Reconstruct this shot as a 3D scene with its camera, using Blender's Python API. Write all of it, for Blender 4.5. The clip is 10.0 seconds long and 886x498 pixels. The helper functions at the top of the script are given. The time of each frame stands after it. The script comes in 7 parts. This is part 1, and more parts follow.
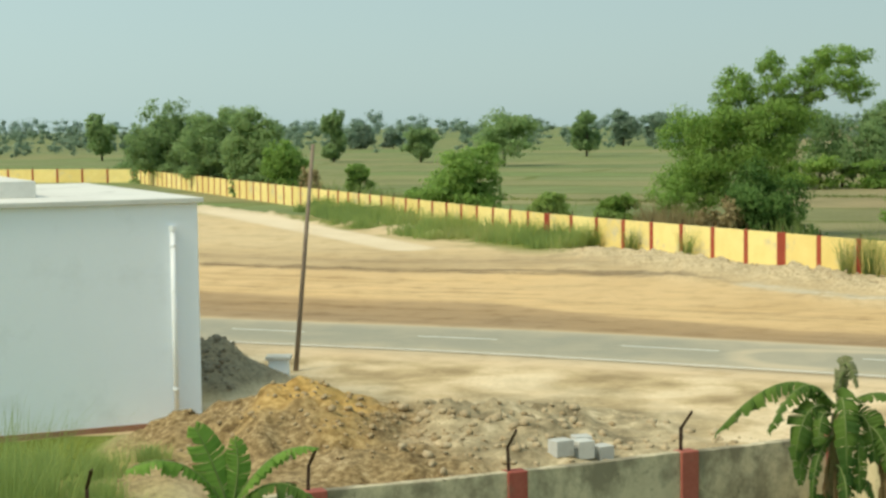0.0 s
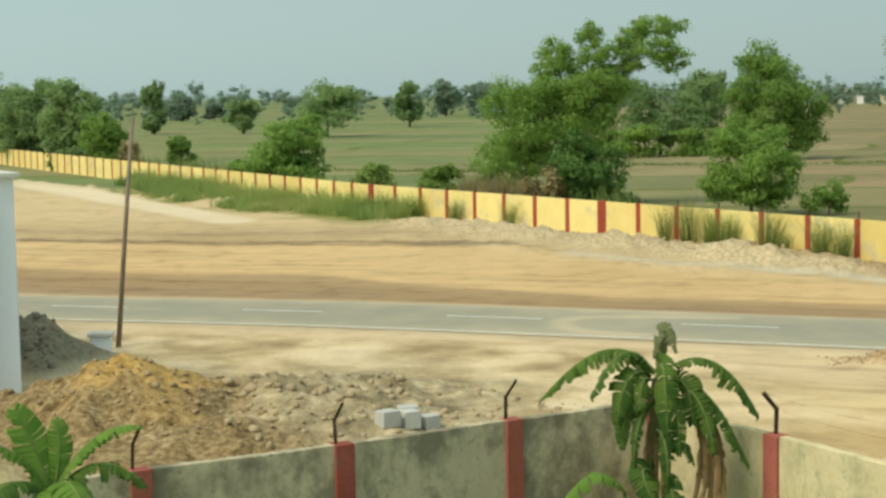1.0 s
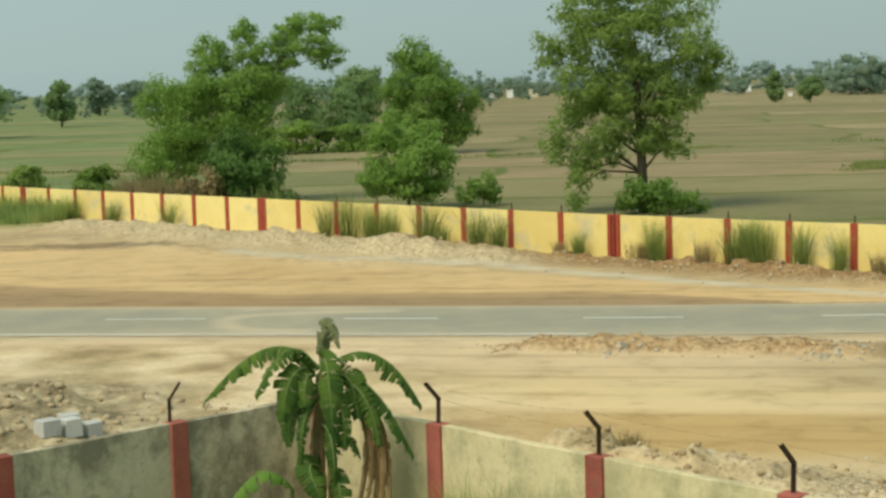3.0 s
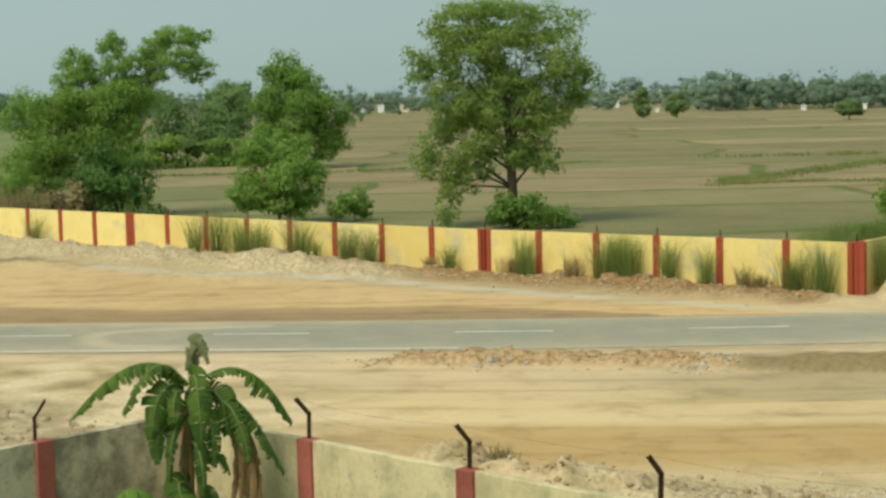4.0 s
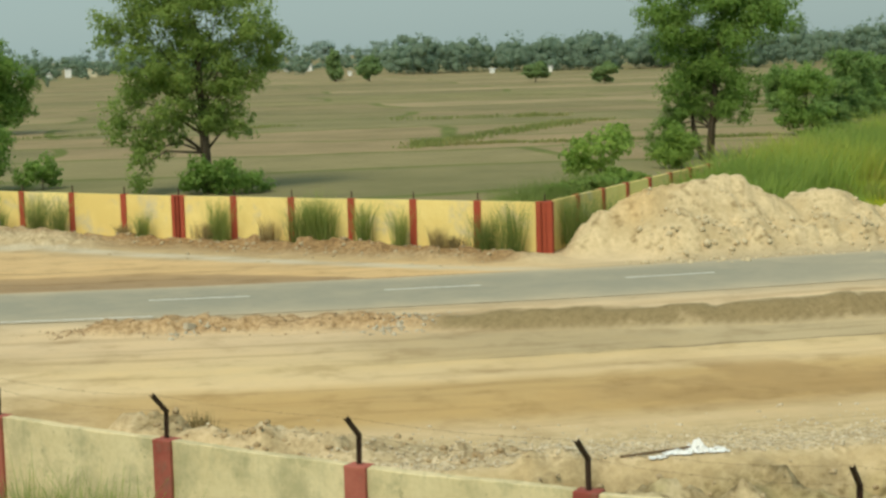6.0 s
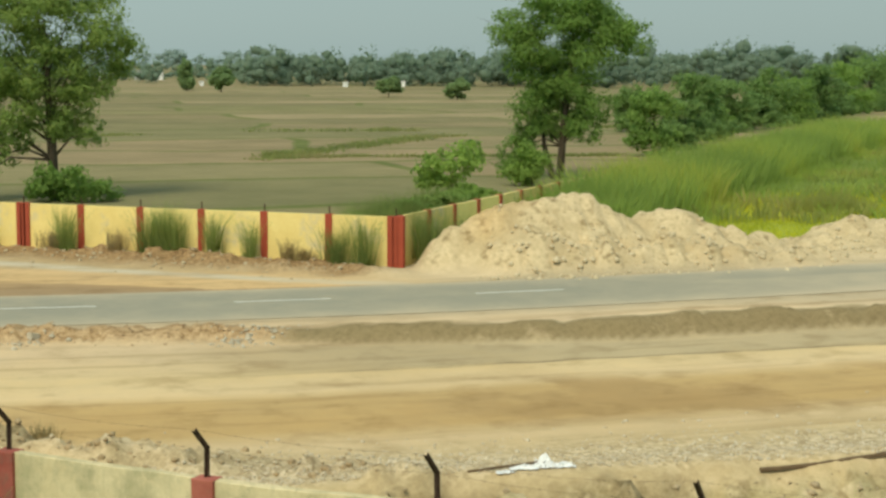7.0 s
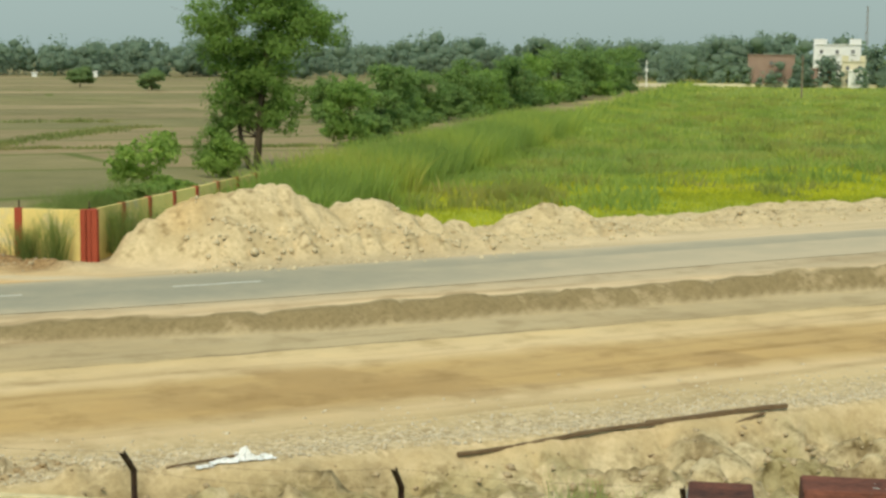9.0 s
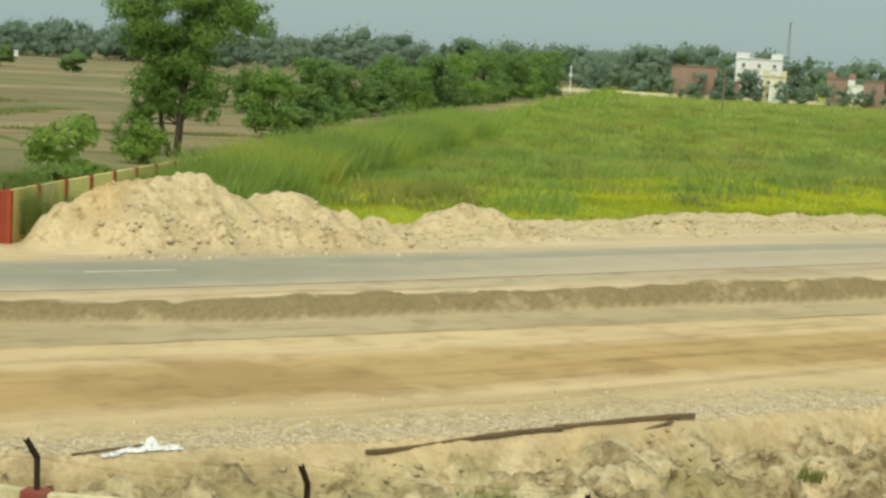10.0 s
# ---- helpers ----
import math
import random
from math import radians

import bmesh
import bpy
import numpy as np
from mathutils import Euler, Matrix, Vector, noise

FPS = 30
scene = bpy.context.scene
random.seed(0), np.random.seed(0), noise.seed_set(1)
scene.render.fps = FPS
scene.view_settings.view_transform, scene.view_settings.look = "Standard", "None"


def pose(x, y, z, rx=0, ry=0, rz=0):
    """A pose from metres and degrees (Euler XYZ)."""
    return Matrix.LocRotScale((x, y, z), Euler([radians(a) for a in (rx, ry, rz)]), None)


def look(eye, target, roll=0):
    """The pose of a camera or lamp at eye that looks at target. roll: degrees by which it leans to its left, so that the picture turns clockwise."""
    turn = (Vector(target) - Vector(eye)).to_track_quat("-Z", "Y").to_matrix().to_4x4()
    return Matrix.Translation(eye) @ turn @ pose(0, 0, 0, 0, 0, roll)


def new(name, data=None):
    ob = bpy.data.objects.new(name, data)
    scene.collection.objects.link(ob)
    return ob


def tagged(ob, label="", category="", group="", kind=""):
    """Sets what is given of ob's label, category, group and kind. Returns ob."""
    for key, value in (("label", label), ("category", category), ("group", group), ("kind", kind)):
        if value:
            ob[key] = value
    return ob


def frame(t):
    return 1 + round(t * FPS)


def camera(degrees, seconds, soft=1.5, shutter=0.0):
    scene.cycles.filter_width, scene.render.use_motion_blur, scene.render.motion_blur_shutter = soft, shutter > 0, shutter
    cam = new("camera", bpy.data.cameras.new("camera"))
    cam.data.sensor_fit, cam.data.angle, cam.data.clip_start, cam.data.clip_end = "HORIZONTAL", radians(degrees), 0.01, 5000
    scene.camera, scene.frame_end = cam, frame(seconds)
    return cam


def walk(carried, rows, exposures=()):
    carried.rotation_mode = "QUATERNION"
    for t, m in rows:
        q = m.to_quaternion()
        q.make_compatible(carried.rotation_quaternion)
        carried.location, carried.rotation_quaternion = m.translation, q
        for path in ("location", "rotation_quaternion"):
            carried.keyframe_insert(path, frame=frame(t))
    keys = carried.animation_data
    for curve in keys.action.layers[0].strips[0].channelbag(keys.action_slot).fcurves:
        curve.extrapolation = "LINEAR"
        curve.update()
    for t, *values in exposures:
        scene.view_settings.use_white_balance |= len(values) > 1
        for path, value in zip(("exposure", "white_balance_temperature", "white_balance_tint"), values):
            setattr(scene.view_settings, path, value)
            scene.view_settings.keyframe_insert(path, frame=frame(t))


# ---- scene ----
# The camera pans by hand at an upper-floor parapet, and sways by a few centimetres: seconds, sway, yaw, pitch, roll.
cam = camera(30.0, 10.0, soft=2.8)
EYE = 7.3
ROWS = [
    (0, -0.047, -0.015, -0.032, -0.035, -4.287, 0.707),  (0.3, -0.050, -0.002, -0.016, -1.797, -5.238, 1.224),
    (0.5, -0.052, 0.006, -0.005, -2.825, -5.318, 0.879),  (0.7, -0.045, 0.004, -0.006, -4.300, -5.212, 1.053),
    (1, -0.034, 0.001, -0.007, -6.106, -5.391, 0.997),  (1.2, -0.031, 0.003, -0.007, -7.087, -5.395, 1.098),
    (1.5, -0.026, 0.006, -0.006, -7.880, -5.386, 1.233),  (1.8, -0.025, 0.010, -0.005, -9.940, -5.303, 1.439),
    (2, -0.024, 0.012, -0.004, -11.321, -5.344, 1.298),  (2.2, -0.022, 0.017, -0.002, -12.670, -5.416, 1.739),
    (2.5, -0.018, 0.024, 0.000, -15.376, -5.983, 1.677),  (2.7, -0.014, 0.019, 0.001, -16.445, -5.905, 1.760),
    (3.8, 0.000, 0.008, -0.002, -21.531, -5.474, 1.150),  (4, 0.003, 0.007, -0.004, -22.324, -5.368, 1.362),
    (4.2, 0.003, 0.009, -0.002, -23.087, -5.470, 1.177),  (4.5, 0.003, 0.011, 0.002, -24.256, -5.680, 1.307),
    (4.7, 0.007, 0.008, 0.004, -24.778, -5.794, 1.361),  (5, 0.012, 0.004, 0.006, -26.367, -6.089, 1.768),
    (5.3, 0.019, -0.001, 0.008, -28.449, -6.506, 2.145),  (5.5, 0.023, -0.004, 0.010, -29.521, -6.777, 2.097),
    (5.8, 0.025, -0.009, 0.007, -31.607, -6.986, 1.774),  (6, 0.027, -0.013, 0.005, -32.841, -6.876, 1.508),
    (6.2, 0.009, -0.010, -0.008, -34.077, -6.594, 0.874),  (7.3, -0.016, 0.005, -0.000, -39.015, -6.534, -0.231),
    (7.5, -0.023, 0.010, -0.006, -39.511, -6.527, -0.363),  (7.8, -0.013, 0.011, -0.007, -40.592, -6.616, -0.402),
    (8, -0.006, 0.011, -0.007, -41.490, -6.938, -0.678),  (8.2, -0.001, 0.013, -0.004, -42.516, -7.129, -0.802),
    (8.5, 0.006, 0.017, -0.000, -43.624, -7.106, -0.659),  (8.7, 0.005, 0.018, -0.003, -45.201, -6.763, -0.980),
    (9, 0.022, -0.016, 0.004, -48.552, -6.716, -0.420),  (9.2, 0.018, -0.015, -0.001, -51.044, -7.262, -0.487),
    (9.3, 0.022, -0.019, 0.001, -51.553, -8.008, -0.223),  (9.5, 0.032, -0.025, 0.010, -53.624, -8.132, -1.069),
    (9.7, 0.037, -0.023, 0.017, -54.418, -7.704, -1.687),  (10, 0.043, -0.015, 0.027, -51.425, -6.720, -3.155),
]
walk(cam, [(t, pose(x, y, EYE + z, 0, 0, yaw) @ pose(0, 0, 0, 90 + pitch) @ pose(0, 0, 0, 0, 0, -roll)) for t, x, y, z, yaw, pitch, roll in ROWS],
     exposures=[(0.0, 0.68, 6800, 9), (0.5, 0.57, 6800, 9), (1.0, 0.56, 6800, 9), (2.0, 0.50, 6800, 9), (4.0, 0.42, 6800, 9), (6.0, 0.42, 6800, 9), (8.0, 0.47, 6800, 9), (10.0, 0.48, 6800, 9)])

# ---------------------------------------------------------------- light
SUN_AZ, SUN_EL = radians(60), radians(50)   # from the left and a little behind the camera's first view
world = bpy.data.worlds.new("sky")
scene.world = world
world.use_nodes = True
wn, wl = world.node_tree.nodes, world.node_tree.links
sky = wn.new("ShaderNodeTexSky")
sky.sky_type, sky.sun_disc = "NISHITA", False
sky.sun_elevation, sky.sun_rotation = SUN_EL, radians(180) + SUN_AZ
sky.air_density, sky.dust_density, sky.ozone_density = 1.0, 1.0, 1.5
haze = wn.new("ShaderNodeMix")          # heavy summer haze over the clear sky
haze.data_type = "RGBA"
haze.inputs[0].default_value = 0.88
gain = wn.new("ShaderNodeVectorMath")
gain.operation = "SCALE"
gain.inputs["Scale"].default_value = 0.10
wl.new(sky.outputs[0], gain.inputs[0])
wl.new(gain.outputs[0], haze.inputs[6])
tc, toward, swell, tint = wn.new("ShaderNodeTexCoord"), wn.new("ShaderNodeVectorMath"), wn.new("ShaderNodeMath"), wn.new("ShaderNodeVectorMath")
toward.operation, swell.operation, tint.operation = "DOT_PRODUCT", "MULTIPLY_ADD", "SCALE"
toward.inputs[1].default_value = (-math.sin(SUN_AZ), -math.cos(SUN_AZ), 0)
swell.inputs[1].default_value, swell.inputs[2].default_value = 0.30, 1.0
tint.inputs[0].default_value = (0.312, 0.435, 0.446)
wl.new(tc.outputs["Generated"], toward.inputs[0])
wl.new(toward.outputs["Value"], swell.inputs[0])
wl.new(swell.outputs[0], tint.inputs["Scale"])
wl.new(tint.outputs[0], haze.inputs[7])
bg = wn["Background"]
bg.inputs[1].default_value = 1.0
wl.new(haze.outputs[2], bg.inputs[0])

sun = new("sun", bpy.data.lights.new("sun", "SUN"))
sun.data.energy, sun.data.angle, sun.data.color = 2.0, radians(24), (1.0, 0.92, 0.74)
sun.matrix_world = look((-60 * math.sin(SUN_AZ) * math.cos(SUN_EL), -60 * math.cos(SUN_AZ) * math.cos(SUN_EL), 60 * math.sin(SUN_EL)), (0, 0, 0))


# ---------------------------------------------------------------- materials
def shader(name, rough=0.9, metal=0.0, spec=0.3):
    m = bpy.data.materials.new(name)
    m.use_nodes = True
    b = m.node_tree.nodes["Principled BSDF"]
    b.inputs["Roughness"].default_value, b.inputs["Metallic"].default_value = rough, metal
    b.inputs["Specular IOR Level"].default_value = spec
    return m, m.node_tree.nodes, m.node_tree.links, b


def coords(n, l, kind="Object", scale=(1, 1, 1), rot=(0, 0, 0)):
    tc, mp = n.new("ShaderNodeTexCoord"), n.new("ShaderNodeMapping")
    mp.inputs["Scale"].default_value, mp.inputs["Rotation"].default_value = scale, rot
    l.new(tc.outputs[kind], mp.inputs[0])
    return mp.outputs[0]


def noisy(n, l, at, scale, detail=5.0, rough=0.6):
    t = n.new("ShaderNodeTexNoise")
    t.inputs["Scale"].default_value, t.inputs["Detail"].default_value, t.inputs["Roughness"].default_value = scale, detail, rough
    if at is not None:
        l.new(at, t.inputs["Vector"])
    return t.outputs["Fac"]


def ramp(n, l, fac, stops):
    r = n.new("ShaderNodeValToRGB")
    while len(r.color_ramp.elements) < len(stops):
        r.color_ramp.elements.new(0.5)
    for e, (p, c) in zip(r.color_ramp.elements, stops):
        e.position = p
        e.color = (*c, 1) if len(c) == 3 else c
    if fac is not None:
        l.new(fac, r.inputs[0])
    return r.outputs[0]


def mixed(n, l, fac, a, b, blend="MIX"):
    m = n.new("ShaderNodeMix")
    m.data_type, m.blend_type = "RGBA", blend
    for slot, v in ((0, fac), (6, a), (7, b)):
        if isinstance(v, (int, float)):
            m.inputs[slot].default_value = v
        elif isinstance(v, tuple):
            m.inputs[slot].default_value = (*v, 1)
        else:
            l.new(v, m.inputs[slot])
    return m.outputs[2]


def maths(n, l, op, a, b=0.0, clamp=False):
    m = n.new("ShaderNodeMath")
    m.operation, m.use_clamp = op, clamp
    for k, v in ((0, a), (1, b)):
        if isinstance(v, (int, float)):
            m.inputs[k].default_value = v
        else:
            l.new(v, m.inputs[k])
    return m.outputs[0]


def bump(n, l, b, height, strength, dist):
    u = n.new("ShaderNodeBump")
    u.inputs["Strength"].default_value, u.inputs["Distance"].default_value = strength, dist
    l.new(height, u.inputs["Height"])
    l.new(u.outputs[0], b.inputs["Normal"])


def shifted(n, l, at):
    """Every object takes its own stretch of the pattern."""
    oi, sh = n.new("ShaderNodeObjectInfo"), n.new("ShaderNodeVectorMath")
    sh.operation = "MULTIPLY_ADD"
    l.new(oi.outputs["Random"], sh.inputs[0])
    sh.inputs[1].default_value = (37, 19, 11)
    l.new(at, sh.inputs[2])
    return sh.outputs[0]


def surface(name, dark, light, scale=3.0, fine=40.0, rough=0.9, metal=0.0, spec=0.3, relief=0.3, dist=0.01, stain=None, stain_scale=1.0, stain_at=0.55, own=0.0):
    """Two scales of variation between dark and light, an optional stain, and per-object variation."""
    m, n, l, b = shader(name, rough, metal, spec)
    at = coords(n, l)
    if own:
        at = shifted(n, l, at)
    f1, f2 = noisy(n, l, at, scale), noisy(n, l, at, fine, 3)
    f = maths(n, l, "ADD", maths(n, l, "MULTIPLY", f1, 0.65), maths(n, l, "MULTIPLY", f2, 0.35))
    if own:
        oi = n.new("ShaderNodeObjectInfo")
        f = maths(n, l, "ADD", f, maths(n, l, "MULTIPLY", maths(n, l, "SUBTRACT", oi.outputs["Random"], 0.5), own))
    c = ramp(n, l, f, [(0.3, dark), (0.7, light)])
    if stain:
        s = ramp(n, l, noisy(n, l, at, stain_scale, 6, 0.65), [(stain_at, (0, 0, 0)), (stain_at + 0.18, (1, 1, 1))])
        c = mixed(n, l, s, c, stain)
    l.new(c, b.inputs["Base Color"])
    if relief:
        bump(n, l, b, f, relief, dist)
    return m


def leafy(name, dark, light, back=0.25, own=0.3, each=0.42):
    """Foliage: colour varies from leaf to leaf and from plant to plant."""
    m, n, l, b = shader(name, 0.7, 0, 0.12)
    g, oi = n.new("ShaderNodeNewGeometry"), n.new("ShaderNodeObjectInfo")
    at = coords(n, l)
    f = maths(n, l, "ADD", maths(n, l, "MULTIPLY", g.outputs["Random Per Island"], each), maths(n, l, "MULTIPLY", noisy(n, l, at, 0.6, 3), 1.05 - each))
    f = maths(n, l, "ADD", f, maths(n, l, "MULTIPLY", maths(n, l, "SUBTRACT", oi.outputs["Random"], 0.5), own))
    c = ramp(n, l, f, [(0.2, dark), (0.85, light)])
    l.new(c, b.inputs["Base Color"])
    tr, mx = n.new("ShaderNodeBsdfTranslucent"), n.new("ShaderNodeMixShader")
    l.new(c, tr.inputs[0])
    mx.inputs[0].default_value = back
    l.new(b.outputs[0], mx.inputs[1])
    l.new(tr.outputs[0], mx.inputs[2])
    l.new(mx.outputs[0], n["Material Output"].inputs[0])
    return m


# ---------------------------------------------------------------- mesh helpers
def link(name, bm, mat=None, parent=None, smooth=False):
    me = bpy.data.meshes.new(name)
    bm.to_mesh(me)
    bm.free()
    if smooth:
        for p in me.polygons:
            p.use_smooth = True
    if mat:
        me.materials.append(mat)
    ob = new(name, me)
    if parent:
        ob.parent = parent
    return ob


def part(name, bm, material, parent, label="", smooth=False):
    return tagged(link(name, bm, material, parent, smooth), label)


def from_arrays(name, verts, faces, mat, parent=None, smooth=False):
    me = bpy.data.meshes.new(name)
    verts, faces = np.asarray(verts, np.float32), np.asarray(faces, np.int32)
    k = faces.shape[1]
    me.vertices.add(len(verts))
    me.vertices.foreach_set("co", verts.ravel())
    me.loops.add(faces.size)
    me.loops.foreach_set("vertex_index", faces.ravel())
    me.polygons.add(len(faces))
    me.polygons.foreach_set("loop_start", np.arange(0, faces.size, k, dtype=np.int32))
    me.polygons.foreach_set("loop_total", np.full(len(faces), k, np.int32))
    me.update(calc_edges=True)
    if smooth:
        me.polygons.foreach_set("use_smooth", np.ones(len(faces), bool))
    me.materials.append(mat)
    ob = new(name, me)
    if parent:
        ob.parent = parent
    return ob


def empty(name, m=None):
    ob = new(name)
    ob.empty_display_size = 0.2
    if m is not None:
        ob.matrix_world = m
    return ob


def box(bm, x0, x1, y0, y1, z0, z1, bevel=0.0, m=None):
    r = bmesh.ops.create_cube(bm, size=1)
    bmesh.ops.transform(bm, matrix=Matrix.LocRotScale(((x0 + x1) / 2, (y0 + y1) / 2, (z0 + z1) / 2), None, (x1 - x0, y1 - y0, z1 - z0)), verts=r["verts"])
    vs = r["verts"]
    if bevel:
        es = list({e for v in vs for e in v.link_edges})
        g = bmesh.ops.bevel(bm, geom=es, offset=bevel, segments=2, affect="EDGES", profile=0.6)
        vs = list({v for f in g["faces"] for v in f.verts})
        if m is not None:
            vs = list({v for v in bm.verts if v.link_faces}) if len(bm.verts) == len(vs) else vs
    if m is not None:
        bmesh.ops.transform(bm, matrix=m, verts=vs)
    return bm


def boxmesh(*a, bevel=0.0):
    return box(bmesh.new(), *a, bevel=bevel)


def tube(bm, pts, radii, sides=7, cap=True):
    """A round limb through the points."""
    rings = []
    for i, p in enumerate(pts):
        a, b = Vector(pts[max(i - 1, 0)]), Vector(pts[min(i + 1, len(pts) - 1)])
        q = (b - a).to_track_quat("Z", "X")
        r = radii[i] if hasattr(radii, "__len__") else radii
        rings.append([bm.verts.new(Vector(p) + q @ Vector((math.cos(t) * r, math.sin(t) * r, 0))) for t in (2 * math.pi * k / sides for k in range(sides))])
    for u, w in zip(rings, rings[1:]):
        for k in range(sides):
            bm.faces.new((u[k], u[(k + 1) % sides], w[(k + 1) % sides], w[k]))
    if cap:
        bm.faces.new(rings[0][::-1])
        bm.faces.new(rings[-1])
    return bm


def hash2(i, j, seed):
    h = np.sin(i * 127.1 + j * 311.7 + seed * 74.7) * 43758.5453
    return h - np.floor(h)


def vnoise(x, y, seed=0):
    """Smooth value noise on arrays, 0 to 1."""
    i, j = np.floor(x), np.floor(y)
    u, v = x - i, y - j
    u, v = u * u * (3 - 2 * u), v * v * (3 - 2 * v)
    return (hash2(i, j, seed) * (1 - u) + hash2(i + 1, j, seed) * u) * (1 - v) + (hash2(i, j + 1, seed) * (1 - u) + hash2(i + 1, j + 1, seed) * u) * v


def fbm(x, y, scale, octaves=4, seed=0):
    s, a, tot = 0.0, 1.0, 0.0
    for k in range(octaves):
        c, d = math.cos(0.7 * k), math.sin(0.7 * k)
        s = s + a * vnoise((x * c - y * d) * scale * 2 ** k, (x * d + y * c) * scale * 2 ** k, seed + k)
        tot += a
        a *= 0.5
    return s / tot


def clods_at(x, y, size, seed):
    """Angular lumps: every cell has its own height and tilt; -0.5 to 0.5."""
    u, w = x / size, y / size
    i, j = np.floor(u), np.floor(w)
    best, out = np.full(np.shape(x), 9.0), np.zeros(np.shape(x))
    for a in (-1, 0, 1):
        for b in (-1, 0, 1):
            p, q = i + a, j + b
            dx, dy = u - p - 0.15 - 0.7 * hash2(p, q, seed), w - q - 0.15 - 0.7 * hash2(p, q, seed + 7)
            d = dx * dx + dy * dy
            lump = hash2(p, q, seed + 3) - 0.5 + (hash2(p, q, seed + 5) - 0.5) * dx + (hash2(p, q, seed + 9) - 0.5) * dy - 0.35 * d
            out = np.where(d < best, lump, out)
            best = np.minimum(d, best)
    return out


def step(a, b, x):
    t = np.clip((x - a) / (b - a), 0, 1)
    return t * t * (3 - 2 * t)


# ---------------------------------------------------------------- plan
# the road's centre line, y over x, and half its width
RX = np.array([-400, -60, -20, -9, 2.3, 10, 15.5, 22, 32, 40, 50, 67, 97, 200, 500], float)
RY = np.array([250, 86, 64.8, 59.6, 55.0, 51.0, 48.0, 44.6, 40.2, 37.4, 34.3, 29.0, 18.5, -18, -130], float)
HALF = 3.1


def road_y(x):
    k = np.linspace(-3, 3, 7)
    return sum(np.interp(x + d, RX, RY) for d in k) / 7


def road_v(x, y):
    """Distance across the road from its centre, positive on the far side."""
    s = (road_y(x + 0.5) - road_y(x - 0.5))
    return (y - road_y(x)) / np.sqrt(1 + s * s)


# the yellow compound wall: corner, and the way along its runs
CORNER = Vector((34.85, 47.2, 0))
WAY_A = Vector((-0.4737, 0.8807, 0)).normalized()    # mean way from the corner, off to the left
A_1, A_2 = Vector((-0.524, 0.852, 0)).normalized(), Vector((-0.4557, 0.890, 0)).normalized()
JOINT = CORNER + A_1 * 15.6
A_END = JOINT + A_2 * 44.5
A_3 = Vector((-0.361, 0.932, 0)).normalized()
WAY_B = Vector((0.8665, 0.4992, 0)).normalized()      # from the corner, away to the right
PANEL, WALL_H = 2.6, 1.83
# the near wall
N_CORNER = Vector((5.95, 25.25, 0))
N_LEFT = Vector((-0.912, -0.41, 0)).normalized()
N_RIGHT = Vector((0.43, -0.903, 0)).normalized()
N_H = 2.4


def seg_dist(x, y, pts):
    """Distance from a broken line, and how far along it."""
    best, along, run = np.full(np.shape(x), 1e9), np.zeros(np.shape(x)), 0.0
    for (ax, ay), (bx, by) in zip(pts, pts[1:]):
        dx, dy = bx - ax, by - ay
        L = math.hypot(dx, dy)
        t = np.clip(((x - ax) * dx + (y - ay) * dy) / (L * L), 0, 1)
        d = np.hypot(x - ax - t * dx, y - ay - t * dy)
        along = np.where(d < best, run + t * L, along)
        best = np.minimum(best, d)
        run += L
    return best, along


def side(x, y, p, w):
    """Signed distance to the left of the line through p along w."""
    return w.x * (y - p.y) - w.y * (x - p.x)


def mound(x, y, cx, cy, rx, ry, h, turn=0.0, power=1.0, seed=0, lump=0.35):
    c, s = math.cos(turn), math.sin(turn)
    u, w = ((x - cx) * c + (y - cy) * s) / rx, (-(x - cx) * s + (y - cy) * c) / ry
    r = np.sqrt(u * u + w * w)
    r = r * (1 + lump * (fbm(x, y, 0.5, 3, seed) - 0.5))
    return h * np.clip(1 - r ** power, 0, 1)


RIDGE = [(36.6, 45.6), (40.5, 44.6), (44.5, 43.0), (47.5, 42.6), (50.5, 42.4), (53.7, 41.6), (58, 41.2), (69, 38.6), (81, 34.3), (120, 21.5)]
RIDGE_S = [0, 4.0, 8.2, 11.3, 14.3, 17.6, 22, 33.3, 46, 87]
CREST_S = [0, 0.6, 1.2, 2.3, 3.7, 4.4, 5.0, 5.5, 6.0, 6.8, 7.4, 8.4, 9.3, 10.3, 11.5, 13.3, 14.9, 16.0, 17.1, 18.4, 19.5, 21, 24, 27, 31, 34, 87]
RIDGE_H = [1.35, 1.85, 2.15, 2.2, 2.15, 2.4, 2.4, 2.0, 1.68, 1.6, 1.85, 1.85, 1.75, 1.3, 0.9, 0.5, 0.6, 0.98, 1.2, 1.2, 0.75, 0.42, 0.3, 0.35, 0.5, 0.38, 0.38]
BERM = [(14.5, 42.5), (18, 40.6), (23, 36.9), (26.5, 34.3), (31, 31.4), (37, 29.05), (44.5, 26.15), (52.5, 22.85), (80, 11.5)]


EDGE_X = [-50, 6, 8.5, 13, 17.5, 22.9, 29.7, 45, 100]
EDGE_Y = [30, 26.5, 25.5, 24.0, 22.3, 19.5, 16.6, 10, -14]


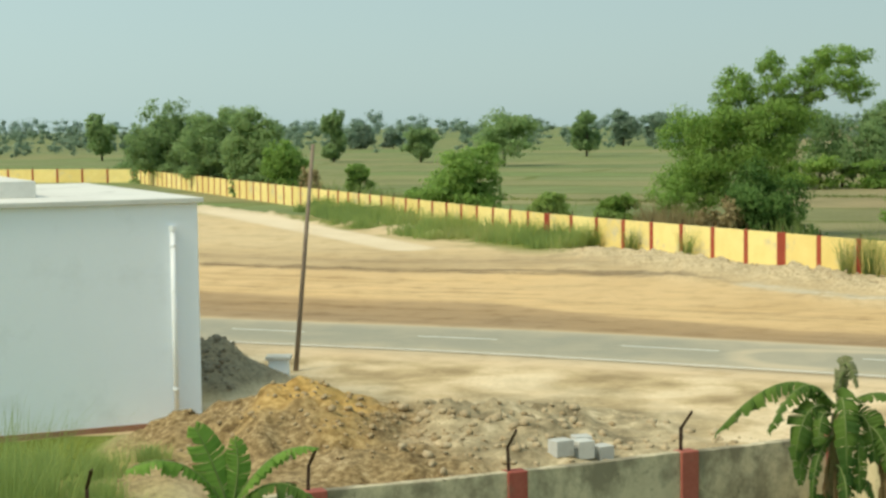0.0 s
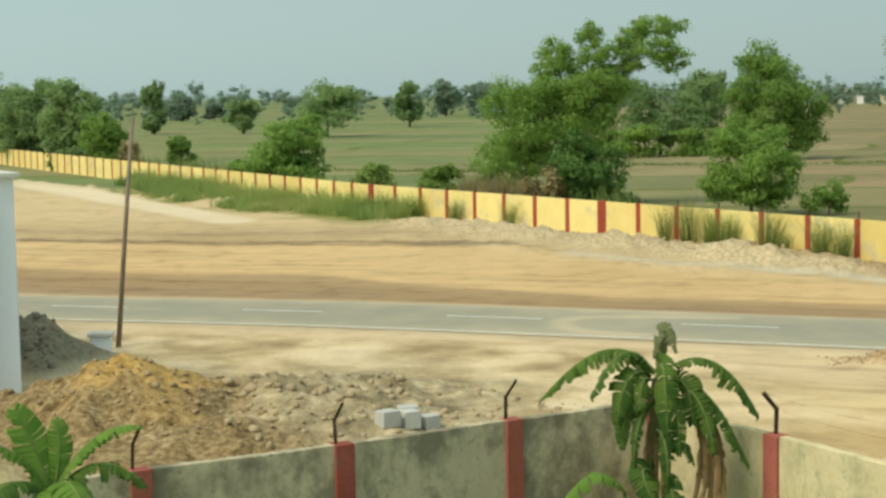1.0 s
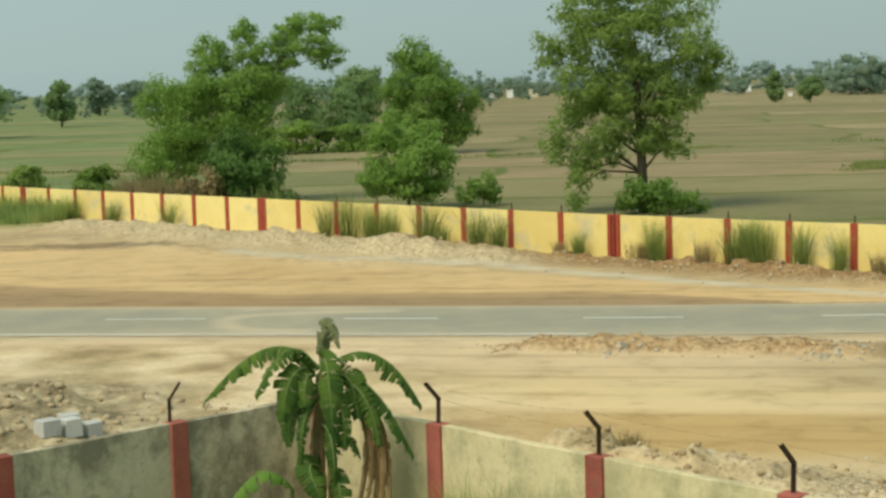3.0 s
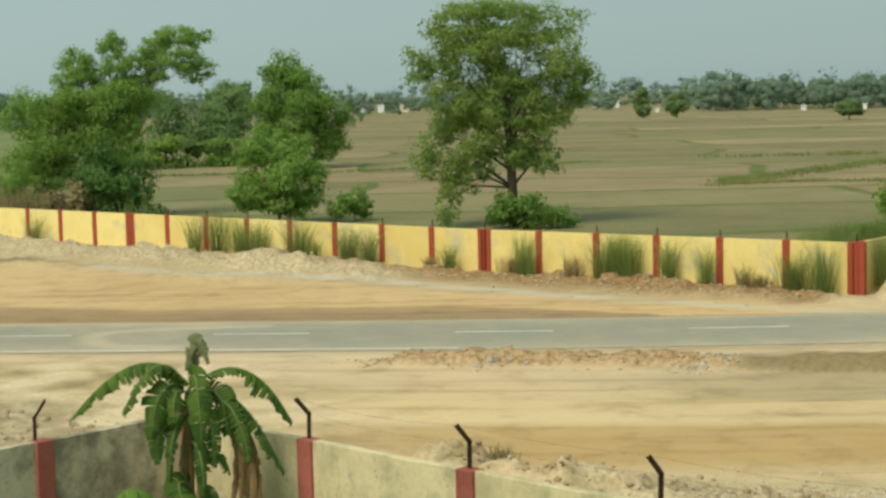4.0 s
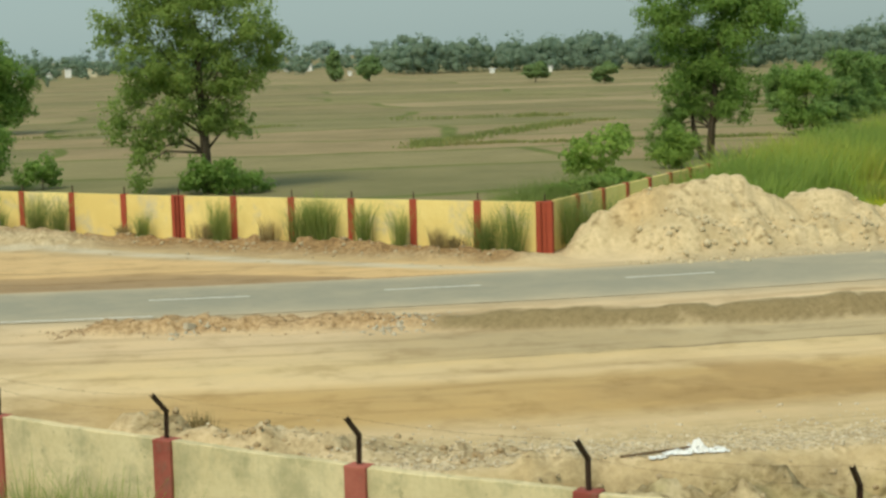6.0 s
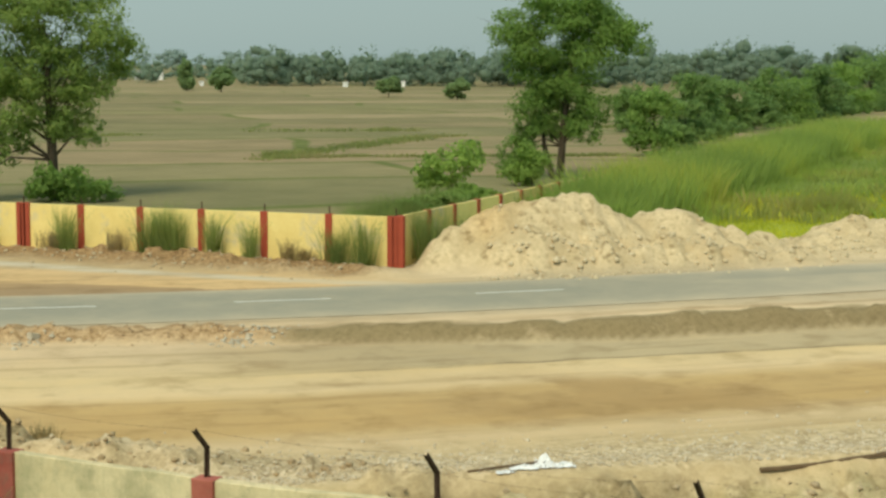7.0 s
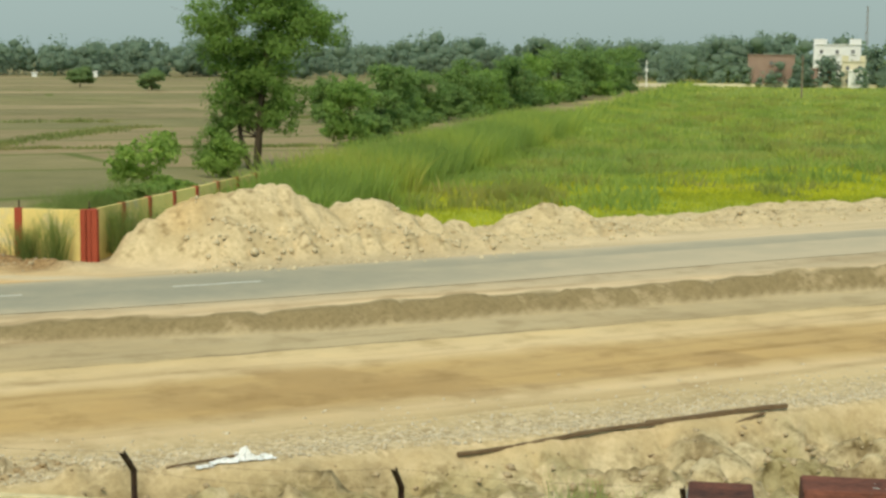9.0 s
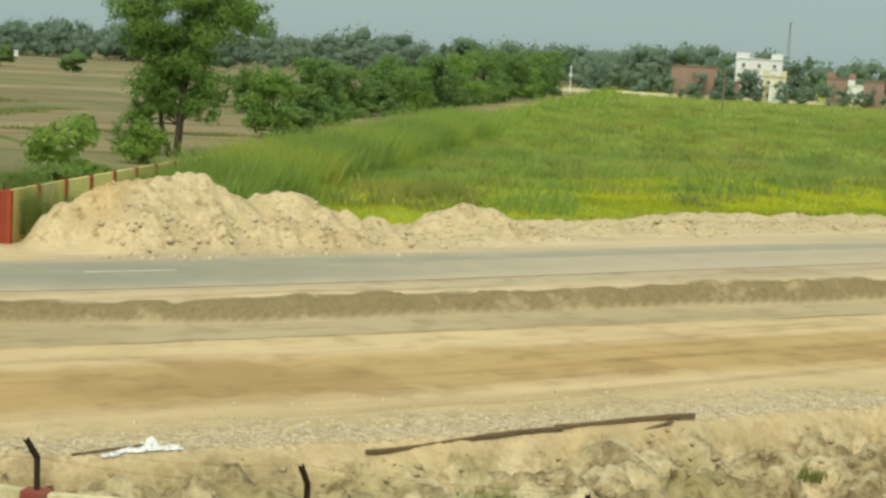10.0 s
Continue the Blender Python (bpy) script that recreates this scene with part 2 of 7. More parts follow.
def height(x, y):
    v = road_v(x, y)
    inside = (side(x, y, CORNER, WAY_A) > 0.3)
    z = 0.10 * (fbm(x, y, 0.12, 3, 3) - 0.5) + 0.05 * (fbm(x, y, 0.9, 3, 5) - 0.5)
    rough = np.zeros(np.shape(x))
    # soil heaps along the foot of the yellow wall
    da = side(x, y, CORNER, WAY_A)
    la = (x - CORNER.x) * WAY_A.x + (y - CORNER.y) * WAY_A.y
    heap = step(15, 22, la) * (1 - step(48, 58, la))
    hz = heap * (0.75 * np.exp(-((da - 3.4) / 1.9) ** 2) * (0.35 + fbm(x, y, 0.35, 3, 8)) + 0.25 * np.exp(-((da - 7.5) / 1.2) ** 2) * fbm(x, y, 0.3, 2, 9))
    low = step(-2, 0, la) * (1 - heap) * np.exp(-((da - 1.5) / 1.1) ** 2) * (0.50 * fbm(x, y, 0.6, 3, 18) + 0.22 * clods_at(x, y, 0.9, 55))
    hz = hz + np.clip(hz * 2, 0, 1) * (0.16 * clods_at(x, y, 1.5, 51) + 0.16 * clods_at(x, y, 0.7, 53) - 0.06)
    rough = np.maximum(rough, np.clip((hz + low) * 3, 0, 1))
    z = z + hz + low
    # long sand ridge beyond the road on the right
    d, s = seg_dist(x, y, RIDGE)
    hr = np.interp(s, CREST_S, RIDGE_H)
    fore = np.clip((np.interp(x, [p[0] for p in RIDGE], [p[1] for p in RIDGE]) - y) / 1.0, 0, 1)
    wide = (1.3 + 0.9 * hr) * (1 - fore) + fore * (1.7 + 0.75 * hr)
    front = v - HALF
    d = d * (1 + 0.4 * np.clip(37.2 - x, 0, 1))
    zr = hr * np.clip(1 - (d / wide) ** (1.7 - 0.55 * fore), 0, 1) ** 1.15 * (0.86 + 0.28 * fbm(x, y, 0.5, 4, 11)) * step(0.2, 1.2, front)
    zr = zr + np.clip(zr * 2, 0, 1) * (0.5 * (np.abs(fbm(x, y, 0.45, 4, 12) - 0.5) * 2 - 0.14) + 0.30 * (fbm(x, y, 1.25, 4, 17) - 0.5) + 0.16 * clods_at(x, y, 1.3, 21) + (0.10 + 0.16 * fore) * clods_at(x, y, 0.5, 23))
    ahead = np.interp(x, [p[0] for p in RIDGE], [p[1] for p in RIDGE]) - y
    apron = np.exp(-((ahead - 2.7 - 1.2 * (fbm(x, y, 0.3, 2, 65) - 0.5)) / 1.0) ** 2) * step(36.2, 37.6, x) * step(0.2, 0.9, front)
    zr = zr + apron * (0.22 + 0.35 * fbm(x, y, 0.7, 3, 66) + 0.40 * clods_at(x, y, 0.75, 67))
    zr = np.maximum(zr, 0)
    z = z + zr
    ridge = np.clip(zr * 2.2, 0, 1)
    # grey bank between the two carriageways, coloured darker on its near slope than on its back
    d, s = seg_dist(x, y, BERM)
    behind = y - np.interp(x, [p[0] for p in BERM], [p[1] for p in BERM])
    top = (0.61 + 0.34 * (fbm(x, y, 0.3, 2, 13) - 0.5) + 0.26 * (fbm(x, y, 1.0, 3, 15) - 0.5) - 0.12 * np.clip(0.08 - np.abs(fbm(x, y, 0.5, 2, 19) - 0.5), 0, 1) / 0.08) * step(0.0, 2.5, s) * np.interp(s, [0, 9, 12, 18, 25], [0.66, 0.66, 0.66, 0.78, 1.0])
    wob = d * (0.75 + 0.5 * fbm(x, y, 0.6, 3, 14))
    long = step(9.6, 11.2, s)
    zb = np.where(behind < 0, top * (1 - step(0.04, 0.78, wob)), top * (1 - step(0.15, 1.0 + 1.1 * long, wob) * (1 - 0.12 * long * (d < 2.6))))
    z = z + zb
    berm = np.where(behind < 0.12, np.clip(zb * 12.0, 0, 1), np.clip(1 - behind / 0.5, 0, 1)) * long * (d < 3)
    rubble = np.clip(zb * 6.0, 0, 1) * (1 - long)
    # mounds by the white house
    m1 = mound(x, y, -3.3, 37.2, 4.2, 4.6, 1.6, 0.2, 1.0, 21, 0.5)
    m1 = np.maximum(m1, mound(x, y, -0.2, 36.6, 4.0, 3.4, 0.62, -0.3, 1.1, 22, 0.5))
    m1 = np.maximum(m1, mound(x, y, -5.6, 37.0, 2.4, 2.2, 0.85, 0.2, 1.1, 23, 0.5))
    m1 = np.maximum(m1, mound(x, y, -5.7, 33.4, 2.3, 2.0, 0.55, 0.5, 1.1, 30, 0.6))
    m1 = np.maximum(m1, mound(x, y, -1.8, 34.4, 4.6, 2.0, 0.42, 0.35, 1.3, 45, 0.6))
    m1 = m1 * (0.7 + 0.6 * fbm(x, y, 0.7, 4, 24)) + np.clip(m1 * 2, 0, 1) * (0.42 * (fbm(x, y, 1.5, 3, 25) - 0.5) + 0.3 * (np.abs(fbm(x, y, 0.6, 3, 29) - 0.5) * 2 - 0.25))
    m2 = np.maximum(mound(x, y, -6.5, 46.2, 1.9, 2.0, 1.5, 0.1, 1.3, 26, 0.9), mound(x, y, -5.75, 46.2, 1.1, 1.2, 0.8, 0.0, 1.3, 28, 0.6)) * (0.6 + 0.8 * fbm(x, y, 0.9, 4, 27))
    m3 = mound(x, y, 1.3, 38.6, 3.6, 3.4, 0.5, 0.0, 1.3, 48, 0.8)
    z = z + m1 + m2 + m3 * (0.3 + 1.2 * fbm(x, y, 0.9, 4, 49))
    rough = np.maximum(rough, np.clip(m3 * 3, 0, 1))
    # trampled ground in front of them
    yard = step(-4, 1, x) * (1 - step(6, 11, x)) * step(30, 33, y) * (1 - step(41, 46, y))
    z = z + yard * (0.40 * (fbm(x, y, 0.35, 3, 31) - 0.45) + 0.35 * np.maximum(fbm(x, y, 1.3, 3, 32) - 0.5, 0) * (1 - step(2, 7, x)))
    rough = np.maximum(rough, yard * 0.75 * (1 - step(38, 41, y)) * (1 - step(3, 7, x)))
    # broken bank between the gravel and the near wall on the right
    dn = (x - N_CORNER.x) * 0.903 + (y - N_CORNER.y) * 0.43
    ln = (x - N_CORNER.x) * N_RIGHT.x + (y - N_CORNER.y) * N_RIGHT.y
    edge = y - np.interp(x, EDGE_X, EDGE_Y) + 1.1 * (fbm(x, y, 0.4, 3, 33) - 0.5)
    bank = step(0.1, -0.9, edge) * step(0.2, 0.8, dn) * step(11, 17, x)
    crag = np.abs(fbm(x, y, 0.42, 4, 34) - 0.5) * 2
    z = z + bank * (-0.42 + 1.1 * crag * np.clip(-edge / 3.5, 0.3, 1) - 0.07 * np.clip(-edge, 0, 9) + 0.5 * (fbm(x, y, 1.7, 3, 35) - 0.5) + 0.55 * clods_at(x, y, 1.25, 61) + 0.30 * clods_at(x, y, 0.6, 63))
    z = z + mound(x, y, 20.3, 14.4, 1.5, 1.4, 0.75, 0.0, 1.0, 64, 0.3)
    z = z + 0.10 * np.exp(-((edge - 0.5) / 0.7) ** 2) * step(12, 16, x)
    clods = np.exp(-(seg_dist(x, y, [(12.0, 29.6), (14.0, 27.2), (17.0, 23.2)])[0] / 0.7) ** 2)
    z = z + clods * (2.2 * np.maximum(fbm(x, y, 1.1, 4, 36) - 0.44, 0) + 0.12 * clods_at(x, y, 0.7, 68))
    # dark band painted below the gravel edge, where the drop is in shadow
    ledge_shade_clods = np.exp(-((edge + 0.75) / 0.5) ** 2) * step(13.5, 15.5, x) * (1 - step(19.5, 22, x)) * np.clip(1.6 * fbm(x, y, 0.9, 3, 69), 0, 1)
    rough = np.maximum(rough, np.maximum(bank * 0.9, clods))
    crumb = np.clip(rough + 0.5 * ridge + 0.07 * berm + rubble + np.clip(m1 * 2, 0, 1) + np.clip(m2, 0, 1) * 0.6, 0, 1)
    z = z + crumb * (0.16 * (fbm(x, y, 2.7, 2, 91) - 0.5) + 0.16 * clods_at(x, y, 0.42, 92))
    # the road and its shoulders stay flat
    flat = step(HALF + 0.8, HALF + 0.1, np.abs(v))
    z = z * (1 - flat) + flat * -0.012
    fade = np.interp(x, [-15, 2, 5, 12, 22, 24, 25.4, 26.8, 30], [11.2, 11.2, 8.8, 6.3, 6.2, 5.6, 4.5, 3.3, 3.3])
    scar = np.interp(x, [-20, 11, 17, 24, 33, 40], [24.3, 24.3, 17.0, 10.0, 6.4, 5.6])
    fv = np.where(v < fade, (v - HALF) / (fade - HALF), np.where(v < scar, 1 + (v - fade) / (scar - fade), 2 + (v - scar) / 14))
    nv = v + 0.085 * np.clip(x - 30, 0, None)
    ochre = np.clip(1.25 - np.hypot((x + 2.9) / 1.5, (y - 37.0) / 2.0) + 1.4 * (fbm(x, y, 0.9, 3, 38) - 0.5), 0, 1)
    churn = np.clip(1.7 - np.hypot((x - 0.7) / 4.2, (y - 37.6) / 5.0) + 1.6 * (fbm(x, y, 0.45, 3, 39) - 0.5), 0, 1) * (v < -4)
    foot = step(-1, 1, la) * (1 - step(26, 34, la)) * (da > 0) * np.clip(2.4 - da / 1.5 + 0.9 * (fbm(x, y, 0.6, 3, 40) - 0.5), 0, 1)
    strip = step(17, 25, x)
    tan = np.clip(1.3 - np.hypot((x - 37.9) / 1.5, (y - 46.0) / 1.6) + 1.2 * (fbm(x, y, 0.8, 3, 37) - 0.5), 0, 1)
    pale = step(29, 36, x) * step(2.6, 3.1, v) * (v < 14)
    return z, dict(v=v, fv=np.clip(fv, -1, 3), nv=np.clip(nv, -40, 40), pale=pale, ledge_shade_clods=np.clip(np.maximum(ledge_shade_clods, clods * 0.9 * step(0.40, 0.56, fbm(x, y, 0.9, 3, 70))), 0, 1), foot=foot, strip=strip, tan=tan, ochre=ochre, churn=churn, ridge=ridge, berm=berm, rubble=rubble, soil=step(0.9, -0.7, x + 2.3 - 0.375 * (41 - y) + 3.0 * (fbm(x, y, 0.5, 3, 52) - 0.5)) * np.maximum(np.clip(m1 * 2.2, 0, 1), np.clip(1.5 - np.hypot((x + 1.6) / 5.0, (y - 32.8) / 3.2) + 1.2 * (fbm(x, y, 0.6, 3, 50) - 0.5), 0, 1) * (x < 6)), grey=np.clip(m2 * 3, 0, 1), rough=rough, bank=bank)


def axis(lo, hi, fine, a, b, near_lo, near_hi, cap):
    """Grid lines: fine from a to b, at most cap apart as far as near_lo and near_hi, then ever wider."""
    core = np.arange(a, b + fine / 2, fine)
    out, s = [b], fine
    while out[-1] < hi:
        s = min(s * 1.22, cap) if out[-1] < near_hi else s * 1.22
        out.append(out[-1] + s)
    up = out[1:]
    out, s = [a], fine
    while out[-1] > lo:
        s = min(s * 1.22, cap) if out[-1] > near_lo else s * 1.22
        out.append(out[-1] - s)
    return np.concatenate([np.array(out[1:][::-1]), core, np.array(up)])


# ---------------------------------------------------------------- ground
def ground_material():
    m, n, l, b = shader("earth", 0.95, 0, 0.15)
    at = coords(n, l)

    def attr(name):
        a = n.new("ShaderNodeAttribute")
        a.attribute_name = name
        return a.outputs["Fac"]
    big, mid, fine, grit = noisy(n, l, at, 0.10, 5), noisy(n, l, at, 0.7, 6, 0.65), noisy(n, l, at, 6.0, 5, 0.7), noisy(n, l, at, 45.0, 3, 0.7)
    v = attr("v")
    sx, cx = n.new("ShaderNodeSeparateXYZ"), n.new("ShaderNodeCombineXYZ")
    l.new(at, sx.inputs[0])
    l.new(maths(n, l, "MULTIPLY", sx.outputs[0], 0.06), cx.inputs[0])
    l.new(v, cx.inputs[1])
    streaks = noisy(n, l, cx.outputs[0], 1.0, 6, 0.62)
    def wavy(name, much):
        return maths(n, l, "ADD", attr(name), maths(n, l, "MULTIPLY", maths(n, l, "SUBTRACT", streaks, 0.5), much))

    def p(q):
        return 0.5 + q / 60
    # the near side, from the gravel to the road
    pos = maths(n, l, "MULTIPLY_ADD", wavy("nv", 0.5), 1 / 60)
    pos.node.inputs[2].default_value = 0.5
    pos_near = pos
    near = ramp(n, l, pos, [
        (p(-26), (0.50, 0.39, 0.22)), (p(-20.5), (0.56, 0.45, 0.27)), (p(-18.6), (0.62, 0.49, 0.31)), (p(-17.3), (0.49, 0.345, 0.165)), (p(-14.4), (0.50, 0.36, 0.18)), (p(-13.4), (0.66, 0.525, 0.33)),
        (p(-11.5), (0.63, 0.50, 0.30)), (p(-8.0), (0.60, 0.475, 0.32)), (p(-4.4), (0.63, 0.505, 0.345)), (p(-3.0), (0.50, 0.42, 0.30))])
    grey = ramp(n, l, pos, [(p(-11.5), (0, 0, 0)), (p(-11.25), (1, 1, 1)), (p(-8.2), (1, 1, 1)), (p(-7.2), (0, 0, 0))])
    near = mixed(n, l, maths(n, l, "MULTIPLY", grey, maths(n, l, "MULTIPLY", attr("strip"), 0.95)), near, (0.475, 0.395, 0.26))
    # the far side, from the road to the yellow wall
    pos = maths(n, l, "MULTIPLY_ADD", wavy("fv", 0.22), 0.25)
    pos.node.inputs[2].default_value = 0.25
    beyond = ramp(n, l, pos, [
        (0.25, (0.52, 0.42, 0.28)), (0.275, (0.33, 0.24, 0.15)), (0.40, (0.35, 0.25, 0.15)), (0.485, (0.40, 0.285, 0.165)), (0.515, (0.61, 0.44, 0.245)), (0.73, (0.60, 0.44, 0.25)),
        (0.76, (0.50, 0.385, 0.235)), (0.86, (0.47, 0.36, 0.22)), (1.0, (0.58, 0.46, 0.29))])
    bands = mixed(n, l, maths(n, l, "GREATER_THAN", v, 0.0), near, beyond)
    # dark broken lines, in colour only: along a cut beyond the road, and along the old surface on the near side
    rag = noisy(n, l, cx.outputs[0], 2.6, 5, 0.7)

    def scar(name, at_v, half, keep):
        d = maths(n, l, "ABSOLUTE", maths(n, l, "SUBTRACT", maths(n, l, "ADD", wavy(name, half * 1.5), maths(n, l, "MULTIPLY", maths(n, l, "SUBTRACT", mid, 0.5), half * 3.0)), at_v))
        on = maths(n, l, "MULTIPLY", maths(n, l, "SUBTRACT", 1.0, maths(n, l, "DIVIDE", d, half), True), 2.2, True)
        return maths(n, l, "MULTIPLY", on, ramp(n, l, rag, [(keep, (0, 0, 0)), (keep + 0.09, (1, 1, 1))]))
    bands = mixed(n, l, maths(n, l, "MULTIPLY", scar("fv", 2.0, 0.10, 0.42), maths(n, l, "SUBTRACT", 1.0, attr("drain_side"))), bands, (0.21, 0.15, 0.09))
    bands = mixed(n, l, maths(n, l, "MULTIPLY", scar("fv", 2.35, 0.08, 0.47), 0.8), bands, (0.29, 0.215, 0.13))
    bands = mixed(n, l, maths(n, l, "MULTIPLY", scar("fv", 0.55, 0.10, 0.50), 0.6), bands, (0.27, 0.185, 0.10))
    for at_v, half, keep, deep in ((1.22, 0.14, 0.52, 0.75), (1.58, 0.09, 0.55, 0.6), (2.7, 0.10, 0.52, 0.5)):
        bands = mixed(n, l, maths(n, l, "MULTIPLY", scar("fv", at_v, half, keep), deep), bands, (0.32, 0.23, 0.13))
    east = attr("strip")
    bands = mixed(n, l, maths(n, l, "MULTIPLY", scar("nv", -11.42, 0.12, 0.42), maths(n, l, "MULTIPLY", east, 0.75)), bands, (0.17, 0.13, 0.085))
    track = ramp(n, l, pos_near, [(p(-19.0), (0, 0, 0)), (p(-17.6), (1, 1, 1)), (p(-14.2), (1, 1, 1)), (p(-13.2), (0, 0, 0))])
    spill = ramp(n, l, noisy(n, l, at, 0.21, 5, 0.6), [(0.53, (0, 0, 0)), (0.585, (1, 1, 1))])
    bands = mixed(n, l, maths(n, l, "MULTIPLY", maths(n, l, "MULTIPLY", track, spill), maths(n, l, "MULTIPLY", east, 0.75)), bands, (0.40, 0.275, 0.135))
    bands = mixed(n, l, maths(n, l, "MULTIPLY", attr("drain"), ramp(n, l, rag, [(0.36, (0.25, 0.25, 0.25)), (0.52, (1, 1, 1))])), bands, (0.55, 0.50, 0.40))
    patch = ramp(n, l, mid, [(0.33, (0.74, 0.70, 0.64)), (0.48, (1, 1, 1)), (0.7, (1.08, 1.06, 1.02))])
    c = mixed(n, l, 0.75, bands, patch, "MULTIPLY")
    c = mixed(n, l, maths(n, l, "SUBTRACT", 0.62, maths(n, l, "MULTIPLY", maths(n, l, "GREATER_THAN", v, 0.0), 0.2)), c, ramp(n, l, streaks, [(0.36, (0.68, 0.63, 0.57)), (0.47, (1, 1, 1)), (0.62, (1.06, 1.06, 1.06))]), "MULTIPLY")
    # a large slow change of tint
    c = mixed(n, l, 0.7, c, ramp(n, l, big, [(0.36, (0.86, 0.83, 0.78)), (0.5, (1, 1, 1)), (0.64, (1.06, 1.03, 0.97))]), "MULTIPLY")
    c = mixed(n, l, attr("pale"), c, ramp(n, l, streaks, [(0.36, (0.42, 0.355, 0.245)), (0.5, (0.56, 0.46, 0.31)), (0.64, (0.63, 0.52, 0.36))]))
    # pale trampled sand in front of the house, mottled
    mott = ramp(n, l, noisy(n, l, at, 0.30, 5, 0.55), [(0.37, (0.33, 0.25, 0.145)), (0.46, (0.50, 0.395, 0.24)), (0.52, (0.62, 0.50, 0.33)), (0.60, (0.73, 0.61, 0.43))])
    mott = mixed(n, l, 0.3, mott, ramp(n, l, mid, [(0.34, (0.62, 0.57, 0.50)), (0.48, (1, 1, 1)), (0.7, (1.05, 1.05, 1.05))]), "MULTIPLY")
    mott = mixed(n, l, 0.6, mott, ramp(n, l, fine, [(0.34, (0.72, 0.68, 0.62)), (0.5, (1, 1, 1)), (0.7, (1.1, 1.1, 1.1))]), "MULTIPLY")
    c = mixed(n, l, attr("yard"), c, mott)
    c = mixed(n, l, attr("path"), c, (0.70, 0.60, 0.455))
    # heaped sand, soil and bank
    sand = ramp(n, l, fine, [(0.30, (0.37, 0.295, 0.175)), (0.42, (0.54, 0.445, 0.28)), (0.7, (0.68, 0.57, 0.38))])
    sand = mixed(n, l, ramp(n, l, noisy(n, l, at, 0.55, 5, 0.62), [(0.50, (0, 0, 0)), (0.60, (0.75, 0.75, 0.75))]), sand, (0.47, 0.38, 0.23))
    # sparse dark specks painted for the shade in the ridge's pits
    sand = mixed(n, l, ramp(n, l, noisy(n, l, at, 3.4, 3, 0.6), [(0.68, (0, 0, 0)), (0.73, (0.5, 0.5, 0.5))]), sand, (0.34, 0.27, 0.16))
    sand = mixed(n, l, maths(n, l, "MULTIPLY", attr("tan"), 0.7), sand, ramp(n, l, fine, [(0.33, (0.38, 0.245, 0.10)), (0.62, (0.60, 0.43, 0.21))]))
    c = mixed(n, l, attr("ridge"), c, sand)
    c = mixed(n, l, attr("rough"), c, mixed(n, l, 0.65, c, ramp(n, l, fine, [(0.36, (0.21, 0.165, 0.095)), (0.47, (0.47, 0.39, 0.255)), (0.62, (0.70, 0.61, 0.44))])))
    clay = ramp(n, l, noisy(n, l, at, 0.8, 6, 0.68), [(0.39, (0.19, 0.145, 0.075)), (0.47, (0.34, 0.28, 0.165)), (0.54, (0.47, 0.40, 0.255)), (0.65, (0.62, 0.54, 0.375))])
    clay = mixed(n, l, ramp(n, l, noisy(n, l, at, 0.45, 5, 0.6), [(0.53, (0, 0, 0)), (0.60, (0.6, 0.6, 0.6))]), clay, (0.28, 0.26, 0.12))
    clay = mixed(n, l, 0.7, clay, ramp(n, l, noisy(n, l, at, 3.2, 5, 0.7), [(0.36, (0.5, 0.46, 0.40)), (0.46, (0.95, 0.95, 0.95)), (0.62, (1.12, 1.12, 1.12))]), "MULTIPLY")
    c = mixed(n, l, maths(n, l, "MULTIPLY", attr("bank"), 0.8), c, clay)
    # brown clods, and the drop's shadow painted in the same brown
    c = mixed(n, l, attr("ledge_shade_clods"), c, ramp(n, l, fine, [(0.36, (0.17, 0.13, 0.07)), (0.52, (0.29, 0.23, 0.125)), (0.66, (0.43, 0.355, 0.215))]))
    c = mixed(n, l, maths(n, l, "MULTIPLY", attr("foot"), 0.95), c, ramp(n, l, fine, [(0.36, (0.15, 0.09, 0.043)), (0.5, (0.29, 0.185, 0.09)), (0.66, (0.45, 0.305, 0.165))]))
    # noise blotches that paint crevice shade on bank, ridge and soil mound
    crevice_shade = ramp(n, l, noisy(n, l, at, 2.4, 5, 0.6), [(0.34, (0.42, 0.37, 0.29)), (0.41, (0.8, 0.78, 0.74)), (0.46, (1, 1, 1))])
    c = mixed(n, l, maths(n, l, "MULTIPLY", maths(n, l, "MAXIMUM", attr("bank"), maths(n, l, "MULTIPLY", attr("ridge"), 0.8)), 0.85), c, crevice_shade, "MULTIPLY")
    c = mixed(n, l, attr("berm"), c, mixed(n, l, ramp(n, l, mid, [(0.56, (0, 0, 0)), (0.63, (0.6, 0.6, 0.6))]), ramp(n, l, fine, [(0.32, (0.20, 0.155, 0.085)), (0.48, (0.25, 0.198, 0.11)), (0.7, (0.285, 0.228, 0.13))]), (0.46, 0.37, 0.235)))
    c = mixed(n, l, attr("rubble"), c, ramp(n, l, fine, [(0.34, (0.19, 0.125, 0.068)), (0.47, (0.37, 0.255, 0.14)), (0.66, (0.56, 0.42, 0.26))]))
    soil = mixed(n, l, ramp(n, l, mid, [(0.40, (0, 0, 0)), (0.60, (1, 1, 1))]), ramp(n, l, fine, [(0.36, (0.11, 0.075, 0.038)), (0.5, (0.24, 0.17, 0.085)), (0.66, (0.48, 0.385, 0.235))]), ramp(n, l, fine, [(0.36, (0.155, 0.108, 0.056)), (0.62, (0.355, 0.265, 0.138))]))
    soil = mixed(n, l, attr("ochre"), soil, ramp(n, l, fine, [(0.33, (0.40, 0.25, 0.085)), (0.6, (0.58, 0.39, 0.145))]))
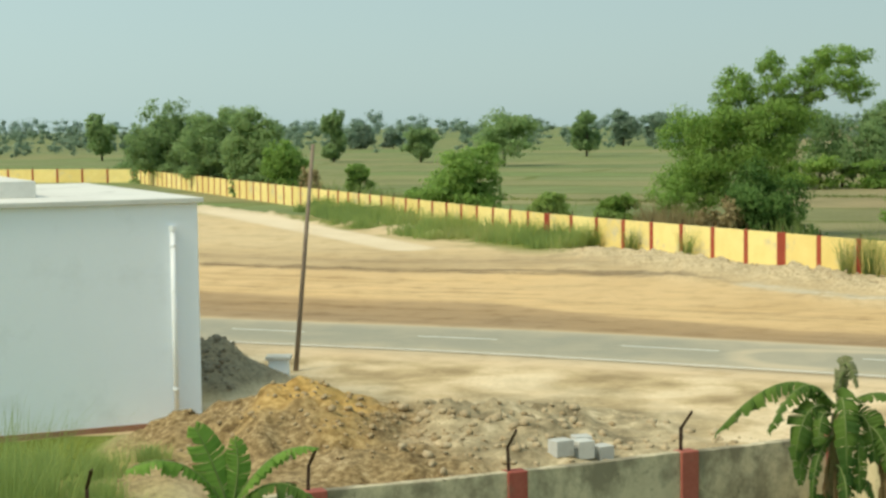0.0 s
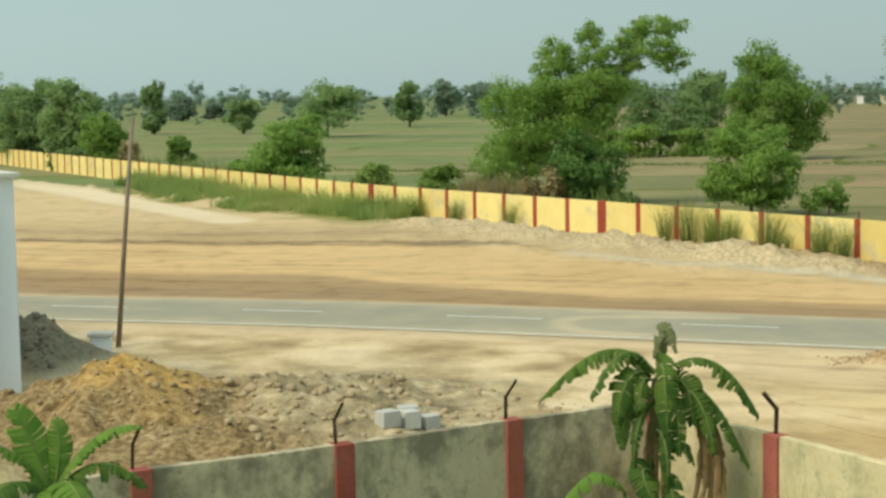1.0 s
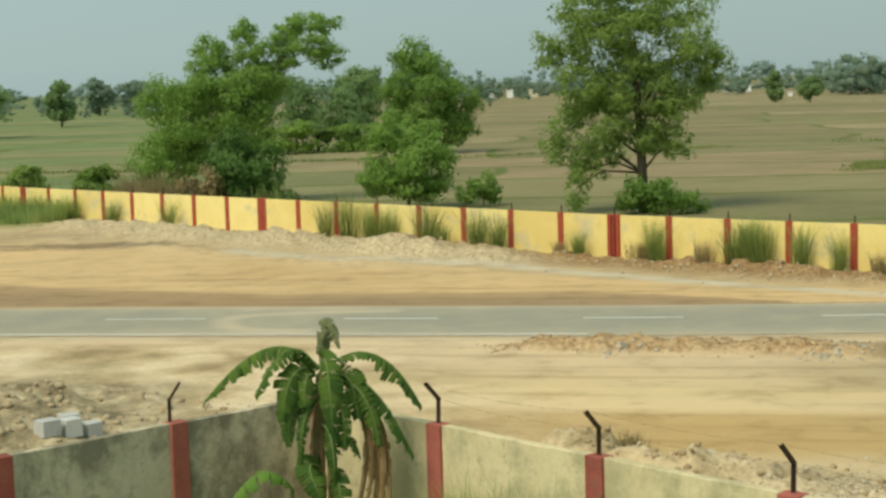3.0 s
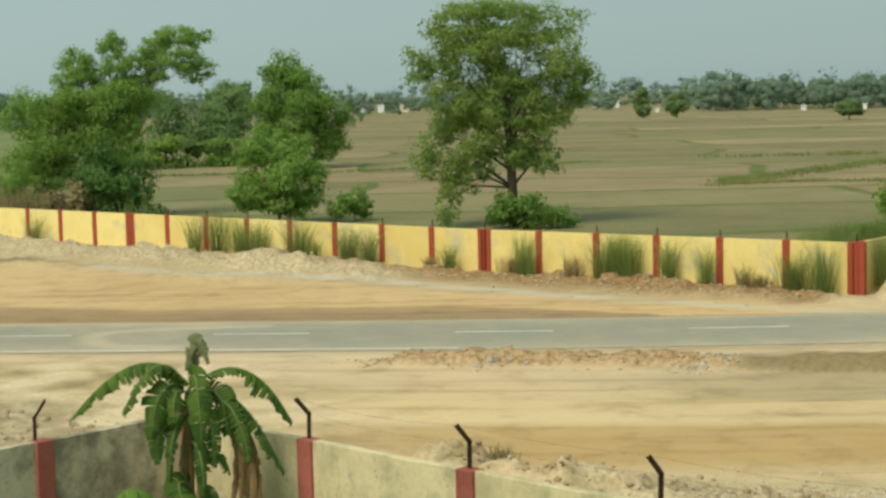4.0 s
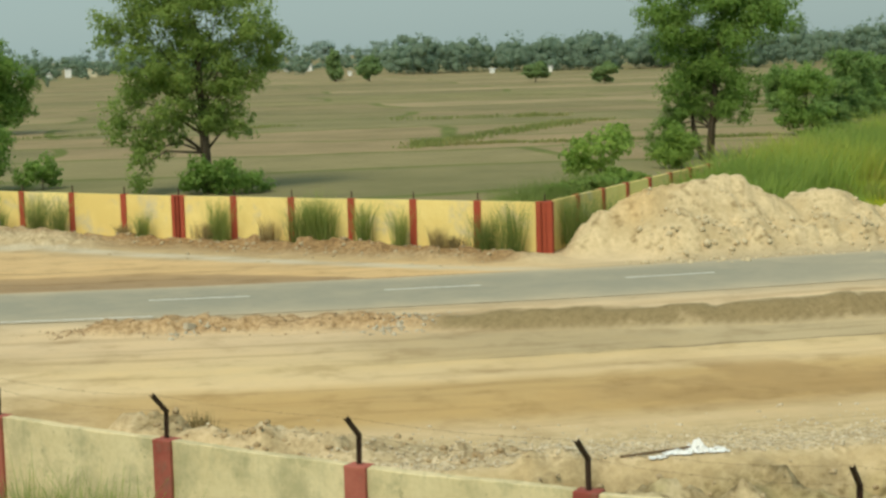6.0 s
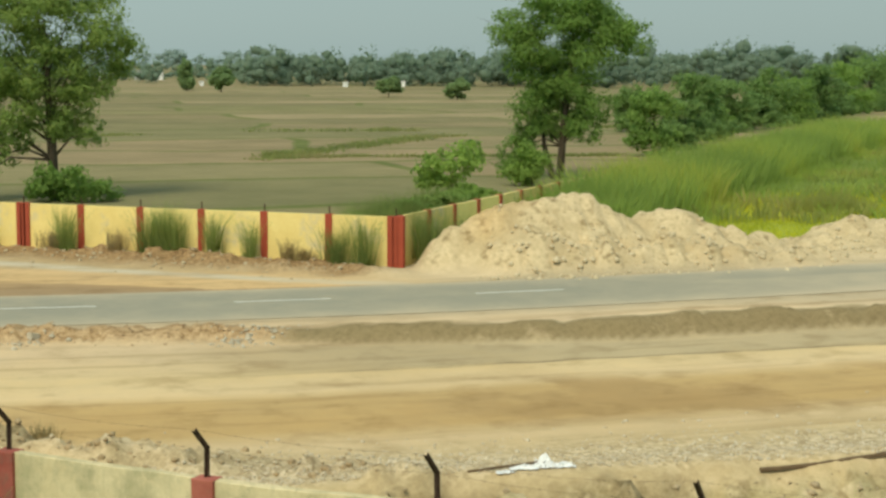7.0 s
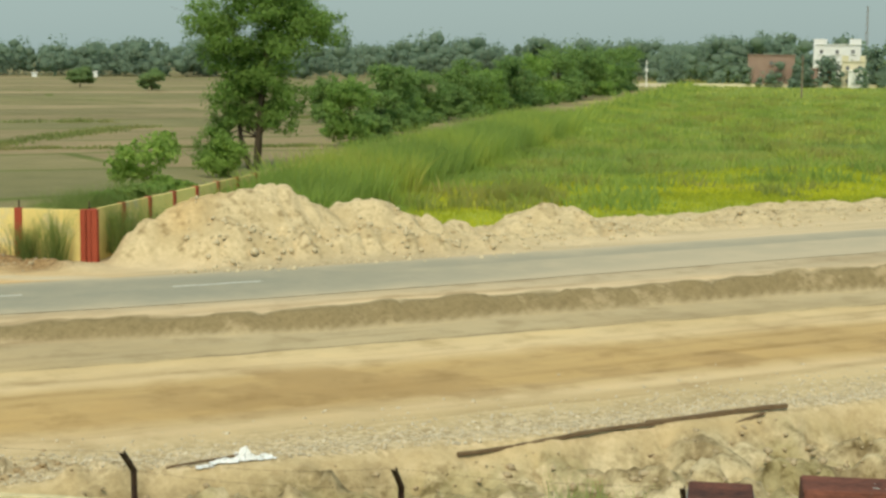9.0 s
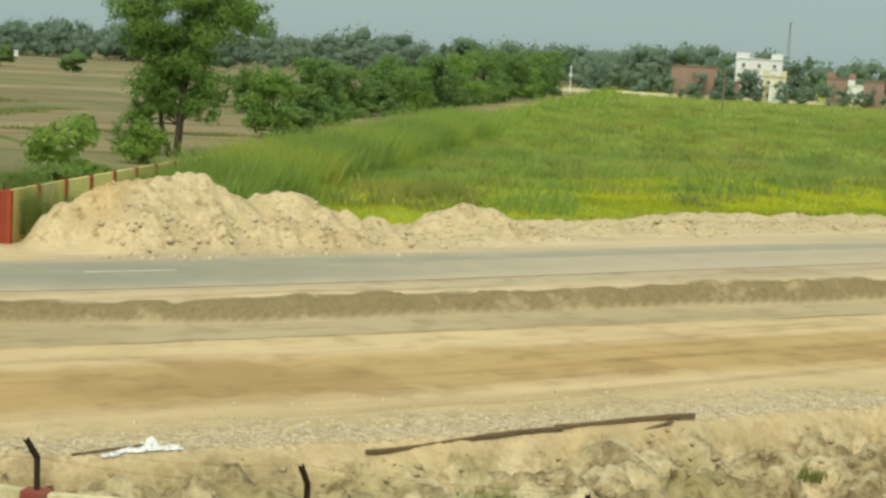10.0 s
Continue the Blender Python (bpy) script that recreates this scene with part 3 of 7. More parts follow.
    dug = ramp(n, l, noisy(n, l, at, 0.9, 7, 0.74), [(0.37, (0.14, 0.115, 0.07)), (0.47, (0.28, 0.235, 0.15)), (0.55, (0.41, 0.345, 0.225)), (0.63, (0.62, 0.53, 0.375))])
    c = mixed(n, l, maths(n, l, "MULTIPLY", attr("churn"), 0.9), c, dug)
    soil = mixed(n, l, 0.8, soil, crevice_shade, "MULTIPLY")
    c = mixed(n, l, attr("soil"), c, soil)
    c = mixed(n, l, attr("grey"), c, ramp(n, l, fine, [(0.3, (0.16, 0.138, 0.098)), (0.65, (0.36, 0.315, 0.225))]))
    # gravel strip: pale stones
    vor = n.new("ShaderNodeTexVoronoi")
    vor.inputs["Scale"].default_value = 9.0
    l.new(at, vor.inputs["Vector"])
    stone = ramp(n, l, vor.outputs["Color"], [(0.2, (0.33, 0.26, 0.165)), (0.5, (0.52, 0.43, 0.285)), (0.8, (0.68, 0.58, 0.42))])
    c = mixed(n, l, attr("gravel"), c, stone)
    # grassy earth inside the near wall and along the verge
    turf = ramp(n, l, fine, [(0.35, (0.08, 0.115, 0.02)), (0.65, (0.19, 0.235, 0.04))])
    c = mixed(n, l, attr("turf"), c, turf)
    # fields beyond: plots with grassy balks
    br = n.new("ShaderNodeTexBrick")
    br.inputs["Scale"].default_value = 1.0
    br.inputs["Mortar Size"].default_value, br.inputs["Mortar Smooth"].default_value = 0.9, 0.6
    br.inputs["Brick Width"].default_value, br.inputs["Row Height"].default_value = 70.0, 19.0
    br.inputs["Color1"].default_value, br.inputs["Color2"].default_value, br.inputs["Mortar"].default_value = (0, 0, 0, 1), (1, 1, 1, 1), (0.5, 0.5, 0.5, 1)
    wob = n.new("ShaderNodeVectorMath")
    wob.operation = "MULTIPLY_ADD"
    nz = n.new("ShaderNodeTexNoise")
    nz.inputs["Scale"].default_value = 0.02
    l.new(at, nz.inputs["Vector"])
    l.new(nz.outputs["Color"], wob.inputs[0])
    wob.inputs[1].default_value = (22, 22, 0)
    l.new(coords(n, l, rot=(0, 0, radians(24))), wob.inputs[2])
    l.new(wob.outputs[0], br.inputs["Vector"])
    dry = ramp(n, l, br.outputs["Color"], [(0.0, (0.215, 0.20, 0.115)), (0.3, (0.31, 0.25, 0.16)), (0.5, (0.225, 0.215, 0.12)), (0.7, (0.345, 0.285, 0.185)), (0.85, (0.235, 0.225, 0.12)), (1.0, (0.28, 0.24, 0.14))])
    wet = ramp(n, l, br.outputs["Color"], [(0.0, (0.16, 0.225, 0.10)), (0.3, (0.26, 0.255, 0.14)), (0.55, (0.175, 0.24, 0.10)), (0.8, (0.22, 0.245, 0.13)), (1.0, (0.14, 0.205, 0.09))])
    plots = mixed(n, l, attr("damp"), dry, wet)
    plots = mixed(n, l, br.outputs["Fac"], plots, (0.15, 0.18, 0.06))
    plots = mixed(n, l, 0.8, plots, ramp(n, l, noisy(n, l, at, 0.09, 6, 0.7), [(0.3, (0.62, 0.66, 0.55)), (0.7, (1.15, 1.1, 1.05))]), "MULTIPLY")
    c = mixed(n, l, attr("field"), c, plots)
    meadow = ramp(n, l, noisy(n, l, at, 0.06, 6, 0.65), [(0.3, (0.22, 0.29, 0.06)), (0.5, (0.36, 0.41, 0.065)), (0.7, (0.50, 0.51, 0.065))])
    c = mixed(n, l, attr("meadow"), c, meadow)
    c = mixed(n, l, 1.0, c, (1.02, 0.98, 0.91), "MULTIPLY")
    c = mixed(n, l, 0.35, c, ramp(n, l, grit, [(0.3, (0.7, 0.7, 0.7)), (0.7, (1.25, 1.25, 1.25))]), "MULTIPLY")
    l.new(c, b.inputs["Base Color"])
    hgt = maths(n, l, "ADD", maths(n, l, "MULTIPLY", fine, 0.7), maths(n, l, "MULTIPLY", grit, 0.25))
    bump(n, l, b, hgt, 0.5, 0.06)
    return m


def build_ground():
    xs, ys = axis(-3500, 3500, 0.17, -13, 61, -40, 90, 0.7), axis(-1500, 4200, 0.17, 11, 62, 9, 135, 0.5)
    X, Y = np.meshgrid(xs, ys)
    x, y = X.ravel(), Y.ravel()
    z, at = height(x, y)
    da, db = side(x, y, CORNER, WAY_A), side(x, y, CORNER, WAY_B)
    la = (x - CORNER.x) * WAY_A.x + (y - CORNER.y) * WAY_A.y
    v = at["v"]
    # beyond wall A, or beyond wall B
    field = ((da < 0) & (db > 0)).astype(float)
    grass_line = np.interp(x, [30, 44, 52, 58, 70, 84, 125, 500], [47, 46.5, 45, 43.6, 41, 36.6, 24, -100])
    meadow = ((db < 0) & (y > grass_line + 1.2 * (fbm(x, y, 0.3, 3, 41) - 0.5)) & (x > 38)).astype(float)
    verge = step(48, 55, la) * np.clip(1 - np.abs(da - 2.5) / 3.5, 0, 1) * (da > 0) * step(0.3, 0.5, fbm(x, y, 0.4, 3, 42)) * (v > 14)
    left_ground = (x < 2) & (side(x, y, Vector((-6.0, 40.3, 0)), Vector((0.912, 0.41, 0))) < 0) & (y < 39) & (y > 15)
    turf = np.where(left_ground, step(-3.5, -6.5, x + 0.18 * (y - 30) + 1.5 * (fbm(x, y, 0.6, 3, 43) - 0.5)), 0.0)
    inn = (side(x, y, N_CORNER, N_LEFT) > 0) & (side(x, y, N_CORNER, N_RIGHT) < 0)
    turf = np.maximum(turf, inn.astype(float))
    turf = np.maximum(turf, verge) * (1 - at["soil"])
    pathd, _ = seg_dist(x, y, [(-40, 194), (-23.7, 154.2), (-17.8, 139.5), (-11.3, 123.1), (-6.4, 109.6), (-2.0, 97.5)])
    path = np.clip(2.4 - 1.9 * pathd / (0.6 + 0.009 * np.hypot(x, y)), 0, 1) * (0.6 + 0.6 * fbm(x, y, 0.5, 3, 44))
    yard = step(-12, -5, x) * (1 - step(8, 15, x)) * step(27, 31, y) * step(-4.2, -6.0, v)
    dn = (x - N_CORNER.x) * 0.903 + (y - N_CORNER.y) * 0.43
    ln = (x - N_CORNER.x) * N_RIGHT.x + (y - N_CORNER.y) * N_RIGHT.y
    edge = y - np.interp(x, EDGE_X, EDGE_Y)
    gravel = step(-0.3, 0.6, edge) * (1 - step(1.2, 3.6, edge)) * step(8, 14, x) * (0.3 + fbm(x, y, 0.5, 3, 45))
    damp = step(40, -10, x - 0.18 * (y - 60))
    far = np.hypot(x, y)
    z = np.where(far > 170, z * 0.2, z) - np.where(far > 600, (far - 600) ** 2 / 1.27e7, 0)
    nx, ny = len(xs), len(ys)
    idx = np.arange(nx * ny).reshape(ny, nx)
    faces = np.stack([idx[:-1, :-1], idx[:-1, 1:], idx[1:, 1:], idx[1:, :-1]], -1).reshape(-1, 4)
    ob = from_arrays("ground", np.stack([x, y, z], 1), faces, ground_material(), smooth=True)
    drain, _ = seg_dist(x, y, [(13.5, 73), (16.1, 67.4), (19.3, 64.0), (22.0, 60.4), (24.0, 56.8), (26.2, 52.8), (28.0, 49.9), (29.9, 46.6), (32.4, 43.8)])
    drain = np.clip(1.5 - drain / (0.42 + 0.3 * fbm(x, y, 0.4, 2, 46)), 0, 1)
    turf = turf * (1 - np.clip(path * 1.5, 0, 1))
    at.update(drain=drain, drain_side=step(10, 15, x), field=field, meadow=meadow, turf=turf, path=np.clip(path, 0, 1) * (field < 0.5), yard=yard, gravel=np.clip(gravel, 0, 1), damp=damp)
    for k, a in at.items():
        d = ob.data.attributes.new(k, "FLOAT", "POINT")
        d.data.foreach_set("value", np.asarray(a, np.float32))
    return tagged(ob, "sandy building site with dry fields and grassland beyond", "ground", kind="structure")


ground = build_ground()


def gz(x, y):
    return float(height(np.array([x], float), np.array([y], float))[0][0])


# ---------------------------------------------------------------- road
def asphalt():
    m, n, l, b = shader("asphalt", 0.95, 0, 0.12)
    at = coords(n, l)
    f = noisy(n, l, at, 0.5, 6, 0.65)
    c = ramp(n, l, noisy(n, l, at, 30, 3), [(0.3, (0.275, 0.262, 0.20)), (0.7, (0.34, 0.325, 0.255))])
    a = n.new("ShaderNodeAttribute")
    a.attribute_name = "across"
    edge = maths(n, l, "POWER", maths(n, l, "ABSOLUTE", a.outputs["Fac"]), 4.0)
    dust = maths(n, l, "ADD", ramp(n, l, f, [(0.45, (0, 0, 0)), (0.75, (0.45, 0.45, 0.45))]), maths(n, l, "MULTIPLY", edge, 0.75), True)
    a2 = n.new("ShaderNodeAttribute")
    a2.attribute_name = "dusty"
    dust = maths(n, l, "ADD", dust, a2.outputs["Fac"], True)
    c = mixed(n, l, dust, c, (0.50, 0.42, 0.295))
    l.new(c, b.inputs["Base Color"])
    bump(n, l, b, noisy(n, l, at, 60, 2), 0.2, 0.01)
    return m


def build_road():
    xs = np.concatenate([np.arange(-60, -14, 1.0), np.arange(-14, 95, 0.25), np.arange(95, 180, 2.0)])
    ws = np.linspace(-1, 1, 31)
    V, A, D = [], [], []
    for x in xs:
        y0, s = road_y(x), road_y(x + 0.5) - road_y(x - 0.5)
        L = math.hypot(1, s)
        for w in ws:
            e = HALF * w * (1 + (0.05 * (fbm(np.array([x]), np.array([w * 3.0]), 0.5, 3, 50)[0] - 0.5) if abs(w) == 1 else 0))
            V.append((x - s / L * e, y0 + e / L, 0.002 + 0.035 * (1 - w * w)))
            A.append(w)
            D.append(float(np.clip((x - 36) / 14, 0, 1)) * (0.75 if w < 0.2 else 0.25) + 0.25 * math.exp(-((x - 10.5) / 2.2) ** 2))
    vv = np.array(V)
    trail = seg_dist(vv[:, 0], vv[:, 1], [(14.5, 50.8), (12.85, 51.4), (11.45, 51.8), (10.0, 52.0), (9.1, 51.2), (9.0, 49.9), (9.5, 48.9), (10.8, 47.9)])[0]
    D = np.array(D) + 0.75 * np.clip(1.6 - trail / 0.32, 0, 1) * (0.6 + 0.5 * fbm(vv[:, 0], vv[:, 1], 0.9, 2, 47))
    k = len(ws)
    F = [(i * k + j, (i + 1) * k + j, (i + 1) * k + j + 1, i * k + j + 1) for i in range(len(xs) - 1) for j in range(k - 1)]
    ob = from_arrays("road", V, F, asphalt(), smooth=True)
    for name, arr in (("across", A), ("dusty", D)):
        ob.data.attributes.new(name, "FLOAT", "POINT").data.foreach_set("value", np.array(arr, np.float32))
    return tagged(ob, "grey two-lane asphalt road with dusty edges", "road", kind="structure")


road = build_road()
m_line = surface("road_paint", (0.62, 0.60, 0.53), (0.74, 0.72, 0.65), 2, 30, 0.8, stain=(0.35, 0.31, 0.25), stain_scale=5, stain_at=0.56)


def road_strip(name, x0, x1, off, width, parent):
    n = max(2, int((x1 - x0) / 0.6))
    V = []
    for x in np.linspace(x0, x1, n):
        s = road_y(x + 0.5) - road_y(x - 0.5)
        L = math.hypot(1, s)
        for e in (off - width / 2, off + width / 2):
            V.append((x - s / L * e, road_y(x) + e / L, 0.002 + 0.035 * (1 - (e / HALF) ** 2) + 0.006))
    return from_arrays(name, V, [(2 * i, 2 * i + 2, 2 * i + 3, 2 * i + 1) for i in range(n - 1)], m_line, parent)


for x0, x1 in ((-14.4, -11.6), (-7.7, -5.0), (-0.96, 1.7), (5.69, 8.6), (12.6, 15.25), (19.2, 21.9), (25.65, 28.4), (32.7, 35.5)):
    road_strip("lane_dash", x0, x1, 0.15, 0.15, road)
road_strip("edge_line", -10.0, 19.5, -HALF + 0.28, 0.12, road)

# ---------------------------------------------------------------- yellow compound wall
m_yellow = surface("yellow_limewash", (0.74, 0.57, 0.20), (0.86, 0.71, 0.29), 0.9, 12, 0.9, relief=0.2, stain=(0.55, 0.49, 0.33), stain_scale=0.8, stain_at=0.55, own=0.35)
m_red = surface("red_oxide_paint", (0.30, 0.055, 0.028), (0.42, 0.085, 0.045), 1.5, 18, 0.85, relief=0.2, stain=(0.24, 0.10, 0.06), stain_scale=2, stain_at=0.62)


def panel_wall(name, start, way, count, label, panel, high, double=(), drop=0.35, last=True, stubs=True):
    """A run of painted panels between red posts; every piece a part of the wall."""
    wall = tagged(empty(name), label, "wall", kind="structure")
    turn = math.degrees(math.atan2(way.y, way.x))
    p0 = part("panel", boxmesh(0.0, panel, -0.06, 0.06, -drop, high, bevel=0.012), m_yellow, wall)
    q0 = part("post", boxmesh(-0.14, 0.14, -0.11, 0.11, -drop, high + 0.02, bevel=0.012), m_red, wall)
    r0 = stubs and part("stub", boxmesh(-0.02, 0.02, -0.02, 0.02, high, high + 0.3), m_rust, wall)
    for i in range(count):
        at = start + way * (i * panel)
        for ob, on in ((p0, i < count - 1), (q0, i < count - 1 or last), (r0, stubs and i < count - 1)):
            if not on:
                continue
            o = ob if i == 0 else ob.copy()
            if i:
                scene.collection.objects.link(o)
            o.matrix_basis = pose(at.x, at.y, 0, 0, 0, turn)
        if i in double:
            for s in (-0.17, 0.17):
                o = q0.copy()
                scene.collection.objects.link(o)
                o.matrix_basis = pose(at.x + way.x * s, at.y + way.y * s, 0.003, 0, 0, turn)
    return wall


m_rust = surface("rusty_iron", (0.035, 0.022, 0.016), (0.10, 0.055, 0.035), 8, 60, 0.8, 0.3, relief=0.2)
panel_wall("wall_west", CORNER, A_1, 7, "yellow boundary wall with red posts and weeds at its foot", PANEL, WALL_H, double=(0,), last=False)
panel_wall("wall_west_middle", JOINT, A_2, 17, "yellow boundary wall with red posts behind heaped soil", 2.78, WALL_H, double=(0, 8), last=False)
panel_wall("wall_west_far", A_END, A_3, 49, "yellow boundary wall running on to the far bend", 2.78, WALL_H, double=(0,))
panel_wall("wall_north", CORNER + WAY_B * 0.3, WAY_B, 34, "yellow boundary wall running off beside the grassland", PANEL, WALL_H, stubs=False)
panel_wall("wall_end", A_END + A_3 * (48 * 2.78), Vector((-0.95, 0.31, 0)).normalized(), 14, "mustard yellow end run of the boundary wall in shade", 3.9, WALL_H)

# ---------------------------------------------------------------- near wall
def grimy(name, dark, light, grime, amount, run):
    """Old limewash: blotches, and grime that has run down in streaks."""
    m, n, l, b = shader(name, 0.93, 0, 0.2)
    at = coords(n, l)
    at = shifted(n, l, at)
    f1, f2 = noisy(n, l, at, 0.9, 6, 0.65), noisy(n, l, at, 13, 4, 0.65)
    st = n.new("ShaderNodeMapping")
    st.inputs["Scale"].default_value = (1.1, 1.1, 0.75)
    l.new(at, st.inputs[0])
    f3 = noisy(n, l, st.outputs[0], 1.0, 6, 0.7)
    c = ramp(n, l, maths(n, l, "ADD", maths(n, l, "MULTIPLY", f1, 0.6), maths(n, l, "MULTIPLY", f2, 0.4)), [(0.32, dark), (0.68, light)])
    c = mixed(n, l, maths(n, l, "MULTIPLY", ramp(n, l, f3, [(run, (0, 0, 0)), (run + 0.16, (1, 1, 1))]), amount), c, grime)
    c = mixed(n, l, maths(n, l, "MULTIPLY", ramp(n, l, noisy(n, l, at, 1.7, 6, 0.7), [(0.54, (0, 0, 0)), (0.68, (1, 1, 1))]), amount), c, grime)
    c = mixed(n, l, ramp(n, l, noisy(n, l, at, 6.0, 5, 0.7), [(0.62, (0, 0, 0)), (0.72, (0.7, 0.7, 0.7))]), c, tuple(0.5 * g for g in grime))
    l.new(c, b.inputs["Base Color"])
    bump(n, l, b, f2, 0.35, 0.012)
    return m


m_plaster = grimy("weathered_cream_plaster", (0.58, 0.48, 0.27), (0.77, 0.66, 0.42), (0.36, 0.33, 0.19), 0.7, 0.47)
# copy toned darker for the run in shade; its blotchy grime is real dirt
m_plaster_shade = grimy("shade_darkened_stained_plaster", (0.46, 0.40, 0.27), (0.68, 0.59, 0.41), (0.20, 0.175, 0.12), 0.85, 0.42)
m_redp = surface("faded_red_post_paint", (0.27, 0.06, 0.045), (0.42, 0.13, 0.095), 1.5, 16, 0.9, relief=0.25, stain=(0.20, 0.12, 0.085), stain_scale=2.2, stain_at=0.54, own=0.3)

def near_wall(name, points, mat, label):
    """Plastered panels from point to point, with a red post at every inner point."""
    wall = tagged(empty(name), label, "wall", kind="structure")
    for i, (a, c) in enumerate(zip(points, points[1:])):
        a, c = Vector((*a, 0)), Vector((*c, 0))
        L, turn = (c - a).length, math.degrees(math.atan2(c.y - a.y, c.x - a.x))
        bm = boxmesh(0.0, L, -0.07, 0.07, -0.3, N_H, bevel=0.015)
        bmesh.ops.subdivide_edges(bm, edges=[e for e in bm.edges if abs(e.verts[0].co.x - e.verts[1].co.x) > 1.5], cuts=14, use_grid_fill=True)
        for vv in bm.verts:
            if vv.co.z > N_H - 0.1:
                vv.co.z += 0.007 * math.sin(vv.co.x * 2.1 + i) + random.uniform(-0.008, 0.008)
        part("panel", bm, mat, wall).matrix_basis = pose(a.x, a.y, 0, 0, 0, turn)
        if i:
            part("post", boxmesh(-0.15, 0.15, -0.12, 0.12, -0.3, N_H + 0.012, bevel=0.018), m_redp, wall).matrix_basis = pose(a.x, a.y, 0, 0, 0, turn)
    return wall


LEFT_PTS = [(5.95, 25.25), (3.54, 24.24), (0.94, 22.96), (-1.8, 21.85), (-4.5, 20.65), (-7.2, 19.45), (-9.9, 18.25)]
RIGHT_PTS = [(5.95, 25.25), (7.05, 22.40), (8.33, 19.55), (9.60, 16.79), (11.03, 14.18), (12.49, 11.56), (13.9, 8.95), (15.3, 6.35), (16.7, 3.7)]
near_l = near_wall("wall_near_shade", LEFT_PTS, m_plaster_shade, "stained plaster compound wall toned darker for shade, with dull red posts")
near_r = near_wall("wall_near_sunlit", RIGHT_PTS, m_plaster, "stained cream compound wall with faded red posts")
cp = part("corner_post", boxmesh(-0.16, 0.16, -0.16, 0.16, -0.3, N_H + 0.015, bevel=0.02), m_redp, near_l)
cp.matrix_basis = pose(N_CORNER.x, N_CORNER.y, 0, 0, 0, 24)


def iron_arm(at, inward, lean, wall):
    """An angle-iron fence arm, set in the wall's top and cranked inwards."""
    bend = Vector((lean, 0, 0.37))
    tip = bend + inward * 0.27 + Vector((lean * 0.4, 0, 0.27))
    bm = bmesh.new()
    for p, q in ((Vector((0, 0, -0.05)), bend), (bend - (tip - bend).normalized() * 0.02, tip)):
        d = q - p
        m = Matrix.Translation(p) @ d.to_track_quat("Z", "X").to_matrix().to_4x4()
        # an L section: two thin legs at right angles
        for x0, x1, y0, y1 in ((-0.024, 0.024, -0.024, -0.017), (-0.024, -0.017, -0.0165, 0.024)):
            r = bmesh.ops.create_cube(bm, size=1)
            bmesh.ops.transform(bm, matrix=m @ Matrix.LocRotScale(((x0 + x1) / 2, (y0 + y1) / 2, d.length / 2), None, (x1 - x0, y1 - y0, d.length)), verts=r["verts"])
    part("fence_arm", bm, m_rust, wall, "rusty cranked angle-iron arm").matrix_basis = pose(at[0], at[1], N_H)
    return Vector((at[0], at[1], N_H)) + tip, Vector((at[0], at[1], N_H)) + bend


IN_L, IN_R = Vector((0.41, -0.912, 0)), Vector((-0.903, -0.43, 0))
for a in LEFT_PTS[1:6]:
    iron_arm((a[0] - 0.085, a[1] - 0.04), IN_L, random.uniform(-0.02, 0.02), near_l)
ends = [iron_arm(a, IN_R, random.uniform(-0.03, 0.03), near_r) for a in RIGHT_PTS[1:8]]
for k in (0, 1):
    bm = bmesh.new()
    for p, q in zip(ends, ends[1:]):
        a, c = p[k], q[k]
        sag = 0.10 + 0.2 * random.random()
        tube(bm, [a.lerp(c, t) - Vector((0, 0, sag * 4 * t * (1 - t) * 0.4)) for t in (0, 0.25, 0.5, 0.75, 1)], 0.0014, 3, False)
        for t in np.arange(0.05, 1, 0.07):
            e = a.lerp(c, float(t)) - Vector((0, 0, sag * 4 * t * (1 - t) * 0.4))
            tube(bm, [e - Vector((0.015, 0, 0.015)), e + Vector((0.015, 0, 0.015))], 0.0014, 3, False)
    part("fence_wire", bm, m_rust, near_r, "thin rusty barbed wire")

# ---------------------------------------------------------------- white house
m_white = surface("bluish_white_plaster", (0.84, 0.885, 0.945), (0.88, 0.925, 0.98), 0.5, 14, 0.85, relief=0.1, dist=0.004, stain=(0.79, 0.83, 0.88), stain_scale=0.7, stain_at=0.55)
m_pipe = surface("white_pvc", (0.90, 0.91, 0.92), (0.94, 0.95, 0.95), 2, 20, 0.4, relief=0)
m_roof = surface("pale_roof_screed", (0.58, 0.57, 0.53), (0.72, 0.71, 0.66), 0.6, 14, 0.9, relief=0.15, stain=(0.45, 0.44, 0.41), stain_scale=0.8)
m_brickband = surface("brick_plinth", (0.26, 0.13, 0.08), (0.38, 0.20, 0.13), 3, 20, 0.9)


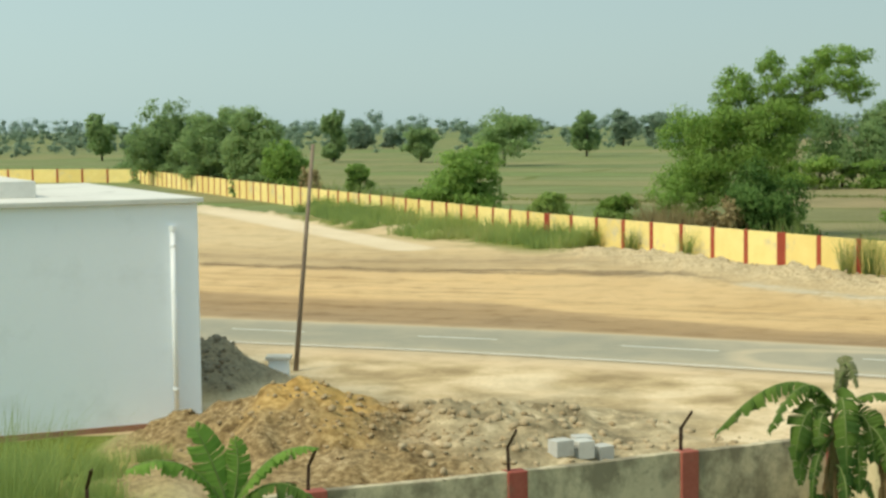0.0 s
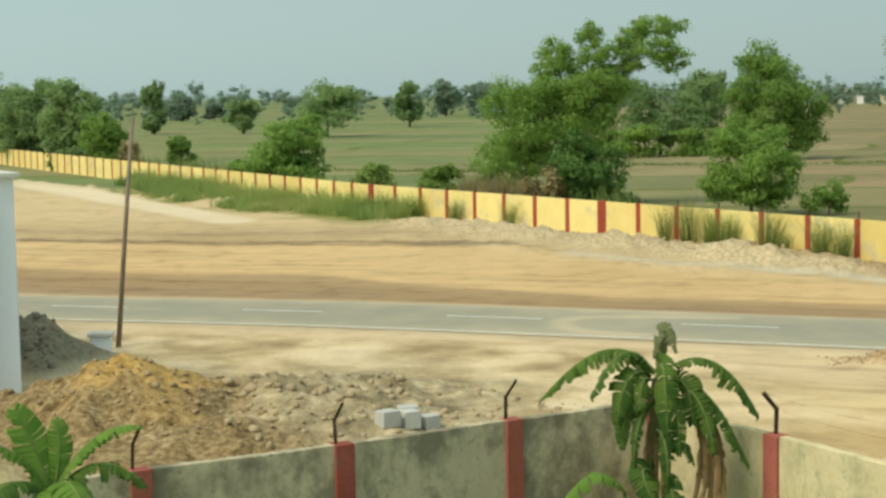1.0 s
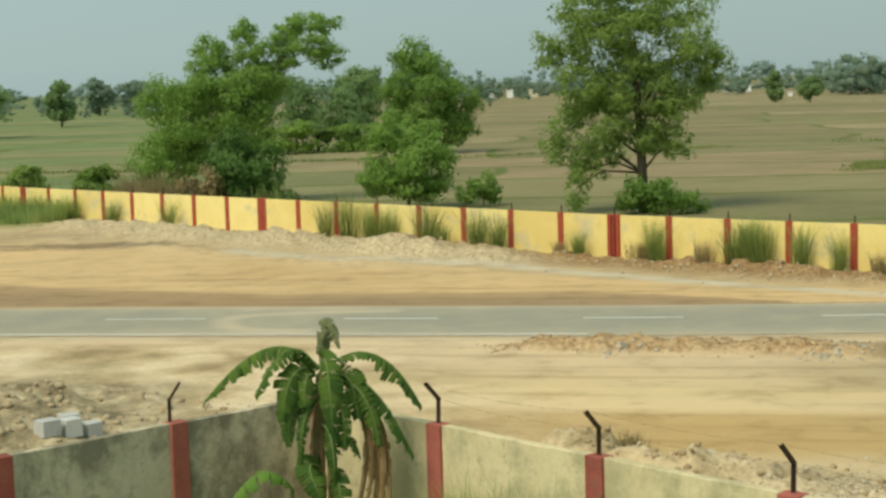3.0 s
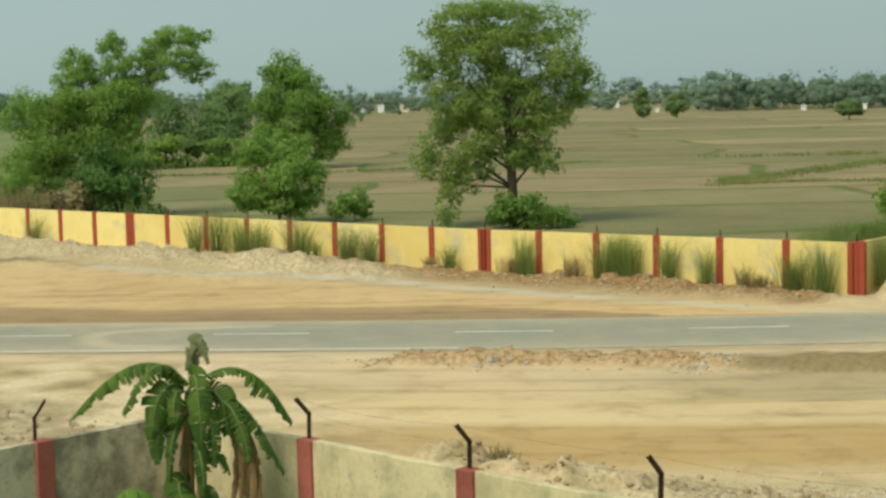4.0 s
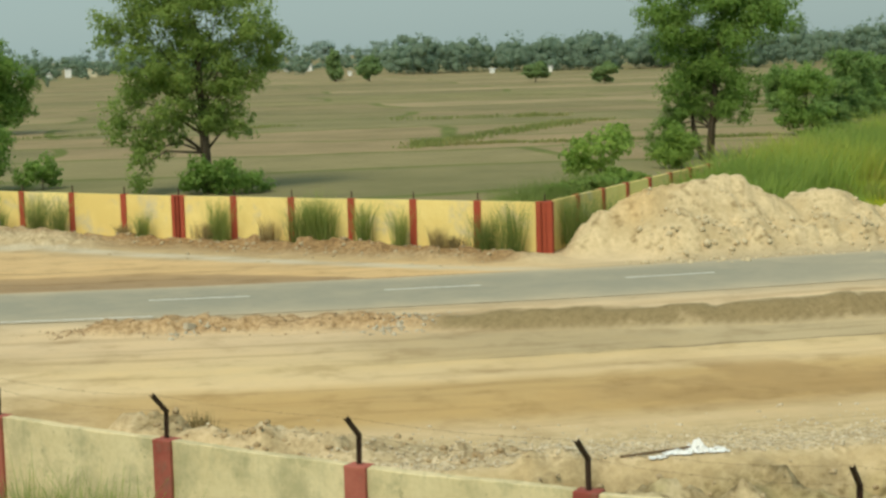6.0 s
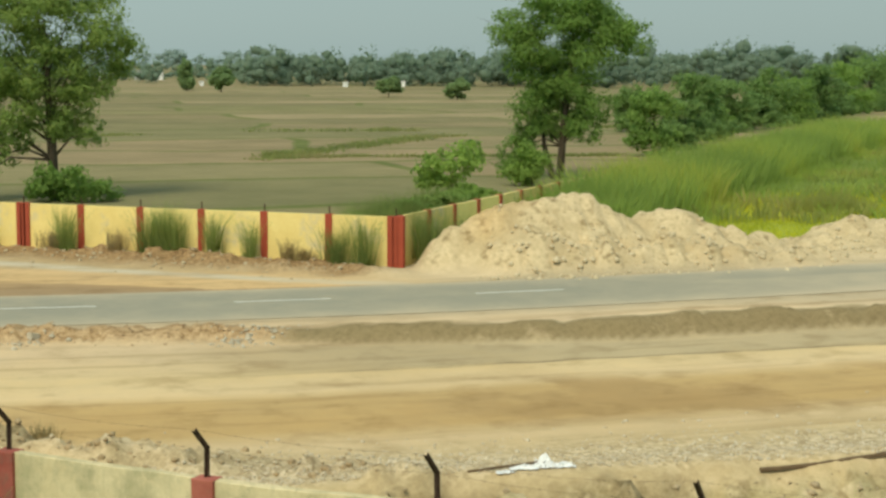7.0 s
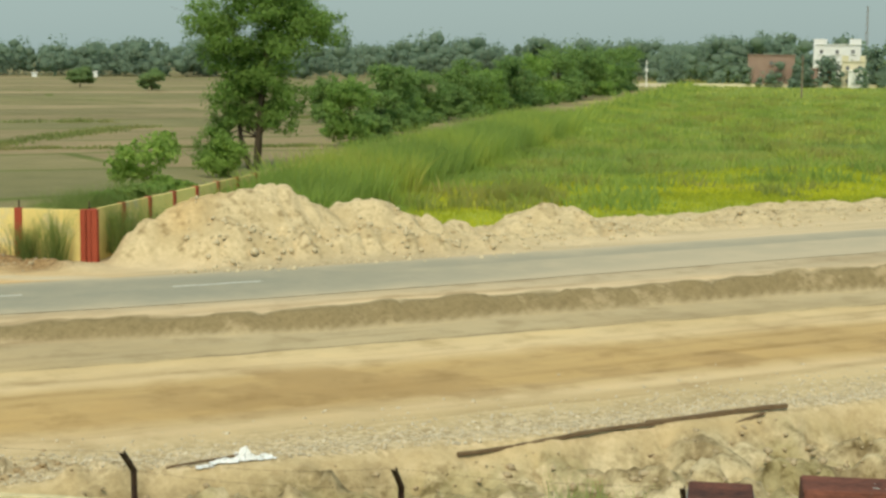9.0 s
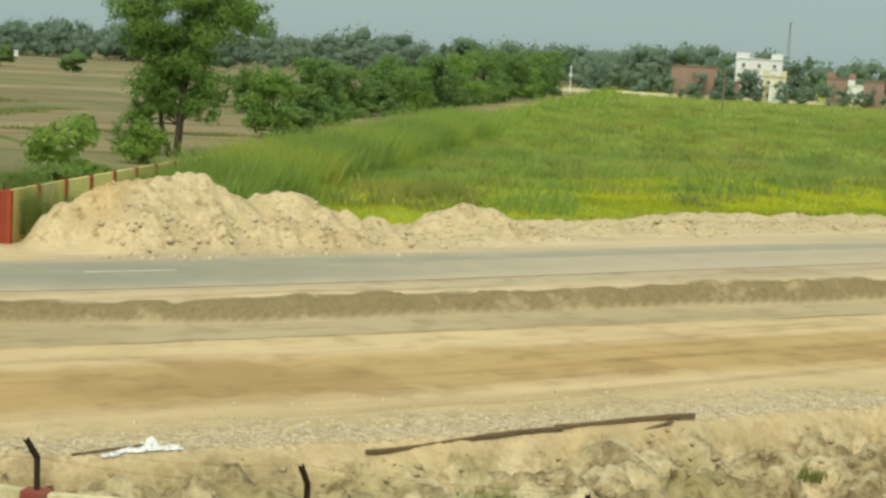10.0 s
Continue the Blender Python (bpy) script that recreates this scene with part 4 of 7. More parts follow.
def white_house():
    h = tagged(empty("house", pose(-6.01, 40.34, 0, 0, 0, 24.2 + 180)), "white-plastered flat-roofed building with a drain pipe", "house")
    # local x runs along the front to the left, local y towards the camera
    W, D, T = 16.0, 13.0, 5.58
    part("wall", boxmesh(0, W, -D, 0, -0.3, T - 0.12, bevel=0.01), m_white, h)
    part("roof", boxmesh(-0.12, W + 0.1, -D - 0.1, 0.14, T - 0.12, T, bevel=0.01), m_roof, h, "pale roof slab with a thin projecting edge")
    part("parapet", boxmesh(3.4, W, -D, -2.6, T, T + 0.42, bevel=0.02), m_roof, h)
    part("plinth", boxmesh(-0.03, W, -0.02, 0.05, -0.3, 0.12, bevel=0.01), m_brickband, h, "bare brick plinth")
    bm = bmesh.new()
    tube(bm, [(0.66, 0.09, 0.1), (0.66, 0.09, 4.80)], 0.066, 10)
    pipe = part("drain_pipe", bm, m_pipe, h, "white plastic drain pipe", True)
    for z in (0.9, 2.1, 3.3, 4.4):
        bm = bmesh.new()
        tube(bm, [(0.66, 0.09, z), (0.66, 0.09, z + 0.05)], 0.078, 10)
        part("clip", bm, m_pipe, pipe)
    bm = bmesh.new()
    tube(bm, [(0.66, 0.09, 4.78), (0.66, 0.09, 4.91)], 0.085, 10)
    part("pipe_cap", bm, m_pipe, pipe)
    return h


white_house()

# ---------------------------------------------------------------- pole, box, blocks
m_pole = surface("weathered_pole", (0.16, 0.12, 0.085), (0.28, 0.22, 0.16), 3, 30, 0.85)
pole = tagged(empty("pole", pose(-4.5, 49.2, 0)), "thin leaning wooden pole beside a white post", "pole")
bm = bmesh.new()
tube(bm, [(0, 0, -0.3), (0.33, 0, 3.3), (0.66, 0, 6.75)], [0.08, 0.068, 0.055], 9)
part("shaft", bm, m_pole, pole, smooth=True)
m_conc = surface("pale_concrete", (0.50, 0.49, 0.44), (0.64, 0.62, 0.56), 2, 25, 0.9, stain=(0.34, 0.32, 0.28), stain_scale=3, stain_at=0.58)
mp = tagged(empty("meter_post", pose(-4.82, 47.6, 0)), "squat white concrete post with an overhanging cap", "post")
part("shaft", boxmesh(-0.28, 0.28, -0.28, 0.28, -0.3, 0.56, bevel=0.02), m_white, mp)
part("cap", boxmesh(-0.36, 0.36, -0.36, 0.36, 0.56, 0.66, bevel=0.015), m_conc, mp)


def leaf_cloud(rng, blobs, count, size, droop=0.0, twigs=26, tight=0.36, lie=0.0, broad=0.32):
    """Bent leaves gathered in twig-end clusters inside the crown's masses; returns vertices and triangles."""
    B = np.repeat(np.array(blobs, float), twigs, 0)
    d = rng.normal(size=(len(B), 3))
    d /= np.linalg.norm(d, axis=1, keepdims=True)
    T = B[:, :3] + d * B[:, 3:6] * (0.25 + 0.85 * rng.random(len(B)) ** 0.6)[:, None]
    R = B[:, 3:6] * tight * (0.6 + 0.8 * rng.random(len(B)))[:, None]
    w = (R[:, 0] * R[:, 1] * R[:, 2]) ** 0.7
    pick = rng.choice(len(T), count, p=w / w.sum())
    e = rng.normal(size=(count, 3))
    e /= np.linalg.norm(e, axis=1, keepdims=True)
    c = T[pick] + e * R[pick] * (rng.random(count) ** 0.45 * (0.8 + 0.5 * rng.random(count)))[:, None]
    s = size * (0.55 + 0.8 * rng.random(count))
    a = e + 0.9 * rng.normal(size=(count, 3))
    a[:, 2] -= droop
    a /= np.linalg.norm(a, axis=1, keepdims=True)
    u = np.cross(a, rng.normal(size=(count, 3)))
    u /= np.linalg.norm(u, axis=1, keepdims=True)
    if lie:
        # leaves lie on the outside of their cluster, as shingles do
        out = e + (T[pick] - B[pick, :3]) / np.maximum(B[pick, 3:6], 0.01) * 0.8 + rng.normal(size=(count, 3)) * (1 - lie)
        out[:, 2] += 0.35
        out /= np.linalg.norm(out, axis=1, keepdims=True)
        a = a - out * (a * out).sum(1, keepdims=True)
        a /= np.linalg.norm(a, axis=1, keepdims=True)
        u = np.cross(out, a)
    nrm = np.cross(a, u)
    V = np.stack([c - a * s[:, None] * 0.5, c + u * s[:, None] * broad + nrm * s[:, None] * 0.10, c + a * s[:, None] * 0.6, c - u * s[:, None] * broad + nrm * s[:, None] * 0.10], 1).reshape(-1, 3)
    i = np.arange(count)[:, None] * 4
    F = np.concatenate([i + np.array([[0, 1, 2]]), i + np.array([[0, 2, 3]])])
    return V, F


m_bark = surface("bark", (0.06, 0.045, 0.03), (0.14, 0.105, 0.07), 4, 30, 0.9, relief=0.5, dist=0.03)
m_leaf = leafy("tree_foliage", (0.19, 0.31, 0.08), (0.34, 0.50, 0.13), 0.62)
m_leaf_dry = leafy("dusty_tree_foliage", (0.20, 0.30, 0.085), (0.38, 0.49, 0.14), 0.62)
# paler, bluer leaves with distance: air haze put into the base colour
m_leaf_mid = leafy("haze_toned_field_foliage", (0.22, 0.325, 0.14), (0.33, 0.455, 0.19), 0.62, each=0.3)
m_leaf_far = leafy("haze_toned_far_foliage", (0.255, 0.345, 0.26), (0.30, 0.395, 0.285), 0.62, each=0.15)
m_leaf_blue = leafy("haze_toned_skyline_foliage", (0.34, 0.44, 0.40), (0.37, 0.47, 0.42), 0.62, each=0.1)
m_leaf_hedge = leafy("hedgerow_foliage", (0.16, 0.265, 0.095), (0.30, 0.44, 0.14), 0.6)


def tree(x, y, blobs, trunk, limbs, leaves, size, label, mat=None, seed=1, name="tree", category="tree", droop=0.2, group=""):
    """blobs: x, y, z, rx, ry, rz of the crown's masses; trunk: points and radii; limbs: start height, end blob."""
    rng = np.random.default_rng(seed)
    t = tagged(empty(name, pose(x, y, 0)), label, category, group)
    bm = bmesh.new()
    pts, rad = trunk
    tube(bm, pts, rad, 8)
    for k, (z0, bi) in enumerate(limbs):
        zs = [p[2] for p in pts]
        p0 = Vector([float(np.interp(z0, zs, [p[i] for p in pts])) for i in range(3)])
        r0 = float(np.interp(z0, zs, rad)) * 0.3
        e = Vector(blobs[bi][:3])
        mid = (p0 + e) / 2 + Vector((rng.normal() * 0.2, rng.normal() * 0.2, 0.15 * (e - p0).length))
        tube(bm, [p0, mid, e], [r0, r0 * 0.6, r0 * 0.25], 6)
        for _ in range(2):
            q = e + Vector(rng.normal(size=3) * np.array(blobs[bi][3:6]) * 0.6)
            tube(bm, [mid.lerp(e, 0.6), q], [r0 * 0.3, r0 * 0.12], 4)
    part("trunk", bm, m_bark, t, smooth=True)
    V, F = leaf_cloud(rng, blobs, leaves, size, droop, lie=0.45)
    from_arrays("crown", V, F, mat or m_leaf, t)
    return t


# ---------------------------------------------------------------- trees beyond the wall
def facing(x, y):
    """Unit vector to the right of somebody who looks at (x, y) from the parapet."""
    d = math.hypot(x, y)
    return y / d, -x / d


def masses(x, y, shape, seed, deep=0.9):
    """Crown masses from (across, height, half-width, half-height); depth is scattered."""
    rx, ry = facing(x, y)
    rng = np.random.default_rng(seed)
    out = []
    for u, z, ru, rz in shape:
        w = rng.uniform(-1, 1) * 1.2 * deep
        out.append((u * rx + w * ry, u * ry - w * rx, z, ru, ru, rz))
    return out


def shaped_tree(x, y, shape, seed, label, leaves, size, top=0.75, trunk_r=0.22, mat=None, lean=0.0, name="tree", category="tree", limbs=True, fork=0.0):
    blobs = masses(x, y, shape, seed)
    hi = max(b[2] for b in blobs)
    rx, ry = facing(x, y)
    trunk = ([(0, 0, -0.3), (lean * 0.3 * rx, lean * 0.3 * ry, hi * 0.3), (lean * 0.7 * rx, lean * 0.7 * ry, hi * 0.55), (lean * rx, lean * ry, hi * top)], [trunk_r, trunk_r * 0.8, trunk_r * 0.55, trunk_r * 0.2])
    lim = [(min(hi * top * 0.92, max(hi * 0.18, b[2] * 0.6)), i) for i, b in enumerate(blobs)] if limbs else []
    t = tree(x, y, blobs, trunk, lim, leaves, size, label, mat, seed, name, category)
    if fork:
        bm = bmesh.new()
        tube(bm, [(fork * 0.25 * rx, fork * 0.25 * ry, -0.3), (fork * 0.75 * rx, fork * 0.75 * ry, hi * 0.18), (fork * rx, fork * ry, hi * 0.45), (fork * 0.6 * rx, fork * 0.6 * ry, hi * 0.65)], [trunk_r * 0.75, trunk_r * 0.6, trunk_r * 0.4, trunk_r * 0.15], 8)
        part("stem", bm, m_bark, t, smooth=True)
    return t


def random_tree(x, y, high, half, seed, label, leaves, size, mat=None, low=0.12, group="", name="tree", category="tree", full=0.0):
    rng = np.random.default_rng(seed)
    n = 14 + int(8 * full)
    shape = []
    for k in range(n):
        z = high * (low + (0.86 - low) * rng.random())
        w = math.sin(math.pi * min(0.95, 0.2 + 0.75 * z / high)) ** 0.7
        w = w + full * max(0.0, 1 - z / (0.6 * high)) * 0.7
        shape.append((rng.uniform(-1, 1) * half * 0.62 * w, z, half * rng.uniform(0.36, 0.58), high * rng.uniform(0.10, 0.17)))
    blobs = masses(x, y, shape, seed, half * 0.5)
    trunk = ([(0, 0, -0.3), (0.1, 0, high * 0.4), (0.15, 0.1, high * 0.75)], [0.02 * high + 0.04, 0.016 * high + 0.02, 0.02])
    return tree(x, y, blobs, trunk, [(high * 0.3, i) for i in range(0, n, 2)], leaves, size, label, mat, seed, name, category, group=group)


m_leaf_bright = leafy("sunlit_foliage", (0.18, 0.28, 0.065), (0.36, 0.51, 0.12), 0.6)
m_leaf_dark = leafy("dark_bush_foliage", (0.105, 0.20, 0.055), (0.22, 0.36, 0.10), 0.55)
m_dry_grass = leafy("dry_grass", (0.24, 0.19, 0.085), (0.46, 0.37, 0.19), 0.4)

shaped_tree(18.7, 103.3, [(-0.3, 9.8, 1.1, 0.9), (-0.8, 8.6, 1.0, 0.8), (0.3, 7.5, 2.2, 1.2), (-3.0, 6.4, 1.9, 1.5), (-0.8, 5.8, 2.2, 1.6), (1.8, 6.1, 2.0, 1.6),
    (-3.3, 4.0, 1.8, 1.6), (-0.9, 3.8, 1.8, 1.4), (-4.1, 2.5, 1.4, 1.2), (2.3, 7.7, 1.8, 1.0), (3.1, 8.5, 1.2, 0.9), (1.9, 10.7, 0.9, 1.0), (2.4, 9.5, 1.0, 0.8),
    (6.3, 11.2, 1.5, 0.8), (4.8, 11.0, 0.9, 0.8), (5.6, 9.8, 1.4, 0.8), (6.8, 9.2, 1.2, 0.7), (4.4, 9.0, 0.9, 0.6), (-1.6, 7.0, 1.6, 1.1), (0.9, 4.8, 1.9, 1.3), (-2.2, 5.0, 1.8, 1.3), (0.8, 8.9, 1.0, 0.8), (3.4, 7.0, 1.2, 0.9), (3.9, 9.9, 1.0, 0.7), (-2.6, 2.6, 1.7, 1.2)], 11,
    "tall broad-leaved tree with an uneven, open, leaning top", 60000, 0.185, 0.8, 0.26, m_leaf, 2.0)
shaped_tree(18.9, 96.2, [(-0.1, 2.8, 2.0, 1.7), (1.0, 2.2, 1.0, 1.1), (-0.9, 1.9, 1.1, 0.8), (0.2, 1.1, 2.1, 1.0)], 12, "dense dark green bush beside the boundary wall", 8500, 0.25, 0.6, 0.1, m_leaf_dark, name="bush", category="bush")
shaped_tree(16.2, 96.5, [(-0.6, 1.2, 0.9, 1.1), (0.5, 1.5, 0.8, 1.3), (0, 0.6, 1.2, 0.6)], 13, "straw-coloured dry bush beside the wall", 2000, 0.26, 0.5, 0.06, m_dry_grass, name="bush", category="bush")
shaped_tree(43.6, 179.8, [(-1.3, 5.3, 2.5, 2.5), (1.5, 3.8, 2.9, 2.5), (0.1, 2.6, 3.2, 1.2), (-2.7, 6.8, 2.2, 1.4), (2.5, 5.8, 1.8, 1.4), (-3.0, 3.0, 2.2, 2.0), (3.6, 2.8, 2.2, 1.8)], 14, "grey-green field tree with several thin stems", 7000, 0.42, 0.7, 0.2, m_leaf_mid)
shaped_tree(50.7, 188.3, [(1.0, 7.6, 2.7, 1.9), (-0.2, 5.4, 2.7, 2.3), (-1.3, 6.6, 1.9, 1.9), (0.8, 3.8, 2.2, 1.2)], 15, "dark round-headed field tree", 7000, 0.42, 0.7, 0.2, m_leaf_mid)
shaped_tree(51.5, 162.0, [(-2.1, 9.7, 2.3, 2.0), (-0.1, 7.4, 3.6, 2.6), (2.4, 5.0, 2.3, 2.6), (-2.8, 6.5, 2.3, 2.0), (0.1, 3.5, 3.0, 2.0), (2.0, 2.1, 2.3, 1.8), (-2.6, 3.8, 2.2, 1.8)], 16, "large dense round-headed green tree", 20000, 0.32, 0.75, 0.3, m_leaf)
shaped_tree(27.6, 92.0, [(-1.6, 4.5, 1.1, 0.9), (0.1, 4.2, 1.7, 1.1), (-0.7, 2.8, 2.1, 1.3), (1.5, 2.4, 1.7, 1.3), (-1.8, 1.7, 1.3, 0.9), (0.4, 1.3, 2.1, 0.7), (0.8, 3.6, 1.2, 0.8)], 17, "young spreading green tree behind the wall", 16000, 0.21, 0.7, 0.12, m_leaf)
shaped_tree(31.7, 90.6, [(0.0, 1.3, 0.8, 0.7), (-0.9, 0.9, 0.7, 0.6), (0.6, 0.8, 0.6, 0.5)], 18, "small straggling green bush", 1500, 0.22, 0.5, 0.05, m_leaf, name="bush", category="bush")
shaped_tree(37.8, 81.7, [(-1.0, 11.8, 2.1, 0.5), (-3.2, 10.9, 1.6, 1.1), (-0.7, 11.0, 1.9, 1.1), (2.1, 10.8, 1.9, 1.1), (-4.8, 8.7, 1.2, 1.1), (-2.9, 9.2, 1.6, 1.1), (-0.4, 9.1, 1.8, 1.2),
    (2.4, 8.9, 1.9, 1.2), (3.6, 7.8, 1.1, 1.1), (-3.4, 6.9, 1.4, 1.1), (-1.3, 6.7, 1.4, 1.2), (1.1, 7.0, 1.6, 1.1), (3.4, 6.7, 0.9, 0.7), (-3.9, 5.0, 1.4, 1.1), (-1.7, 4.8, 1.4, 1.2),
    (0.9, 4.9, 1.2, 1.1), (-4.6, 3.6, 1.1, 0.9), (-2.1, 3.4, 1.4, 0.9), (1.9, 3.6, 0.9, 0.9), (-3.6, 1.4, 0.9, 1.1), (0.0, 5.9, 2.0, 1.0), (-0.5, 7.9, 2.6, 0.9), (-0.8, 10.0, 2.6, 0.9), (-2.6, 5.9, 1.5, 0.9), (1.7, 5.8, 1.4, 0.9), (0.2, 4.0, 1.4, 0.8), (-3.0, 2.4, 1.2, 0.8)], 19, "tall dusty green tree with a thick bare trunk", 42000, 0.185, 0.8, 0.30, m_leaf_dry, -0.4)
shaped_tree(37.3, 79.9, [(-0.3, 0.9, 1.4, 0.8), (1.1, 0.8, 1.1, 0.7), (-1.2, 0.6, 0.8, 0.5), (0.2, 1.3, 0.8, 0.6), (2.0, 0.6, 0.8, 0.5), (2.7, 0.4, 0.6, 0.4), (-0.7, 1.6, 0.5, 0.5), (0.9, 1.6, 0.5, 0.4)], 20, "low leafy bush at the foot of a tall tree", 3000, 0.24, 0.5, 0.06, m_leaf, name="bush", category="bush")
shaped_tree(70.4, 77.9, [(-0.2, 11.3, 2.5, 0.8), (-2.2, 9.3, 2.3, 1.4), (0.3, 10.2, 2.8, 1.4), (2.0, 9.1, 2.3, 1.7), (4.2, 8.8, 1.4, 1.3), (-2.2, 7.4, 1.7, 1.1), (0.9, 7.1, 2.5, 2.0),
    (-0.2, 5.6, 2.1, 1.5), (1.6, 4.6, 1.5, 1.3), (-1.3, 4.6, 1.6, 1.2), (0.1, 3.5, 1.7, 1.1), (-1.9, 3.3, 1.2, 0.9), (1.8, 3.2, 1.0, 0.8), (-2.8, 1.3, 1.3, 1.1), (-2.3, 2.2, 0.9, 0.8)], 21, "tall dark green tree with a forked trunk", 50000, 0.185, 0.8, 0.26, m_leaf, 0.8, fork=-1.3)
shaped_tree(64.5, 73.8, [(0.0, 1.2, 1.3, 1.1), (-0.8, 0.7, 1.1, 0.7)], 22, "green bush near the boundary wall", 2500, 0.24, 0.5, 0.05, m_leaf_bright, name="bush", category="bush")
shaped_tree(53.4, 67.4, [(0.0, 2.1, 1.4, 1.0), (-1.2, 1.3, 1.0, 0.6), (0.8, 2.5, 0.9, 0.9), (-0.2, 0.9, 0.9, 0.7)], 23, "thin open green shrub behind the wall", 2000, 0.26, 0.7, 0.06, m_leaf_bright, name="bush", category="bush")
for k, (x, y, hi, half) in enumerate([(124, 126, 5.8, 2.2), (93, 92, 5.4, 2.5), (101, 97.5, 2.6, 1.9), (107, 102, 4.2, 2.2), (115, 108, 6.6, 3.0), (123, 114, 3.8, 2.4), (132, 120, 5.8, 3.0), (140, 123, 4.2, 2.6), (147, 127, 7.6, 3.2), (156, 131, 6.4, 3.4), (165, 138, 4.6, 3.0),
        (173, 141, 7.4, 3.6), (185, 149, 5.0, 3.4), (194, 154, 7.4, 4.0), (207, 159, 9.4, 4.4), (220, 167, 5.6, 3.8), (232, 172, 9.0, 4.4), (247, 181, 6.2, 4.2), (262, 190, 9.0, 4.6), (278, 199, 6.6, 4.4), (292, 207, 9.2, 4.8)]):
    random_tree(x, y, hi, half, 40 + k, "bushy green tree in a row beside the grassland", 6500, 0.20 + 0.0009 * x, (m_leaf_hedge, m_leaf, m_leaf_hedge, m_leaf_hedge)[k % 4], 0.0, "hedgerow trees", full=0.7)
for k, (x, y, hi, half) in enumerate([(-37.6, 222, 6.6, 3.4), (-32.3, 209, 5.6, 3.2), (-25.2, 191, 5.6, 3.0), (-19.5, 174, 5.0, 2.6), (-14.2, 162, 3.4, 1.9), (-43.2, 237, 6.8, 3.4)]):
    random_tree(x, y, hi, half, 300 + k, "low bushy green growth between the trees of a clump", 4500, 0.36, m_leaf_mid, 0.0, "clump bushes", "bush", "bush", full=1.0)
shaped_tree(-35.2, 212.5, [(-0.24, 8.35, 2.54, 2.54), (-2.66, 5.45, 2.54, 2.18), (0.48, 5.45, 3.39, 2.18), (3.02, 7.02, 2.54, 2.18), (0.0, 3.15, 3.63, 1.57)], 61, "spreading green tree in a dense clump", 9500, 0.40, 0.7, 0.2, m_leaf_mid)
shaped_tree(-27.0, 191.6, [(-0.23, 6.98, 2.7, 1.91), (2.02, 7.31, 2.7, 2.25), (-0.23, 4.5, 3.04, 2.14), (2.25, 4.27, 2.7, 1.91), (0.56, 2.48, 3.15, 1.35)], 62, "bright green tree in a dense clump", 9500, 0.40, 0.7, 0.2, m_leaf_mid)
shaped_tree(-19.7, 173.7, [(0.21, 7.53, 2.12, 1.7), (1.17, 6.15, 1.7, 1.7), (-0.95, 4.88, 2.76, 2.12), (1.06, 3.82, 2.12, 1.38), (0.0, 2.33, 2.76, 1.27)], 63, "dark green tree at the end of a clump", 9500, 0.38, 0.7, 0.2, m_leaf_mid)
shaped_tree(-15.6, 162.7, [(-0.22, 4.58, 1.74, 1.42), (0.98, 3.6, 1.64, 1.31), (-0.87, 3.27, 1.64, 1.31), (0.44, 1.96, 1.96, 1.09)], 64, "low green tree against the boundary wall", 6000, 0.34, 0.7, 0.12, m_leaf)
shaped_tree(-12.4, 154.4, [(0.0, 1.78, 0.95, 1.58), (0.63, 1.16, 0.84, 0.95)], 65, "dry straw-coloured bush by the wall", 1400, 0.32, 0.5, 0.06, m_dry_grass, name="bush", category="bush")
shaped_tree(2.2, 128.0, [(-0.2, 4.4, 2.3, 1.1), (-1.7, 2.4, 2.5, 1.0), (1.3, 5.0, 1.3, 0.9), (-1.0, 3.4, 2.0, 1.0), (0.6, 2.8, 1.6, 1.2), (0.2, 1.4, 2.2, 0.9)], 66, "leaning bushy green tree behind the wall", 8500, 0.32, 0.7, 0.15, m_leaf)
for k, (x, y, hi, half) in enumerate([(-78, 381, 11.5, 3.6), (-97, 511, 6.5, 1.8), (-22, 339, 10.4, 3.0), (-4, 325, 7.4, 3.5), (11, 289, 10.3, 6.4), (-58, 338, 9.5, 3.6), (-15, 520, 6.0, 3.2), (-25, 519, 11, 4.8),
        (32, 364, 10.6, 3.5), (57, 517, 13, 4.6), (68, 506, 11.3, 6.0), (207, 283, 4.2, 2.6), (200, 251, 4.2, 2.2), (206, 367, 7.9, 2.2), (213, 380, 8.0, 1.6), (207, 352, 6.6, 3.5)]):
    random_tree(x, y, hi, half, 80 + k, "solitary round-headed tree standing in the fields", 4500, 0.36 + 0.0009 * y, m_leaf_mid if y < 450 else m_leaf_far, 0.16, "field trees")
for k, (x, y, hi, half) in enumerate([(-9, 180, 3.2, 1.6), (8, 120, 2.3, 1.6), (12, 112, 2.6, 1.5), (-2, 135, 2.2, 1.2), (10.5, 104, 1.8, 1.3), (40.0, 175, 3.6, 3.0), (46.5, 176, 3.8, 3.2), (50.5, 179, 3.2, 2.8), (36.8, 178, 3.2, 2.4), (49, 62, 1.2, 1.3), (47, 60.5, 1.3, 1.2), (51, 62.5, 1.4, 1.4), (45.3, 60, 1.1, 1.1)]):
    random_tree(x, y, hi, half, 120 + k, "low scrubby bush on the field edge", 2200, 0.24 + 0.0008 * y, (m_leaf, m_leaf_dry, m_leaf_bright)[k % 3], 0.05, "field bushes", "bush", "bush")


